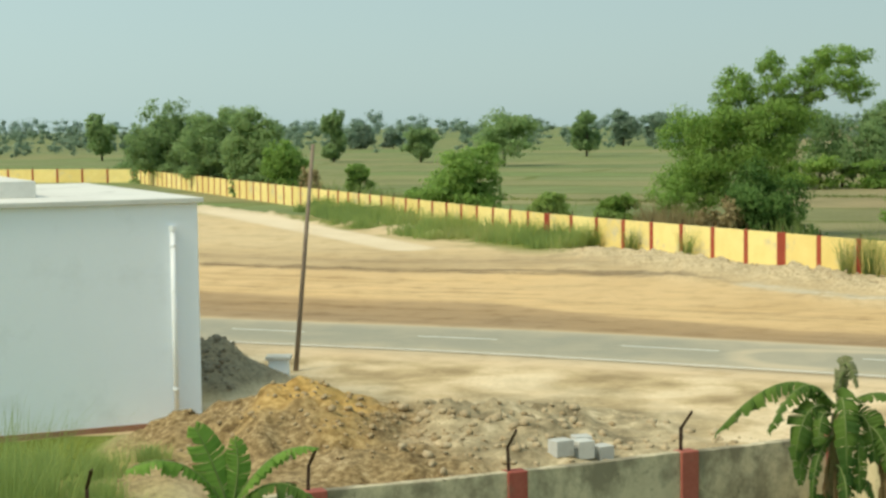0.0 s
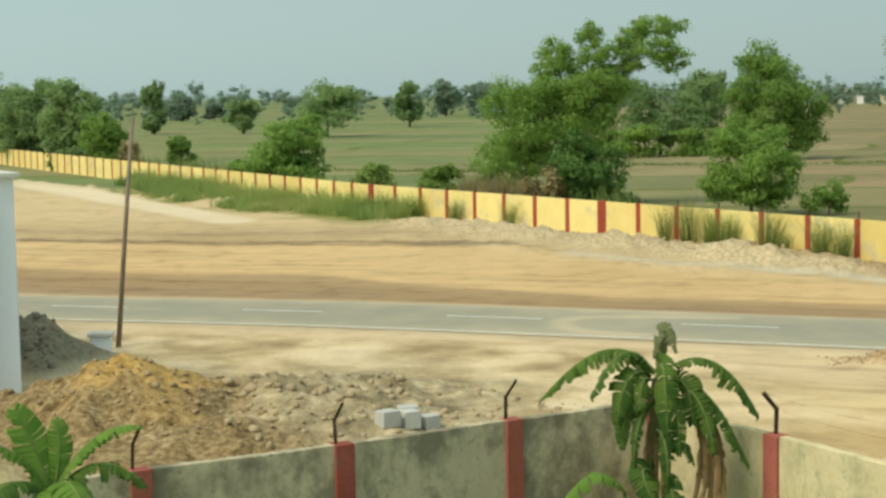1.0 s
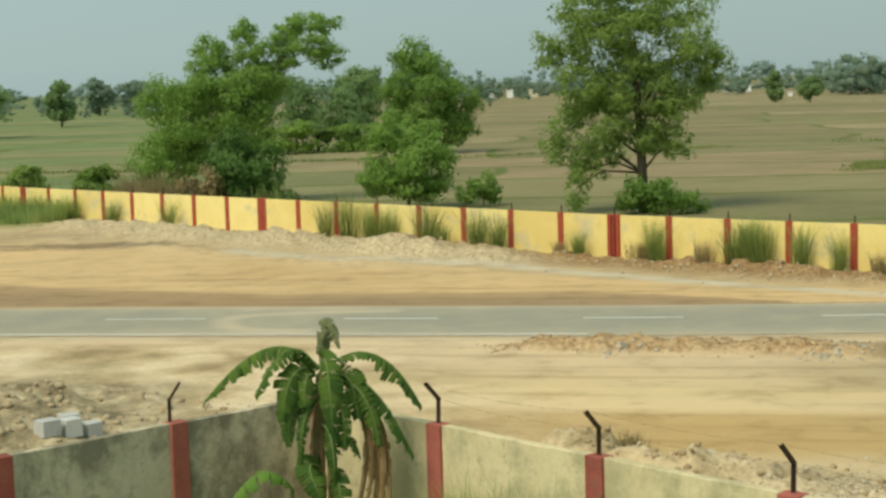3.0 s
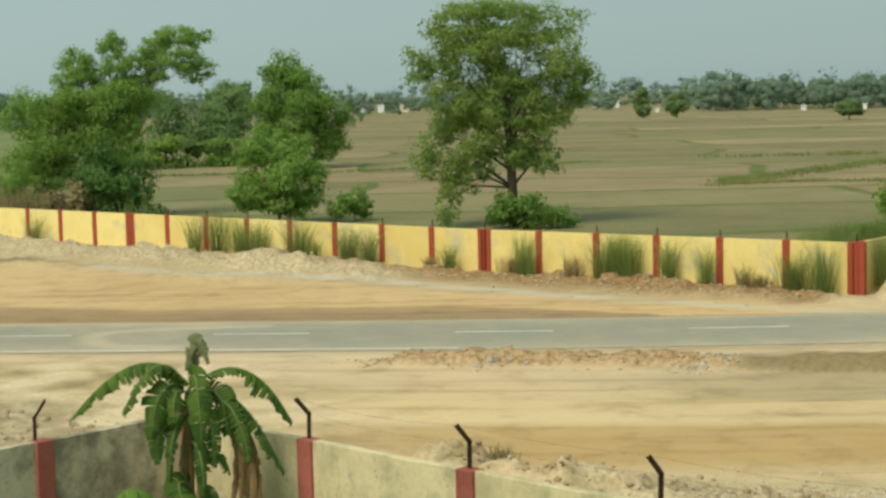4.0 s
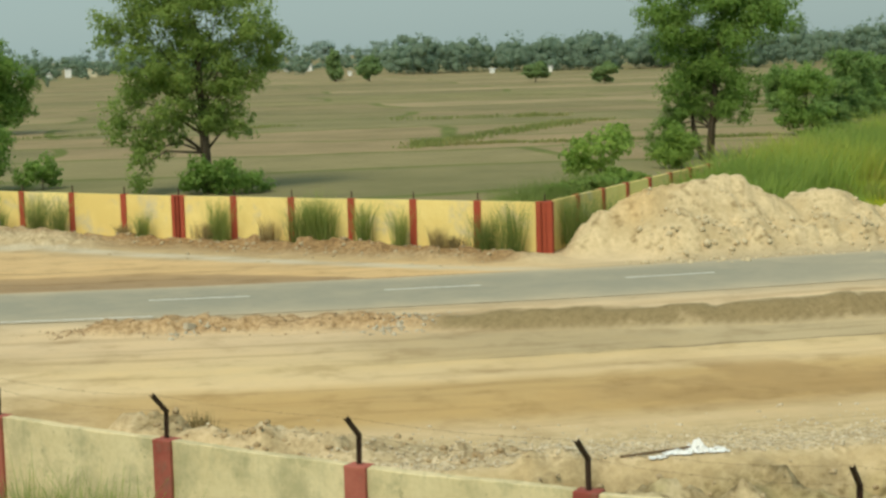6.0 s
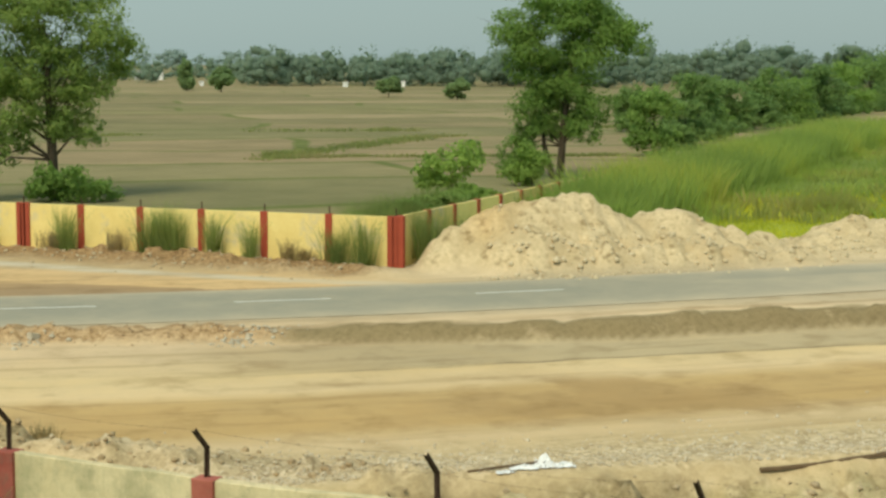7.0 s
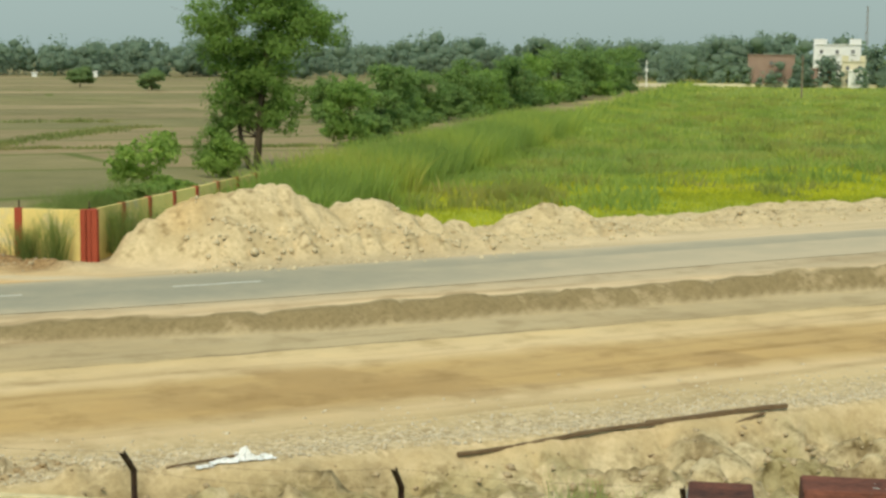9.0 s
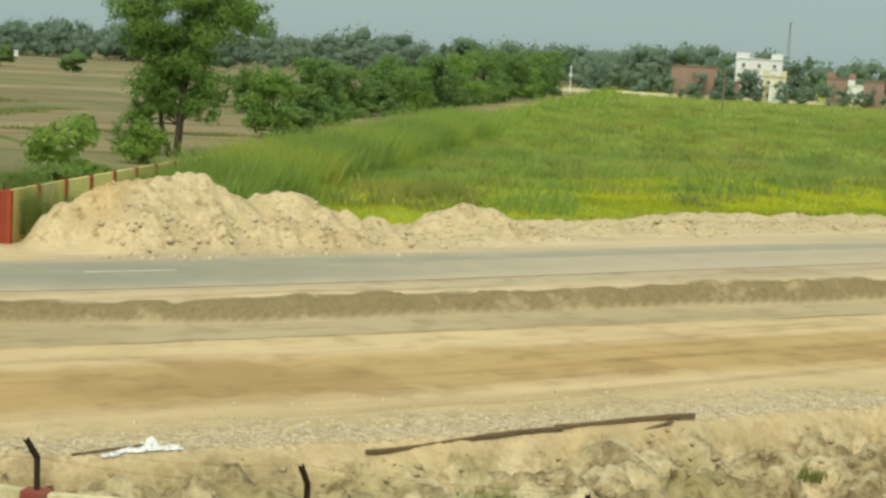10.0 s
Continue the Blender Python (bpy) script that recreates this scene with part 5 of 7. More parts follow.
def far_woods():
    """Belts of woodland round the plain."""
    rng = np.random.default_rng(5)
    Vs, Fs, base = [], [], 0
    bm = bmesh.new()
    bmesh.ops.create_icosphere(bm, subdivisions=1, radius=1)
    bm.verts.ensure_lookup_table()
    knob = np.array([v.co[:] for v in bm.verts])
    knob_f = np.array([[v.index for v in f.verts] for f in bm.faces])
    bm.free()

    def belt(az0, az1, d0, d1, h0, h1, count, leaves=270):
        nonlocal base
        for _ in range(count):
            az, d = radians(rng.uniform(az0, az1)), rng.uniform(d0, d1)
            x, y, hi = d * math.sin(az), d * math.cos(az), rng.uniform(h0, h1) * (0.8 + 0.4 * rng.random())
            half = hi * rng.uniform(0.38, 0.6)
            blobs = [(x + rng.uniform(-1, 1) * half * 0.6, y + rng.uniform(-1, 1) * half * 0.6, hi * rng.uniform(0.15, 0.8), half * rng.uniform(0.4, 0.65), half * 0.5, hi * rng.uniform(0.15, 0.24)) for _ in range(7)]
            V, F = leaf_cloud(rng, blobs, leaves, hi * 0.058, 0.2, 8, 0.42, 0.75, 0.5)
            Vs.append(V)
            Fs.append(F + base)
            base += len(V)
            for b in blobs[:5]:
                # a dense lumpy bough behind the outer leaves
                lump = 1 + 0.16 * np.sin(knob @ rng.normal(size=3) * 3.1 + rng.random() * 6) + 0.12 * np.sin(knob @ rng.normal(size=3) * 5.3 + rng.random() * 6)
                V = np.array(b[:3]) + knob * lump[:, None] * np.array(b[3:6]) * 0.6
                Vs.append(V)
                Fs.append(knob_f + base)
                base += len(V)
    belt(-22, 3, 560, 900, 5, 9.5, 150)
    belt(3, 24, 600, 950, 5, 9.5, 140)
    belt(17, 34, 640, 900, 4, 8, 170)
    belt(24, 33, 560, 800, 6, 10, 40)
    belt(31, 44, 500, 580, 8.5, 12.5, 130)
    belt(43, 60, 480, 640, 9.5, 13.5, 180)
    belt(56, 86, 440, 600, 9, 14, 230)
    belt(57.5, 69, 403, 413, 2.5, 6, 60)
    belt(56.8, 61.3, 455, 500, 11, 14.5, 30)
    belt(-22, 20, 430, 560, 2.5, 5, 110)
    # both belts carry their haze in the leaf colour
    tagged(from_arrays("far_woods", np.concatenate(Vs), np.concatenate(Fs), m_leaf_far, smooth=True), "belt of distant trees along the horizon, haze tinted into the leaves", "woods", kind="stuff")
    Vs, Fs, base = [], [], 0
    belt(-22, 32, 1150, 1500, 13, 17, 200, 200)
    tagged(from_arrays("blue_woods", np.concatenate(Vs), np.concatenate(Fs), m_leaf_blue, smooth=True), "woods on the farthest skyline, leaves tinted blue-grey for haze", "woods", kind="stuff")


far_woods()


# ---------------------------------------------------------------- grass
def blades(rng, pos, high, width, per, spread, lean=0.45):
    """Bent grass blades in tufts at pos; two triangles a blade."""
    n = len(pos) * per
    p = np.repeat(np.asarray(pos, float), per, 0)
    hh = np.repeat(np.broadcast_to(high, len(pos)), per) * (0.55 + 0.6 * rng.random(n))
    ww = np.repeat(np.broadcast_to(width, len(pos)), per)
    sp = np.repeat(np.broadcast_to(spread, len(pos)), per)
    a = rng.random(n) * 2 * np.pi
    r = np.sqrt(rng.random(n)) * sp
    p = p + np.stack([np.cos(a) * r, np.sin(a) * r, np.zeros(n)], 1)
    b = a + rng.normal(size=n) * 0.8
    out = lean * hh * rng.random(n)
    f = rng.random(n) * np.pi
    w = np.stack([np.cos(f) * ww, np.sin(f) * ww, np.zeros(n)], 1)
    tip = p + np.stack([np.cos(b) * out, np.sin(b) * out, hh], 1)
    mid = p + np.stack([np.cos(b) * out * 0.35, np.sin(b) * out * 0.35, hh * 0.6], 1)
    V = np.stack([p - w, p + w, mid + w * 0.7, mid - w * 0.7, tip], 1).reshape(-1, 3)
    i = np.arange(n)[:, None] * 5
    F = np.concatenate([i + np.array([[0, 1, 2]]), i + np.array([[0, 2, 3]]), i + np.array([[3, 2, 4]])])
    return V, F


def grassy(name, stops, back=0.6):
    """Grass whose tint drifts in soft patches of several metres."""
    m, n, l, b = shader(name, 0.75, 0, 0.1)
    g = n.new("ShaderNodeNewGeometry")
    at = coords(n, l)
    f = maths(n, l, "ADD", maths(n, l, "MULTIPLY", noisy(n, l, at, 0.09, 5, 0.6), 0.85), maths(n, l, "MULTIPLY", g.outputs["Random Per Island"], 0.10))
    c = ramp(n, l, f, stops)
    l.new(c, b.inputs["Base Color"])
    tr, mx = n.new("ShaderNodeBsdfTranslucent"), n.new("ShaderNodeMixShader")
    l.new(c, tr.inputs[0])
    mx.inputs[0].default_value = back
    l.new(b.outputs[0], mx.inputs[1])
    l.new(tr.outputs[0], mx.inputs[2])
    l.new(mx.outputs[0], n["Material Output"].inputs[0])
    return m


m_meadow = grassy("meadow_grass", [(0.36, (0.37, 0.42, 0.07)), (0.44, (0.52, 0.55, 0.06)), (0.53, (0.68, 0.67, 0.06)), (0.66, (0.54, 0.52, 0.12))])
m_meadow_tall = grassy("tall_meadow_grass", [(0.36, (0.35, 0.44, 0.15)), (0.46, (0.40, 0.48, 0.14)), (0.56, (0.46, 0.50, 0.135)), (0.68, (0.45, 0.44, 0.16))])
m_rank = grassy("rank_grass", [(0.36, (0.30, 0.40, 0.10)), (0.47, (0.38, 0.49, 0.12)), (0.56, (0.47, 0.54, 0.11)), (0.66, (0.50, 0.50, 0.13))])
m_dull = grassy("dull_weeds", [(0.36, (0.30, 0.35, 0.10)), (0.5, (0.40, 0.42, 0.115)), (0.64, (0.48, 0.42, 0.15))])
m_balk = grassy("balk_grass", [(0.36, (0.24, 0.275, 0.10)), (0.5, (0.32, 0.36, 0.12)), (0.64, (0.40, 0.37, 0.16))])
m_verge = grassy("verge_grass", [(0.36, (0.27, 0.36, 0.12)), (0.5, (0.37, 0.46, 0.15)), (0.64, (0.48, 0.48, 0.20))])
m_soft = grassy("soft_bright_weeds", [(0.36, (0.25, 0.40, 0.08)), (0.5, (0.34, 0.49, 0.10)), (0.64, (0.43, 0.53, 0.14))])
m_reed = leafy("tall_dark_grass", (0.16, 0.225, 0.07), (0.36, 0.43, 0.13), 0.55)


def meadow_grass():
    rng = np.random.default_rng(9)
    Vs, Fs, base = ([], [], []), ([], [], []), [0, 0, 0]
    for d0, d1, count, high, width, per in ((55, 90, 12000, 0.40, 0.024, 6), (85, 140, 15000, 0.42, 0.045, 6), (130, 250, 12000, 0.45, 0.10, 5), (240, 400, 6000, 0.5, 0.22, 5)):
        az, d = np.radians(rng.uniform(44, 78, count)), rng.uniform(d0, d1, count)
        x, y = d * np.sin(az), d * np.cos(az)
        line = np.interp(x, [30, 44, 52, 58, 70, 84, 125, 500], [47, 46.5, 45, 43.6, 41, 36.6, 24, -100])
        ok = (side(x, y, CORNER, WAY_B) < -0.6) & (y > line + 0.3)
        x, y = x[ok], y[ok]
        k = fbm(x, y, 0.05, 4, 60)
        band = np.clip((side(x, y, CORNER, WAY_B) + 10) / 10, 0, 1)      # taller beside the wall
        hh = high * (0.45 + 0.8 * k) + 1.9 * band ** 2.5 * np.clip((x - 48) / 8, 0, 1)
        deep = y - line[ok] + 9 * (fbm(x, y, 0.06, 3, 61) - 0.5) - 0.06 * x
        for k, (sel, low) in enumerate((((deep < 14) & (band < 0.35), 0.8), ((deep >= 14) & (band < 0.35), 1.1), (band >= 0.35, 0.95))):
            if not sel.any():
                continue
            V, F = blades(rng, np.stack([x[sel], y[sel], np.full(sel.sum(), -0.03)], 1), hh[sel] * low * (0.7 + 0.6 * fbm(x[sel], y[sel], 0.35, 3, 62)), width, per + 4 * (k == 2), 0.45 + width * 9, 0.9)
            Vs[k].append(V)
            Fs[k].append(F + base[k])
            base[k] += len(V)
    tagged(from_arrays("meadow_grass", np.concatenate(Vs[0]), np.concatenate(Fs[0]), m_meadow), "short yellow-green grass beside the sand ridge", "grass", kind="stuff")
    tagged(from_arrays("tall_meadow_grass", np.concatenate(Vs[1]), np.concatenate(Fs[1]), m_meadow_tall), "rough green grassland in tall tufts", "grass", kind="stuff")
    tagged(from_arrays("rank_grass", np.concatenate(Vs[2]), np.concatenate(Fs[2]), m_rank), "rank dark green grass beside the boundary wall", "grass", kind="stuff")
    # darker tufts dotted over it, and a tall strip along the wall
    for name, mat, count in (("coarse_tufts", m_rank, 420), ("dull_tufts", m_dull, 420)):
        P, Hh = [], []
        for _ in range(count):
            az, d = radians(rng.uniform(46, 77)), rng.uniform(68, 300)
            x, y = d * math.sin(az), d * math.cos(az)
            if side(x, y, CORNER, WAY_B) > -6 or y < np.interp(x, [30, 44, 52, 58, 70, 84, 125, 500], [47, 46.5, 45, 43.6, 41, 36.6, 24, -100]) + 3:
                continue
            wide, tall = rng.uniform(0.4, 1.3), rng.uniform(0.6, 1.1)
            for _ in range(int(5 + 5 * wide)):
                u, w = rng.normal() * wide, rng.normal() * wide * 1.6
                P.append((x + u, y + w, 0))
                Hh.append(tall * math.exp(-0.5 * (u * u + w * w) / (wide * wide * 2.5)) + 0.12)
        V, F = blades(rng, P, np.array(Hh), 0.06, 11, 0.7, 1.1)
        tagged(from_arrays(name, V, F, mat), "coarse green tufts dotted over the grassland" if mat == m_rank else "dull olive weeds dotted over the grassland", "grass", kind="stuff")
    P, Hh = [], []
    for _ in range(60):
        P.append((65.0 + rng.normal() * 1.0, 52.0 + rng.normal() * 0.8, 0))
        Hh.append(rng.uniform(0.7, 1.2))
    V, F = blades(rng, P, np.array(Hh), 0.02, 24, 0.35, 0.8)
    tagged(from_arrays("weed_thicket", V, F, m_dull), "dull green weed thicket behind the sand ridge", "weeds")
    P, Hh = [], []
    for _ in range(3600):
        s = rng.uniform(12, 100)
        q = CORNER + WAY_B * s + Vector((0.508, -0.8615, 0)) * (0.4 + 4.5 * rng.random() ** 2)
        P.append((q.x, q.y, 0))
        Hh.append(rng.uniform(1.7, 2.7) * min(1, 0.70 + (s - 12) / 26))
    V, F = blades(rng, P, np.array(Hh), 0.034, 10, 0.55, 0.8)
    tagged(from_arrays("wall_side_grass", V, F, m_rank), "tall green grass hiding the foot of the wall", "grass", kind="stuff")


meadow_grass()


def verge_grass():
    rng = np.random.default_rng(14)
    P, Hh = [], []
    for _ in range(2600):
        t, off = rng.random(), rng.random() ** 1.5
        p = (JOINT + A_2 * 38.5).lerp(A_END + A_3 * 46, t)
        wide = 1.2 + 4.6 * (0.25 + 0.75 * math.sin(math.pi * min(1, t * 1.1)))
        q = p + Vector((-0.87, -0.48, 0)) * (0.5 + off * wide)
        if vnoise(np.array([q.x * 0.35]), np.array([q.y * 0.35]), 71)[0] < 0.38:
            continue
        P.append((q.x, q.y, 0))
        Hh.append(0.4 + 1.4 * rng.random() ** 1.5 * (1 - 0.5 * off))
    V, F = blades(rng, P, np.array(Hh), 0.028, 9, 0.35)
    tagged(from_arrays("verge_grass", V, F, m_verge), "tall green grass along the foot of the wall", "grass", kind="stuff")


verge_grass()


def scrub_behind_wall():
    """Dry tall grass and green scrub that shows over the top of the wall."""
    rng = np.random.default_rng(15)
    dry, green = [], []
    for _ in range(1300):
        t = rng.random()
        p = (JOINT + A_2 * 13).lerp(A_END, min(1, t * 1.25)) if t < 0.8 else A_END.lerp(A_END + A_3 * 60, (t - 0.8) * 5)
        q = p + Vector((0.88, 0.47, 0)) * rng.uniform(0.8, 5.0)
        k = vnoise(np.array([q.x * 0.16 + 3]), np.array([q.y * 0.16]), 73)[0]
        if k > 0.5 and 94 < q.y < 99 and 12 < q.x < 17.5:
            dry.append((q.x, q.y, 0))
        elif k < 0.24:
            green.append((q.x, q.y, 0))
    for name, P, mat, label in (("dry_scrub", dry, m_dry_grass, "straw-coloured dry scrub behind the wall"), ("green_scrub", green, m_reed, "rank green scrub behind the wall")):
        V, F = blades(rng, P, 1.7 + 1.1 * rng.random(len(P)), 0.03, 16, 0.6, 0.5)
        tagged(from_arrays(name, V, F, mat), label, "scrub", kind="stuff")


scrub_behind_wall()


def field_balks():
    """Grassy balks between the fields."""
    rng = np.random.default_rng(21)
    P, Hh = [], []
    for line, wide, many, hi in (([(66, 107), (75.4, 113.5), (100.2, 129.5), (113.3, 131.8), (135, 137)], 1.9, 700, 0.45), ([(66, 108), (74.1, 105.5), (84.2, 98), (91.9, 94.1)], 0.8, 420, 0.35), ([(92, 150), (102.4, 143.9), (107, 141)], 1.3, 60, 0.7), ([(20, 165), (48, 152), (80, 150)], 1.0, 260, 0.35), ([(-12, 175), (8, 158), (24, 149)], 1.2, 300, 0.4)):
        q = np.array(line, float)
        k = rng.integers(0, len(q) - 1, many)
        u = rng.random(many)[:, None]
        at = q[k] * (1 - u) + q[k + 1] * u + rng.normal(size=(many, 2)) * wide * 0.5
        keep = vnoise(at[:, 0] * 0.12, at[:, 1] * 0.12, 81) > 0.25
        P += [(a, b, -0.02) for a, b in at[keep]]
        Hh += list(hi * 0.6 * (0.5 + rng.random(keep.sum())))
    V, F = blades(rng, P, np.array(Hh), 0.06, 8, 0.9, 0.9)
    tagged(from_arrays("balk_grass", V, F, m_balk), "rough grass on the balks between dry fields", "grass", kind="stuff")


field_balks()


def grass_clump(x, y, high, half, seed, mat=None, label="tall dark green grass clump against the yellow wall", group="grass clumps"):
    rng = np.random.default_rng(seed)
    n = max(6, int(22 * half))
    P = [(rng.normal() * half * 0.5, rng.normal() * half * 0.25, 0) for _ in range(n)]
    V, F = blades(rng, P, high, 0.011, 22, 0.2, 0.6)
    ob = from_arrays("grass_clump", V, F, mat or m_reed)
    ob.matrix_basis = pose(x, y, gz(x, y) - 0.04, 0, 0, math.degrees(math.atan2(A_1.y, A_1.x)))
    return tagged(ob, label, "grass", group)


def beside_wall(s, off=0.75):
    p = CORNER + A_1 * s if s < 15.6 else JOINT + A_2 * (s - 15.6)
    return p.x - 0.86 * off, p.y - 0.5 * off


for k, (s, hi, half) in enumerate([(32.6, 1.5, 0.3), (30.9, 2.1, 0.4), (29.3, 1.5, 0.65), (28.3, 1.4, 0.5), (25.7, 1.65, 0.5), (24.6, 0.7, 0.4), (22.7, 1.45, 0.5), (21.5, 1.3, 0.4), (17.1, 0.85, 0.3), (13.4, 1.4, 0.5),
        (9.9, 1.2, 0.4), (9.3, 1.45, 0.6), (8.6, 1.4, 0.5), (7.05, 1.3, 0.45), (5.4, 1.2, 0.3), (2.1, 1.1, 0.6), (0.96, 1.65, 0.55), (45.0, 1.3, 0.4), (50.3, 1.2, 0.5), (54.0, 1.2, 0.4)]):
    grass_clump(*beside_wall(s, 0.6), hi * 1.3, half * 0.75, 200 + k)
for k in range(12):
    x, y = 39.5 + 0.95 * k, 56.6 + 0.55 * k
    grass_clump(x, y, 1.25 + 0.4 * math.sin(k * 1.7), 1.0, 280 + k, m_reed if k % 3 else m_meadow_tall, "rank reedy grass growing behind the wall", "reed patch")
for k, (s, hi, half) in enumerate([(1.5, 1.9, 0.9), (4.4, 1.7, 0.6)]):
    p = CORNER + WAY_B * s + Vector((0.5, -0.86, 0)) * 0.7
    grass_clump(p.x, p.y, hi, half, 240 + k)
for k, (s, hi, half) in enumerate([(11.2, 0.9, 0.3), (14.0, 0.7, 0.4), (18.0, 0.6, 0.3), (4.0, 0.8, 0.3), (3.3, 0.5, 0.4)]):
    grass_clump(*beside_wall(s, 0.5), hi, half, 260 + k, m_dry_grass, "sparse dry weeds against the yellow wall", "dry weeds")

# ---------------------------------------------------------------- banana plants
m_banana = leafy("banana_leaf", (0.042, 0.098, 0.024), (0.135, 0.22, 0.042), 0.36, 0.1)
m_banana_shoot = leafy("grey_green_banana_shoot", (0.15, 0.17, 0.08), (0.30, 0.31, 0.16), 0.4, 0.1)
m_banana_young = leafy("young_banana_leaf", (0.13, 0.26, 0.045), (0.24, 0.40, 0.08), 0.45, 0.1)
m_banana_dead = leafy("withered_banana_leaf", (0.20, 0.115, 0.05), (0.50, 0.34, 0.17), 0.3, 0.1)
m_stem = surface("banana_stem", (0.16, 0.13, 0.05), (0.34, 0.25, 0.11), 4, 25, 0.8, relief=0.4, stain=(0.12, 0.07, 0.035), stain_scale=4, stain_at=0.5)
m_stem_green = surface("green_banana_stem", (0.09, 0.13, 0.03), (0.22, 0.26, 0.08), 4, 25, 0.7, relief=0.3)
m_rib = surface("leaf_rib", (0.13, 0.18, 0.05), (0.22, 0.27, 0.09), 5, 20, 0.6, relief=0)


def banana_leaf(plant, rng, pts, width, mat, face=None, torn=0.5, label=""):
    """A blade along a bent midrib, drooping to both sides and torn into strips along its veins."""
    pts = [Vector(p) for p in pts]
    n = 44
    # quadratic curve through the three points
    a, m, c = pts
    ctrl = m * 2 - (a + c) * 0.5
    line = [a * (1 - t) ** 2 + ctrl * 2 * t * (1 - t) + c * t * t for t in (k / n for k in range(n + 1))]
    bm = bmesh.new()
    face = Vector(face) if face else None
    for s in (-1, 1):
        k = 0
        while k < n:
            run = max(1, min(n - k, int(rng.integers(1, 4) if rng.random() < torn else rng.integers(4, 10))))
            droop = rng.uniform(0.3, 0.6) + (0.75 * rng.random() if rng.random() < torn else 0)
            cut = 1 - (0.45 * rng.random() if rng.random() < torn * 0.5 else 0.08 * rng.random())
            rows = []
            for j in range(k, k + run + 1):
                t = j / n
                d = (line[min(j + 1, n)] - line[max(j - 1, 0)]).normalized()
                up = face or Vector((0, 0, 1))
                sd = d.cross(up)
                sd = sd.normalized() if sd.length > 0.05 else Vector((1, 0, 0))
                nn = sd.cross(d).normalized()
                w = 1.3 * width * max(0.04, math.sin(math.pi * min(0.97, 0.10 + 0.88 * t)) ** 0.55) * cut
                gap = 0.035 * (j == k and k > 0) - 0.035 * (j == k + run and k + run < n)
                row = []
                for q, sag in ((0.0, 0.0), (0.45, 0.10), (0.8, 0.38), (1.0, 0.72)):
                    row.append(bm.verts.new(line[j] + d * (width * gap * q + width * 0.25 * q) + sd * (s * w * q * (1 - 0.35 * droop * q)) - nn * (w * sag * droop) + nn * 0.02 * q * math.sin(j * 2.1)))
                rows.append(row)
            for r0, r1 in zip(rows, rows[1:]):
                for q in range(3):
                    f = (r0[q], r1[q], r1[q + 1], r0[q + 1])
                    bm.faces.new(f if s > 0 else f[::-1])
            k += run
    blade = part("leaf", bm, mat, plant, label, True)
    rb = bmesh.new()
    tube(rb, [line[0] + (line[0] - line[1]) * 0.4] + line[::4] + [line[-1]], [0.020] * 2 + [0.016 * (1 - 0.075 * i) for i in range(len(line[::4]))], 5)
    part("midrib", rb, m_rib if mat != m_banana_dead else mat, blade, smooth=True)
    return blade


def local(u, w, z, x, y):
    """Across, towards the viewer, up: as a point beside (x, y)."""
    rx, ry = facing(x, y)
    return Vector((u * rx + w * ry, u * ry - w * rx, z))


def banana(x, y, label, stems, leaves, seed):
    rng = np.random.default_rng(seed)
    b = tagged(empty("banana_plant", pose(x, y, 0)), label, "banana plant", "banana plants")
    for pts, r0, r1, mat in stems:
        bm = bmesh.new()
        P = [local(*p, x, y) for p in pts]
        tube(bm, P, [r0 + (r1 - r0) * i / (len(P) - 1) for i in range(len(P))], 12)
        part("stem", bm, mat, b, smooth=True)
    for pts, w, mat, torn, face in leaves:
        banana_leaf(b, rng, [local(*p, x, y) for p in pts], w, mat, local(*face, x, y) if face else None, torn)
    return b


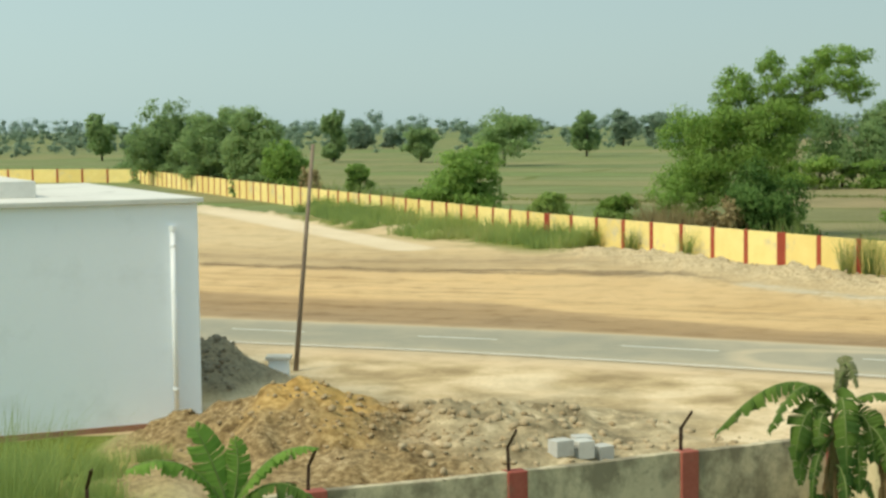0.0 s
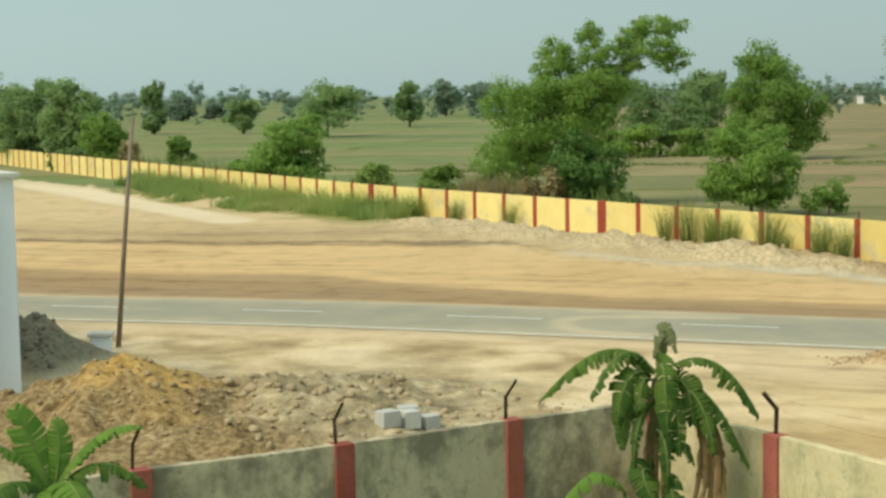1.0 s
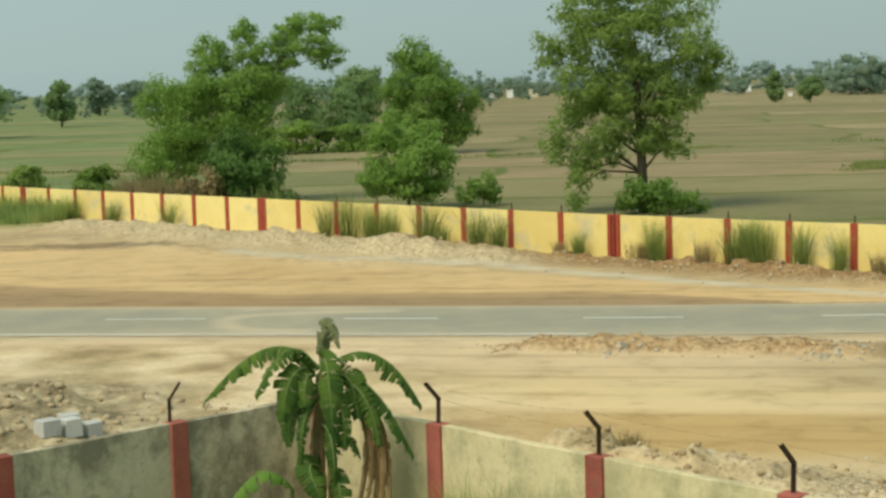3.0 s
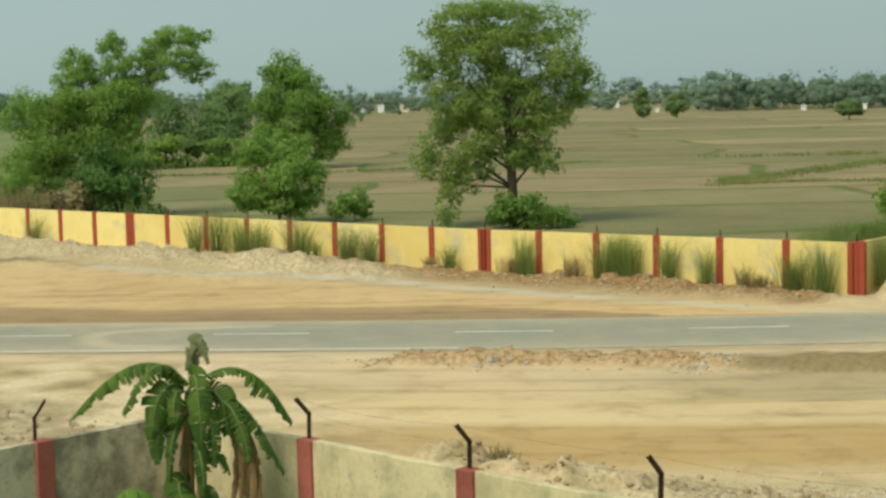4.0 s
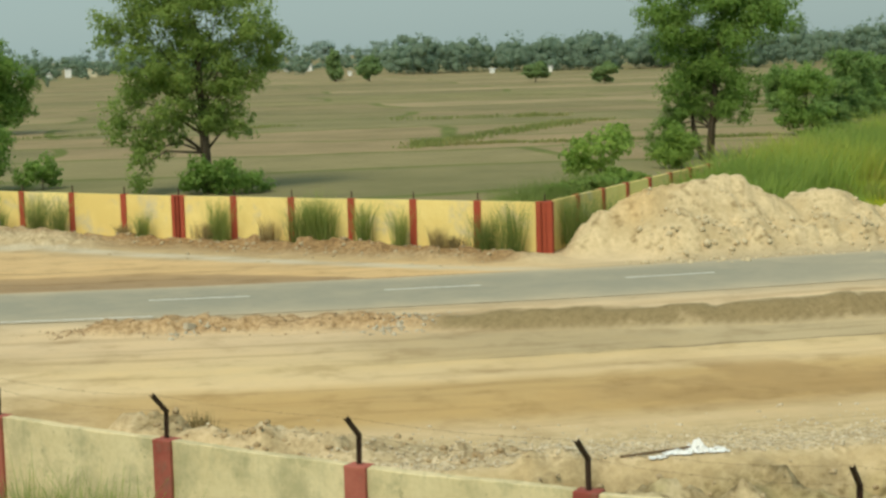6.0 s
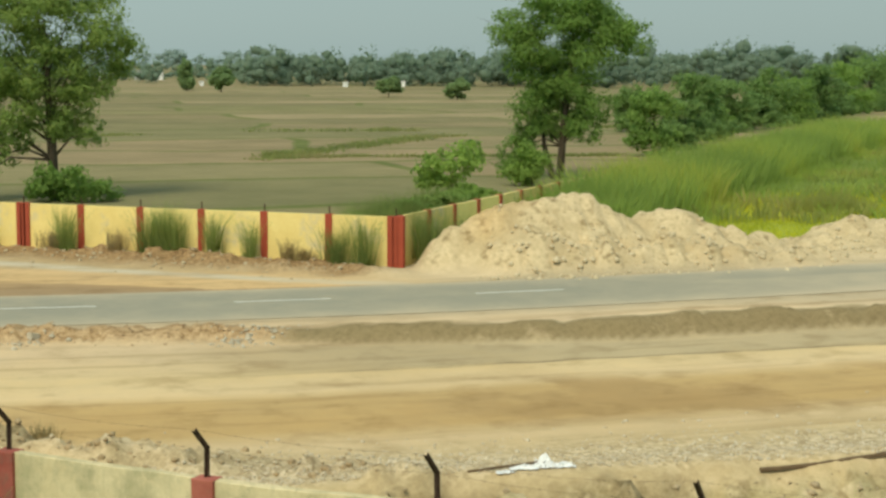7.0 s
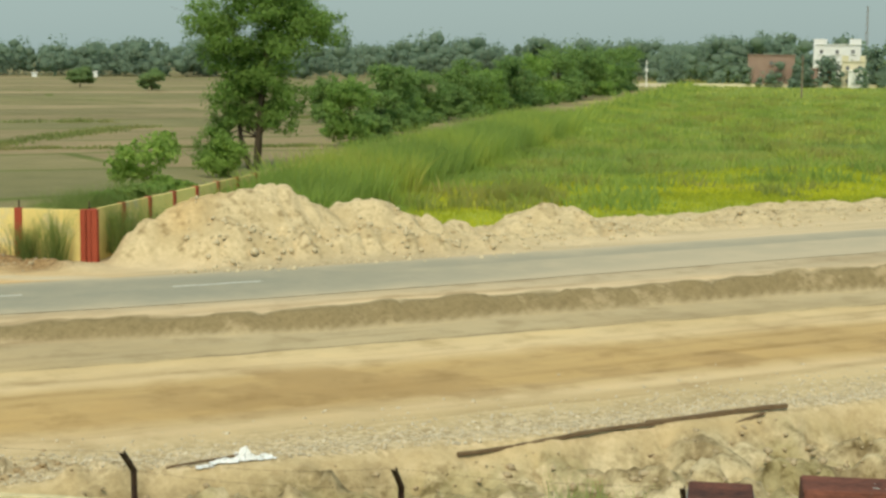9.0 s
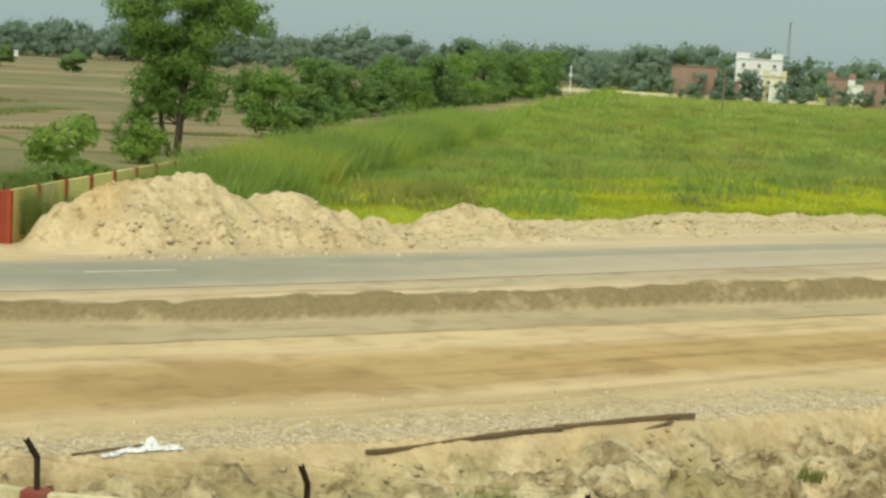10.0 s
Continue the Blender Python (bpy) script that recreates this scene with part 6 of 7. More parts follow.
G1, G2, G3 = m_banana, m_banana_young, m_banana_dead
FRONT = (0.0, 1.0, 0.25)
banana(5.42, 22.75, "torn green banana plant with dead brown leaves in the wall corner",
       [([(-0.10, 0, -0.1), (-0.12, 0, 1.2), (-0.05, 0, 2.4), (0.0, 0, 3.2)], 0.13, 0.07, m_stem),
        ([(0.14, 0.15, -0.1), (0.12, 0.15, 1.2), (0.10, 0.1, 2.6)], 0.09, 0.06, m_stem),
        ([(-0.45, 0.25, -0.1), (-0.46, 0.25, 1.6)], 0.05, 0.03, m_stem_green)],
       [([(-0.02, 0, 3.3), (-0.75, 0.1, 3.62), (-1.66, 0.25, 2.90)], 0.20, G1, 0.95, None),
        ([(-0.05, 0.1, 3.3), (-0.45, 0.3, 3.62), (-0.92, 0.55, 3.02)], 0.18, G1, 0.95, None),
        ([(0.20, 0, 3.38), (0.85, 0.0, 3.42), (1.42, 0.1, 2.70)], 0.25, G1, 0.75, None),
        ([(0.25, 0, 3.15), (0.75, 0.15, 2.95), (1.28, 0.3, 2.02)], 0.19, G1, 0.95, None),
        ([(0.05, 0.1, 3.42), (0.10, 0.5, 3.30), (0.14, 0.62, 2.50)], 0.19, G1, 0.5, FRONT),
        ([(-0.10, 0.1, 3.3), (-0.40, 0.4, 3.25), (-0.55, 0.5, 2.65)], 0.22, G1, 0.5, FRONT),
        ([(-0.08, 0.1, 3.2), (-0.20, 0.35, 3.2), (-0.24, 0.45, 2.82)], 0.17, G1, 0.4, FRONT),
        ([(0.20, 0.05, 3.2), (0.42, 0.2, 3.1), (0.50, 0.3, 2.6)], 0.20, G1, 0.5, FRONT),
        ([(0.05, 0, 3.30), (0.10, 0.05, 3.90), (0.27, 0.15, 3.60)], 0.12, m_banana_shoot, 0.7, FRONT),
        ([(0.05, 0, 3.35), (0.08, 0.1, 3.78), (-0.03, 0.15, 3.52)], 0.08, m_banana_shoot, 0.6, FRONT),
        ([(-0.12, 0.1, 2.75), (-0.42, 0.3, 2.7), (-0.48, 0.35, 2.25)], 0.13, G1, 0.4, FRONT),
        ([(0.05, 0.1, 3.1), (0.25, 0.45, 2.95), (0.30, 0.5, 2.2)], 0.15, G1, 0.8, FRONT),
        ([(-0.05, 0.1, 2.9), (-0.26, 0.4, 2.6), (-0.32, 0.45, 1.95)], 0.09, G1, 0.9, FRONT),
        ([(0.30, 0.1, 3.1), (0.60, 0.3, 2.9), (0.80, 0.4, 2.2)], 0.15, G1, 0.9, FRONT),
        ([(0.0, 0.15, 2.5), (0.12, 0.45, 2.3), (0.14, 0.5, 1.65)], 0.13, G1, 0.8, FRONT),
        ([(-0.45, 0.25, 1.6), (-0.85, 0.45, 1.92), (-1.32, 0.6, 1.55)], 0.20, G2, 0.5, None),
        ([(-0.05, 0.2, 1.9), (-0.2, 0.5, 1.95), (-0.05, 0.65, 1.55)], 0.20, G1, 0.5, FRONT),
        ([(0.12, 0.2, 2.2), (0.38, 0.35, 2.32), (0.52, 0.4, 2.05)], 0.14, G1, 0.4, None),
        ([(0.12, 0.2, 1.8), (0.20, 0.5, 1.7), (0.24, 0.55, 1.2)], 0.15, G1, 0.5, FRONT),
        ([(-0.10, 0.12, 2.6), (-0.16, 0.2, 1.9), (-0.12, 0.2, 1.2)], 0.05, G3, 0.9, FRONT),
        ([(-0.02, 0.12, 2.4), (-0.02, 0.2, 1.6), (-0.05, 0.2, 0.8)], 0.05, G3, 0.9, FRONT)]
       + [([(0.52 + 0.035 * k, 0.05, 2.62 - 0.03 * (k % 3)), (0.60 + 0.04 * k, 0.15 + 0.04 * (k % 4), 1.9), (0.30 + 0.075 * k, 0.2 + 0.06 * (k % 3), 0.7 + 0.12 * (k % 4))], 0.05, G3, 0.8, FRONT) for k in (0, 2, 4, 6, 8)], 301)
banana(-2.55, 18.8, "young bright green banana plant below the wall",
       [([(0.0, 0, -0.1), (0, 0, 1.5), (0.02, 0, 2.9)], 0.12, 0.06, m_stem_green)],
       [([(0.0, 0, 2.9), (-0.18, 0.05, 3.45), (-0.36, 0.1, 3.86)], 0.20, G2, 0.15, FRONT),
        ([(0.05, 0, 2.9), (0.12, 0.05, 3.4), (0.08, 0.05, 3.70)], 0.13, G2, 0.15, FRONT),
        ([(0.05, 0, 2.9), (0.52, 0.1, 3.48), (1.02, 0.25, 3.60)], 0.17, G2, 0.3, None),
        ([(0.05, 0, 2.85), (0.55, 0.2, 3.2), (1.05, 0.4, 2.95)], 0.20, G1, 0.4, None),
        ([(-0.05, 0, 2.9), (-0.52, 0.15, 3.45), (-1.12, 0.35, 3.45)], 0.20, G2, 0.3, None),
        ([(0.0, 0.1, 2.85), (-0.45, 0.5, 3.1), (-0.85, 0.9, 2.7)], 0.22, G1, 0.4, None),
        ([(0.02, 0.1, 2.85), (0.22, 0.5, 3.05), (0.42, 0.9, 2.6)], 0.22, G2, 0.4, None),
        ([(0.0, 0.1, 2.8), (0.0, 0.6, 2.95), (-0.1, 1.0, 2.4)], 0.22, G2, 0.3, None),
        ([(0.05, 0.1, 2.8), (0.45, 0.4, 2.8), (0.85, 0.7, 2.3)], 0.20, G1, 0.4, None)], 302)

# ---------------------------------------------------------------- blocks, planks, litter, stones
m_block = surface("cement_block", (0.46, 0.46, 0.43), (0.60, 0.60, 0.56), 3, 40, 0.92, relief=0.4, dist=0.01, stain=(0.36, 0.34, 0.30), stain_scale=3, own=0.25)


def cement_block(x, y, w, d, h, turn, z=None):
    z = gz(x, y) - 0.05 if z is None else z
    ob = link("cement_block", boxmesh(-w / 2, w / 2, -d / 2, d / 2, 0, h, bevel=0.012), m_block)
    ob.matrix_basis = pose(x, y, z, 0, 0, turn)
    return tagged(ob, "pale grey cement block lying on the sand", "block", "cement blocks")


for x, y, w, h, t in ((2.40, 34.35, 0.42, 0.34, 28), (2.88, 34.6, 0.38, 0.38, 24), (3.32, 34.85, 0.36, 0.34, 30), (2.9, 35.15, 0.38, 0.32, 12)):
    cement_block(x, y, w, 0.38, h, t)

m_timber = surface("old_brown_timber", (0.10, 0.065, 0.035), (0.22, 0.15, 0.085), 2, 30, 0.9, relief=0.4, dist=0.01)


def beam(a, c, r, label):
    a, c = Vector(a), Vector(c)
    a.z, c.z = gz(a.x, a.y) + r, gz(c.x, c.y) + r
    L = (c - a).length
    bm = boxmesh(-L / 2, L / 2, -r, r, -r, r, bevel=r * 0.35)
    bmesh.ops.subdivide_edges(bm, edges=[e for e in bm.edges if abs(e.verts[0].co.x - e.verts[1].co.x) > 1], cuts=10, use_grid_fill=True)
    for v in bm.verts:
        v.co.z += 0.03 * math.sin(v.co.x * 1.3) + 0.008 * random.uniform(-1, 1)
        v.co.y += 0.05 * math.sin(v.co.x * 0.8 + 1)
    ob = link("timber", bm, m_timber)
    ob.matrix_basis = Matrix.Translation((a + c) / 2 + Vector((0, 0, 0.03))) @ (c - a).to_track_quat("X", "Z").to_matrix().to_4x4()
    return tagged(ob, label, "timber", "old timbers")


beam((22.6, 19.55, 0), (26.7, 17.95, 0), 0.035, "long weathered brown timber lying at the gravel's edge")
beam((26.6, 18.1, 0), (29.7, 16.72, 0), 0.045, "long weathered brown timber lying at the gravel's edge")
beam((26.2, 17.75, 0), (28.9, 16.75, 0), 0.03, "thin brown pole lying beside a timber")
beam((33.4, 14.1, 0), (36.6, 13.1, 0), 0.035, "long weathered brown timber lying at the gravel's edge")
beam((18.0, 22.25, 0), (19.3, 21.75, 0), 0.018, "thin brown stick lying in the dirt")

m_sheet = surface("white_plastic_sheet", (0.74, 0.75, 0.74), (0.84, 0.85, 0.84), 4, 30, 0.5, relief=0.3)


def crumpled(x, y, w, d, h, seed):
    rng = np.random.default_rng(seed)
    n = 14
    bm = bmesh.new()
    g = [[None] * n for _ in range(n)]
    for i in range(n):
        for j in range(n):
            u, v = i / (n - 1) - 0.5, j / (n - 1) - 0.5
            edge = max(0.0, 1 - 2.2 * max(abs(u), abs(v))) + 0.08
            z = h * edge * rng.random() + 0.01
            g[i][j] = bm.verts.new((w * u + rng.normal() * 0.02, d * v + rng.normal() * 0.02, z))
    for i in range(n - 1):
        for j in range(n - 1):
            bm.faces.new((g[i][j], g[i + 1][j], g[i + 1][j + 1], g[i][j + 1]))
    ob = link("plastic_sheet", bm, m_sheet)
    ob.modifiers.new("thickness", "SOLIDIFY").thickness = 0.004
    ob.matrix_basis = pose(x, y, gz(x, y), 0, 0, -25)
    return tagged(ob, "crumpled white plastic sheet lying on the dirt", "plastic sheet", "plastic litter")


crumpled(19.35, 21.75, 0.45, 0.4, 0.24, 3)
crumpled(18.95, 21.85, 0.5, 0.3, 0.09, 4)
crumpled(19.65, 21.55, 0.36, 0.3, 0.10, 5)
crumpled(18.55, 21.9, 0.3, 0.18, 0.05, 6)

m_clod = surface("earth_clod", (0.30, 0.23, 0.135), (0.52, 0.42, 0.27), 2, 14, 0.95, relief=0.5, dist=0.02)
m_sand_lump = surface("sand_lump", (0.42, 0.34, 0.205), (0.66, 0.56, 0.375), 2, 14, 0.95, relief=0.4, dist=0.02)
m_stone = surface("pale_gravel", (0.30, 0.24, 0.155), (0.74, 0.65, 0.48), 5, 14, 0.9, relief=0.3)
m_grey_clod = surface("grey_soil_clod", (0.15, 0.125, 0.088), (0.36, 0.31, 0.22), 2, 14, 0.95, relief=0.5, dist=0.02)
m_clod_dark = surface("dark_soil_clod", (0.25, 0.18, 0.095), (0.47, 0.36, 0.21), 2, 14, 0.95, relief=0.5, dist=0.02)


def scatter(name, seed, spots, sizes, mat, label, category):
    """Lumps of many sizes, half sunk, joined into one mesh."""
    rng = np.random.default_rng(seed)
    ico = np.array([(0, 0, 1), (0.894, 0, 0.447), (0.276, 0.851, 0.447), (-0.724, 0.526, 0.447), (-0.724, -0.526, 0.447), (0.276, -0.851, 0.447),
                    (0.724, 0.526, -0.447), (-0.276, 0.851, -0.447), (-0.894, 0, -0.447), (-0.276, -0.851, -0.447), (0.724, -0.526, -0.447), (0, 0, -1)])
    tri = []
    for i in range(5):
        a, c, d, e = 1 + i, 1 + (i + 1) % 5, 6 + i, 6 + (i + 4) % 5
        tri += [(0, a, c), (a, d, c), (a, e, d), (11, d, e)]
    spots = np.asarray(spots)
    n = len(spots)
    s = sizes[0] * (sizes[1] / sizes[0]) ** (rng.random(n) ** 2.2)
    V = ico[None] * (0.7 + 0.6 * rng.random((n, 12, 1))) * s[:, None, None] * np.stack([np.ones(n), 0.75 + 0.4 * rng.random(n), 0.55 + 0.35 * rng.random(n)], 1)[:, None, :]
    a = rng.random(n) * 6.283
    c, d = np.cos(a)[:, None], np.sin(a)[:, None]
    V = np.stack([V[..., 0] * c - V[..., 1] * d, V[..., 0] * d + V[..., 1] * c, V[..., 2]], -1)
    z = height(spots[:, 0], spots[:, 1])[0]
    V = V + np.stack([spots[:, 0], spots[:, 1], z + s * 0.15], 1)[:, None, :]
    F = (np.array(tri)[None] + (np.arange(n) * 12)[:, None, None]).reshape(-1, 3)
    return tagged(from_arrays(name, V.reshape(-1, 3), F, mat), label, category, kind="stuff")


m_rubble = surface("reddish_rubble", (0.22, 0.145, 0.08), (0.48, 0.35, 0.21), 3, 14, 0.95, relief=0.5, dist=0.02)
rg = np.random.default_rng(77)
CLOD_X, CLOD_Y = (12.0, 14.0, 17.0), (29.6, 27.2, 23.2)
sp = np.stack([rg.uniform(-9.5, -5.7, 420), rg.uniform(44, 48, 420)], 1)
scatter("grey_soil_clods", 8, sp, (0.03, 0.16), m_grey_clod, "dark grey clods of earth heaped behind the house", "clods")
ln = rg.random(240)
dn = rg.normal(size=240) * 0.5
scatter("wall_side_clods", 9, np.stack([np.interp(ln, [0, 0.4, 1], CLOD_X) + dn * 0.6, np.interp(ln, [0, 0.4, 1], CLOD_Y) + dn], 1), (0.02, 0.10), m_clod_dark, "large dry clods of earth behind the compound wall", "clods")
sp = rg.normal(size=(1100, 2)) * (2.4, 1.8) + (-1.6, 36.3)
scatter("soil_clods", 1, sp[(sp[:, 1] > 33.2) & (sp[:, 0] > -6)], (0.015, 0.10), m_clod_dark, "brown clods and broken stones on the soil mound", "clods")
sp = np.stack([rg.uniform(-1, 9, 900), rg.uniform(32, 42, 900)], 1)
scatter("yard_clods", 2, sp[(sp[:, 0] * 0.6 + sp[:, 1]) < 42], (0.02, 0.16), m_clod, "pale clods and stones trampled into the sand", "clods")
t = rg.random(1300) ** 1.4 * 46
px, py = np.interp(t, RIDGE_S, [p[0] for p in RIDGE]), np.interp(t, RIDGE_S, [p[1] for p in RIDGE])
scatter("sand_lumps", 3, np.stack([px + rg.normal(size=1300) * 0.9, py - 2.6 - rg.normal(size=1300) * 0.9], 1), (0.03, 0.16), m_sand_lump, "lumps of dry sand on the long ridge", "clods")
s = rg.uniform(0.5, 58, 1500)
px, py = CORNER.x + WAY_A.x * s, CORNER.y + WAY_A.y * s
off = np.abs(rg.normal(size=1500)) * 1.6 + 0.6
scatter("wall_foot_clods", 4, np.stack([px - 0.88 * off, py - 0.47 * off], 1), (0.02, 0.12), m_clod, "clods of earth along the foot of the wall", "clods")
gx = rg.uniform(9, 36, 6500)
gy = np.interp(gx, EDGE_X, EDGE_Y) + 0.2 + np.abs(rg.normal(size=6500)) * 1.4
scatter("gravel", 5, np.stack([gx, gy], 1), (0.014, 0.055), m_stone, "pale crushed stone strewn along the track", "gravel")
gx = rg.uniform(9, 34, 1800)
gy = np.interp(gx, EDGE_X, EDGE_Y) - rg.uniform(0.2, 8.0, 1800)
ok = ((gx - N_CORNER.x) * 0.903 + (gy - N_CORNER.y) * 0.43) > 0.4
scatter("bank_clods", 6, np.stack([gx, gy], 1)[ok], (0.02, 0.12), m_clod, "clods of pale earth on the broken bank", "clods")
k = rg.integers(0, 2, 320)
u = rg.random(320)
bx, by = np.array([p[0] for p in BERM]), np.array([p[1] for p in BERM])
scatter("bank_rubble", 7, np.stack([bx[k] + (bx[k + 1] - bx[k]) * u + rg.normal(size=320) * 0.45, by[k] + (by[k + 1] - by[k]) * u + rg.normal(size=320) * 0.45], 1), (0.015, 0.06), m_rubble, "broken rubble on the roadside bank", "rubble")


m_debris = surface("concrete_debris", (0.32, 0.28, 0.205), (0.58, 0.52, 0.40), 4, 20, 0.95, relief=0.4)
sp = np.concatenate([rg.normal(size=(170, 2)) * (0.6, 0.4) + (22.5, 36.9), rg.normal(size=(50, 2)) * (0.5, 0.35) + (17.9, 40.2)])
scatter("concrete_debris", 10, sp, (0.02, 0.10), m_debris, "pale broken concrete tipped on the roadside bank", "rubble")


def concrete_chunk(x, y, w, seed):
    rng = np.random.default_rng(seed)
    bm = bmesh.new()
    box(bm, -w, w, -w * 0.7, w * 0.7, -w * 0.6, w * 0.6, bevel=w * 0.22)
    bmesh.ops.subdivide_edges(bm, edges=bm.edges[:], cuts=1, use_grid_fill=True)
    for v in bm.verts:
        v.co *= rng.uniform(0.86, 1.1)
    ob = link("concrete_chunk", bm, m_debris)
    ob.matrix_basis = pose(x, y, gz(x, y) + w * 0.1, 0, 15, rng.uniform(0, 90))
    return tagged(ob, "broken lump of grey concrete on the bank", "concrete lump", "concrete lumps")


for k, (x, y, w) in enumerate(((17.9, 40.2, 0.15), (22.5, 36.9, 0.13), (23.0, 36.6, 0.11))):
    concrete_chunk(x, y, w, 400 + k)

for k, (x, y, hi, half, mat) in enumerate(((13.2, 29.3, 0.4, 0.25, m_dry_grass), (28.6, 13.6, 0.28, 0.4, m_balk))):
    grass_clump(x, y, hi, half, 420 + k, mat, "low scruffy weeds growing on the broken bank", "bank weeds")
for k, (x, y, hi) in enumerate(((22.1, 16.6, 0.5), (21.8, 16.1, 0.6), (21.7, 15.6, 0.65), (21.4, 15.0, 0.6), (21.0, 15.9, 0.45), (21.4, 14.5, 0.6), (22.3, 15.9, 0.45))):
    rng = np.random.default_rng(430 + k)
    V, F = blades(rng, [(rng.normal() * 0.3, rng.normal() * 0.3, 0) for _ in range(9)], hi, 0.006, 6, 0.15, 0.5)
    ob = from_arrays("grass_clump", V, F, m_verge)
    ob.matrix_basis = pose(x, y, gz(x, y) - 0.04)
    tagged(ob, "thin sparse pale green grass on the broken bank", "grass", "bank grass")
# weeds that show inside the compound, along the sunlit wall
for k, (x, y, hi, half) in enumerate(((7.2, 20.9, 1.9, 0.6), (7.7, 19.6, 2.0, 0.7), (7.0, 21.3, 1.6, 0.5), (5.0, 21.9, 1.3, 0.5), (4.2, 22.3, 1.2, 0.5), (6.2, 22.6, 1.3, 0.5))):
    grass_clump(x, y, hi, half, 440 + k, m_verge, "tall soft green grass inside the compound wall", "compound grass")
for k, (x, y, hi) in enumerate(((7.45, 20.6, 1.75), (7.75, 20.2, 1.65))):
    grass_clump(x, y, hi, 0.35, 450 + k, m_soft, "dense bright green weeds inside the compound wall", "compound grass")
# long grass beside the white building
for k, (x, y, hi, half) in enumerate(((-7.2, 26.5, 2.6, 0.7), (-6.9, 27.5, 2.2, 0.8), (-8.2, 31.5, 0.9, 1.0), (-7.3, 33.6, 0.6, 1.0), (-8.6, 34.8, 0.5, 1.0), (-6.6, 31.0, 0.7, 1.0), (-5.6, 29.3, 0.6, 0.8), (-9.3, 33.3, 0.7, 1.0), (-6.2, 34.6, 0.4, 0.8))):
    grass_clump(x, y, hi, half, 460 + k, m_verge, "long green grass beside the white building", "yard grass")


# ---------------------------------------------------------------- village on the skyline
# brick greyed and paled: distance haze put into its colour
m_brick_far = surface("haze_greyed_raw_brick", (0.27, 0.18, 0.14), (0.35, 0.24, 0.19), 0.6, 5, 0.9, relief=0)
m_white_far = surface("whitewash", (0.70, 0.70, 0.68), (0.80, 0.80, 0.78), 0.4, 5, 0.9, relief=0)
m_cream = surface("cream_wash", (0.56, 0.51, 0.36), (0.68, 0.62, 0.45), 0.4, 5, 0.9, relief=0)
m_orange = surface("orange_wash", (0.62, 0.20, 0.09), (0.72, 0.27, 0.12), 0.4, 5, 0.9, relief=0)
m_dark = surface("dark_opening", (0.12, 0.12, 0.12), (0.2, 0.2, 0.2), 1, 5, 0.3, relief=0)


def village_house(x, y, w, d, h, storeys, mat, label, windows=3, parapet=True):
    h0 = tagged(empty("house", pose(x, y, 0, 0, 0, -math.degrees(math.atan2(x, y)))), label, "house", "village houses")
    part("wall", boxmesh(-w / 2, w / 2, -d / 2, d / 2, -0.5, h, bevel=0.05), mat, h0)
    part("roof", boxmesh(-w / 2 - 0.25, w / 2 + 0.25, -d / 2 - 0.25, d / 2 + 0.25, h, h + 0.22, bevel=0.03), mat, h0)
    if parapet:
        for a, c in ((-w / 2, -w / 2 + w * 0.28), (w / 2 - w * 0.24, w / 2)):
            part("parapet", boxmesh(a, c, -d / 2, d / 2, h + 0.22, h + 1.5, bevel=0.04), mat, h0)
    for s in range(storeys):
        for k in range(windows):
            cx, cz = (k + 0.5) / windows * w - w / 2, (s + 0.5) * h / storeys + 0.1
            win = part("window", boxmesh(cx - 0.4, cx + 0.4, -d / 2 - 0.04, -d / 2 + 0.05, cz - 0.5, cz + 0.45), m_dark, h0)
            part("sill", boxmesh(cx - 0.7, cx + 0.7, -d / 2 - 0.25, -d / 2, cz - 0.75, cz - 0.62), mat, win)
    return h0


village_house(379, 203, 11.5, 8, 10.3, 3, m_white_far, "white three-storey village house with a stepped roofline", 3)
village_house(353.8, 207, 11, 7, 7.6, 2, m_brick_far, "blank raw brick building at the field's edge", 1, False)
village_house(358.0, 200.5, 6.5, 6, 4.4, 1, m_brick_far, "low raw brick shed with a dark opening", 1, False)
village_house(364, 190.5, 5.5, 6, 6.2, 2, m_cream, "cream-washed two-storey village house", 2)
village_house(362.6, 188.5, 4.6, 5, 4.0, 1, m_white_far, "small white village hut", 1, False)
village_house(363.5, 197, 2.6, 4, 5.0, 1, m_orange, "small orange-washed village hut", 1, False)
village_house(388, 184.5, 7, 7, 6.6, 2, m_brick_far, "tall raw brick village house", 2)
village_house(389.5, 180, 6, 6, 5.0, 1, m_white_far, "small white village house with a dark doorway", 2)
village_house(373.5, 169, 4.8, 5, 6.3, 2, m_brick_far, "narrow raw brick tower house", 1, False)
village_house(398, 175, 2.8, 5, 7.2, 2, m_white_far, "pale slender village house", 2)
for k, (az, d, w, hi, mat) in enumerate(((18.5, 672, 3.2, 3.2, m_white_far), (19.1, 688, 2.6, 3.6, m_cream), (19.6, 668, 4.2, 3.0, m_white_far), (20.3, 690, 2.6, 3.4, m_white_far), (21.1, 684, 3.6, 3.2, m_cream), (26.3, 688, 3.6, 3.2, m_white_far), (26.9, 676, 2.6, 2.6, m_cream), (27.7, 690, 3.6, 3.4, m_white_far), (28.4, 684, 2.6, 2.8, m_white_far), (29.8, 520, 1.3, 1.1, m_white_far), (34.7, 495, 1.5, 1.2, m_white_far), (36.7, 495, 1.2, 1.5, m_white_far))):
    village_house(d * math.sin(radians(az)), d * math.cos(radians(az)), w, min(8, w * 1.4), hi, 1, mat, "small pale house on the skyline", 0, False)

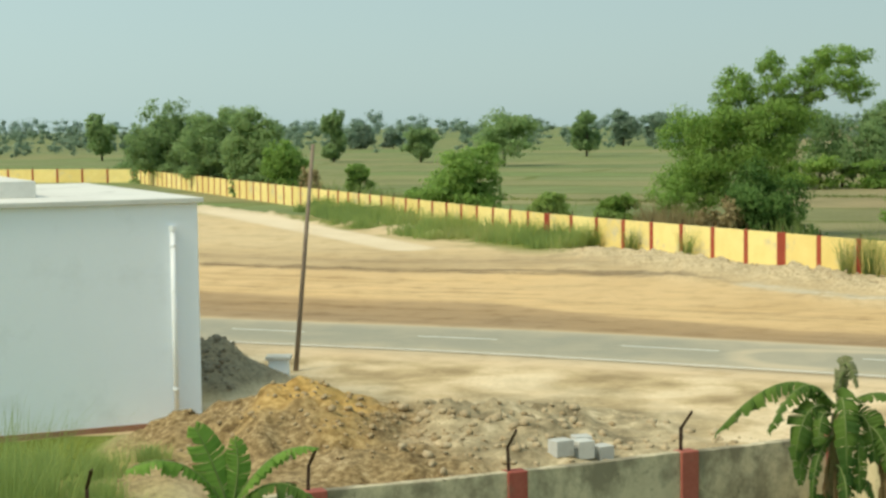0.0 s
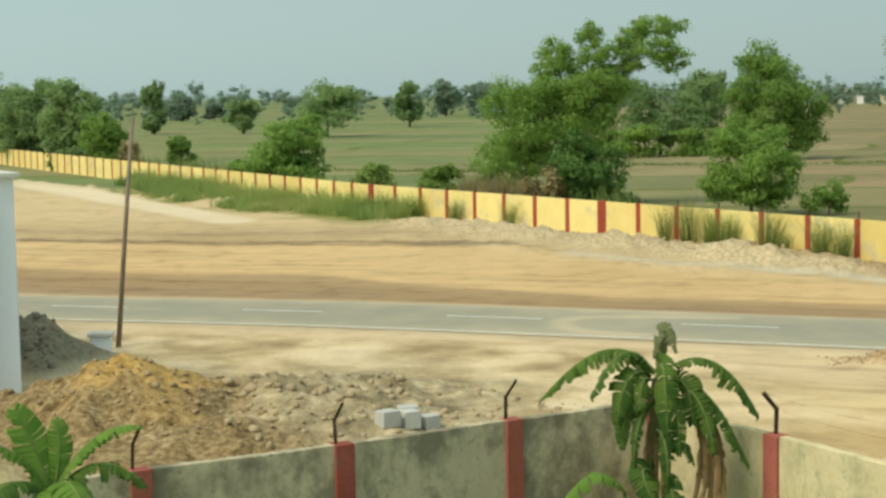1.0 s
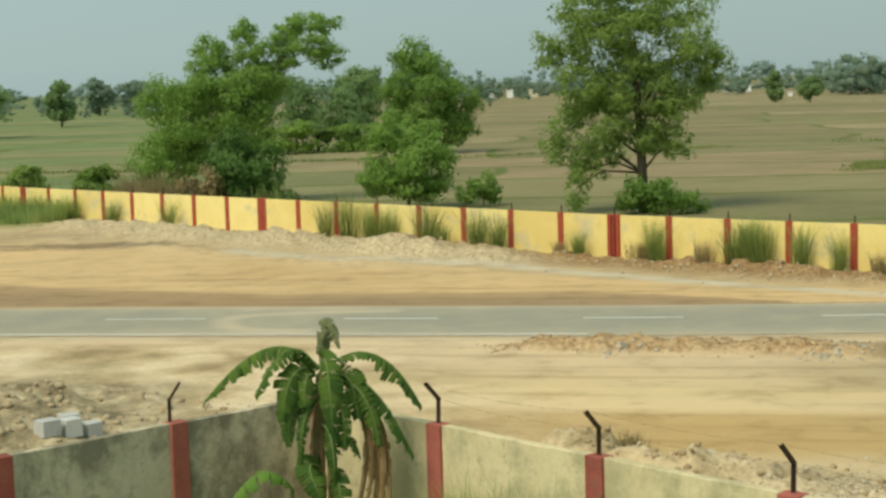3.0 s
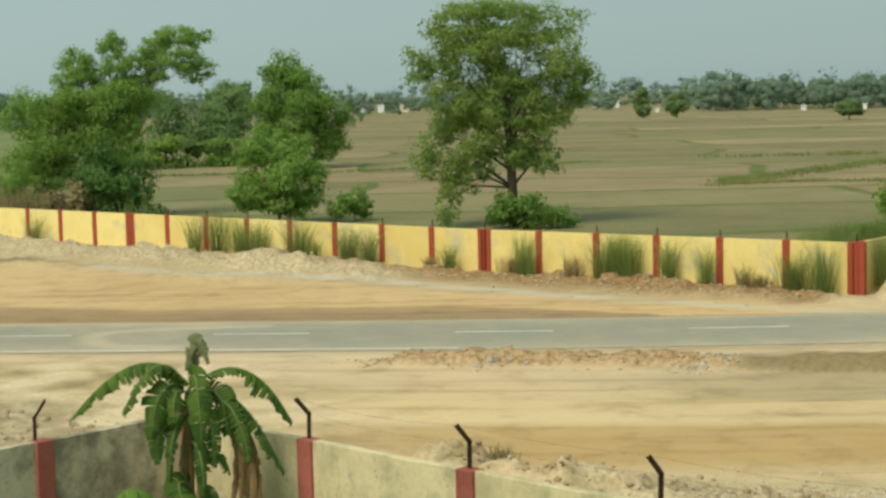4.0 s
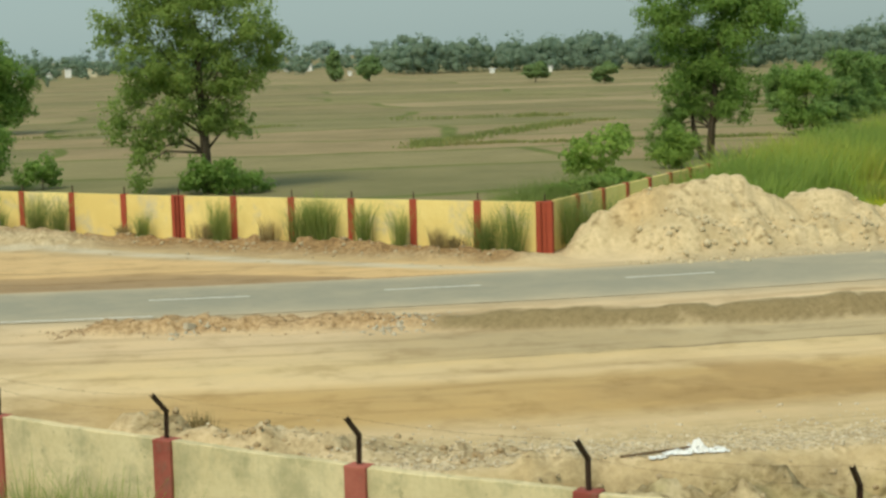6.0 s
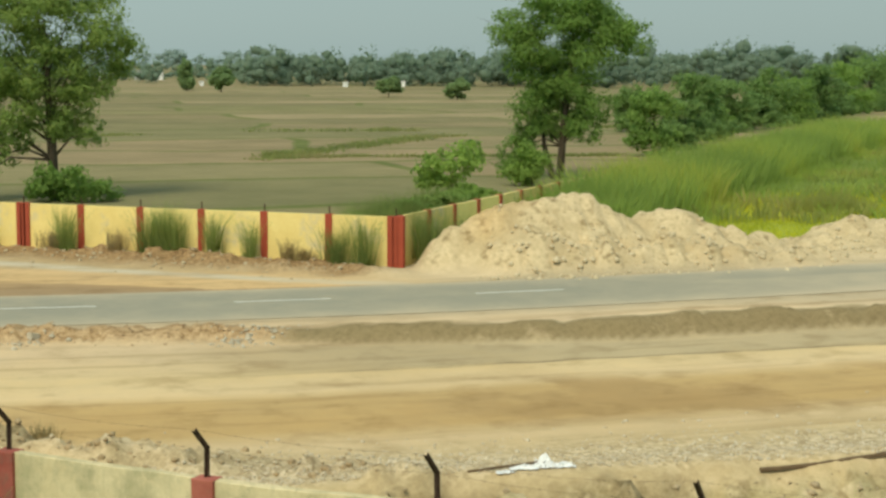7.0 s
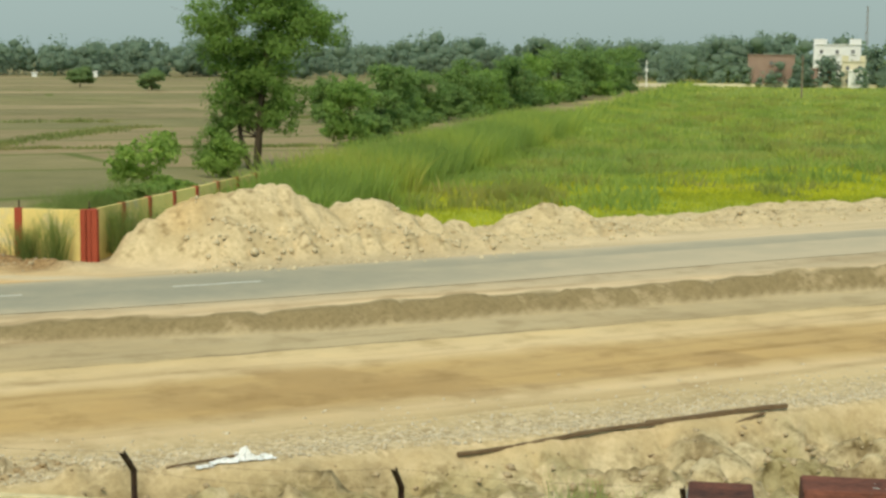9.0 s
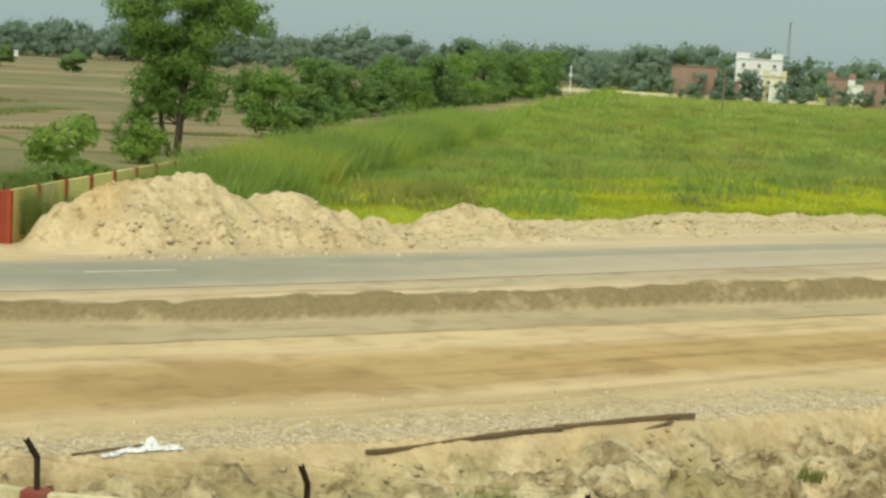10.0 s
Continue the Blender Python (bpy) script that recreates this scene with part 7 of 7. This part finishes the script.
for k, (x, y, hi, half) in enumerate([(353, 198, 7.4, 2.5), (362, 197, 7.8, 4.2), (366, 192, 6.4, 3.2), (375, 190, 10.2, 3.0), (350, 232, 8.1, 3.6), (350, 198, 2.0, 1.7)]):
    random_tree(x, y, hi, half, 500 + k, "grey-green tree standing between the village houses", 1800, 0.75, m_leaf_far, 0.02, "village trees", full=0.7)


def far_wall():
    w = tagged(empty("wall_distant"), "low cream boundary wall at the far side of the grassland", "wall", kind="structure")
    a, c = Vector((318, 240, 0)), Vector((398, 150, 0))
    d = (c - a).normalized()
    n, turn = 34, math.degrees(math.atan2(d.y, d.x))
    L = (c - a).length / n
    p0 = part("panel", boxmesh(0.25, L - 0.25, -0.1, 0.1, -0.5, 0.85), m_cream, w)
    q0 = part("post", boxmesh(-0.25, 0.25, -0.14, 0.14, -0.5, 0.95), m_cream, w)
    for i in range(n):
        for ob in (p0, q0):
            o = ob if i == 0 else ob.copy()
            if i:
                scene.collection.objects.link(o)
            q = a + d * (L * i)
            o.matrix_basis = pose(q.x, q.y, 0, 0, 0, turn)


far_wall()
mast = tagged(empty("mast", pose(409, 210.5, 0)), "thin steel lattice mast above the village", "mast")
for sx, sy in ((-1, -1), (1, -1), (1, 1), (-1, 1)):
    bm = bmesh.new()
    tube(bm, [(sx * 0.55, sy * 0.55, 0), (sx * 0.12, sy * 0.12, 21)], 0.03, 4)
    part("leg", bm, m_pole, mast)
bm = bmesh.new()
for z in range(1, 20, 2):
    k0, k1 = 0.55 - 0.43 * z / 21, 0.55 - 0.43 * (z + 2) / 21
    for a, c in (((-1, -1), (1, -1)), ((1, -1), (1, 1)), ((1, 1), (-1, 1)), ((-1, 1), (-1, -1))):
        tube(bm, [(a[0] * k0, a[1] * k0, z), (c[0] * k1, c[1] * k1, z + 2)], 0.02, 3)
part("bracing", bm, m_pole, mast)
up = tagged(empty("utility_pole", pose(325.5, 223.8, 0)), "pale utility pole with a cross-arm", "utility pole", "utility poles")
bm = bmesh.new()
tube(bm, [(0, 0, -0.3), (0, 0, 6.4)], [0.15, 0.11], 8)
part("shaft", bm, m_white_far, up)
part("cross_arm", boxmesh(-0.7, 0.7, -0.06, 0.06, 5.65, 5.77), m_white_far, up)
part("transformer", boxmesh(-0.3, 0.3, -0.3, 0.3, 3.6, 4.3, bevel=0.05), m_white_far, up)
up = tagged(empty("utility_pole", pose(262, 147, 0)), "slender brown pole standing in the grassland", "utility pole", "utility poles")
bm = bmesh.new()
tube(bm, [(0, 0, -0.3), (0.1, 0, 7.6)], [0.16, 0.11], 8)
part("shaft", bm, m_pole, up)
part("cross_arm", boxmesh(-0.8, 0.8, -0.06, 0.06, 6.9, 7.05), m_pole, up)

# ---------------------------------------------------------------- unfinished brick parapet beside the camera
m_brickred = surface("painted_red_brick", (0.035, 0.015, 0.012), (0.215, 0.075, 0.047), 12, 80, 0.85, relief=0.8, dist=0.006, stain=(0.34, 0.27, 0.22), stain_scale=22, stain_at=0.64, own=0.12)
m_mortar = surface("grey_cement_mortar", (0.20, 0.21, 0.19), (0.40, 0.41, 0.38), 22, 110, 0.95, relief=0.8, dist=0.008, stain=(0.20, 0.20, 0.17), stain_scale=30, stain_at=0.60)
parapet = tagged(empty("parapet", pose(2.600, 1.405, 0, 0, 0, -57.0)), "unfinished red brick parapet with smeared grey mortar", "wall", kind="structure")
part("mortar_bed", boxmesh(0.012, 3.0, 0.010, 0.102, 5.6, 6.528, bevel=0.004), m_mortar, parapet)
bk = boxmesh(0, 0.232, 0, 0.11, 0, 0.102, bevel=0.006)
bmesh.ops.subdivide_edges(bk, edges=bk.edges[:], cuts=1, use_grid_fill=True)
for vv in bk.verts:
    vv.co += Vector((random.uniform(-1, 1), random.uniform(-1, 1), random.uniform(-1, 1))) * 0.0016
b0 = part("brick", bk, m_brickred, parapet)
first = True
for row in range(8):
    for i in range(12):
        o = b0 if first else b0.copy()
        if not first:
            scene.collection.objects.link(o)
        first = False
        o.matrix_basis = pose(0.004 + i * 0.246 + (0.123 if row % 2 else 0), random.uniform(-0.003, 0.003), 6.437 - row * 0.116, random.uniform(-0.6, 0.6), 0, random.uniform(-0.5, 0.5))
bm = bmesh.new()
for k in range(70):
    # a smeared skin of mortar round the joint, thinning out along the bricks
    r = bmesh.ops.create_icosphere(bm, subdivisions=2, radius=1)
    u = random.gauss(0.0, 0.065)
    thin = 1 / (1 + (u / 0.035) ** 2)
    m = pose(0.246 + u, random.uniform(0.008, 0.104), 6.537, 0, 0, random.gauss(0, 25)) @ Matrix.Diagonal((random.uniform(0.003, 0.009) + 0.012 * thin, random.uniform(0.0025, 0.006) + 0.006 * thin, random.uniform(0.0025, 0.005), 1))
    bmesh.ops.transform(bm, matrix=m, verts=r["verts"])
for v in bm.verts:
    v.co += Vector((random.uniform(-1, 1), random.uniform(-1, 1), random.uniform(-0.4, 0.4))) * 0.0022
part("mortar_smear", bm, m_mortar, parapet)
pier = tagged(empty("brick_pier", pose(2.458, 1.552, 0, 0, 0, -57.7)), "single brick pier with a mortar-smeared face", "pier", kind="structure")
part("mortar_face", boxmesh(-0.003, 0.121, -0.006, 0.156, 5.6, 6.507, bevel=0.008), m_mortar, pier)
part("brick", boxmesh(0.0, 0.118, 0.0, 0.152, 6.455, 6.518, bevel=0.005), m_brickred, pier)

# the building underfoot, of which only the parapet shows
under = tagged(empty("building_underfoot", pose(2.44, 1.57, 0, 0, 0, -57.0)), "plain plastered building with an unfinished roof terrace", "building", kind="structure")
part("wall", boxmesh(-2.4, 6.0, -9.0, 0.2, -0.3, 5.4, bevel=0.02), m_plaster, under)
part("roof_terrace", boxmesh(-2.5, 6.1, -9.1, 0.28, 5.4, 5.6, bevel=0.02), m_conc, under)
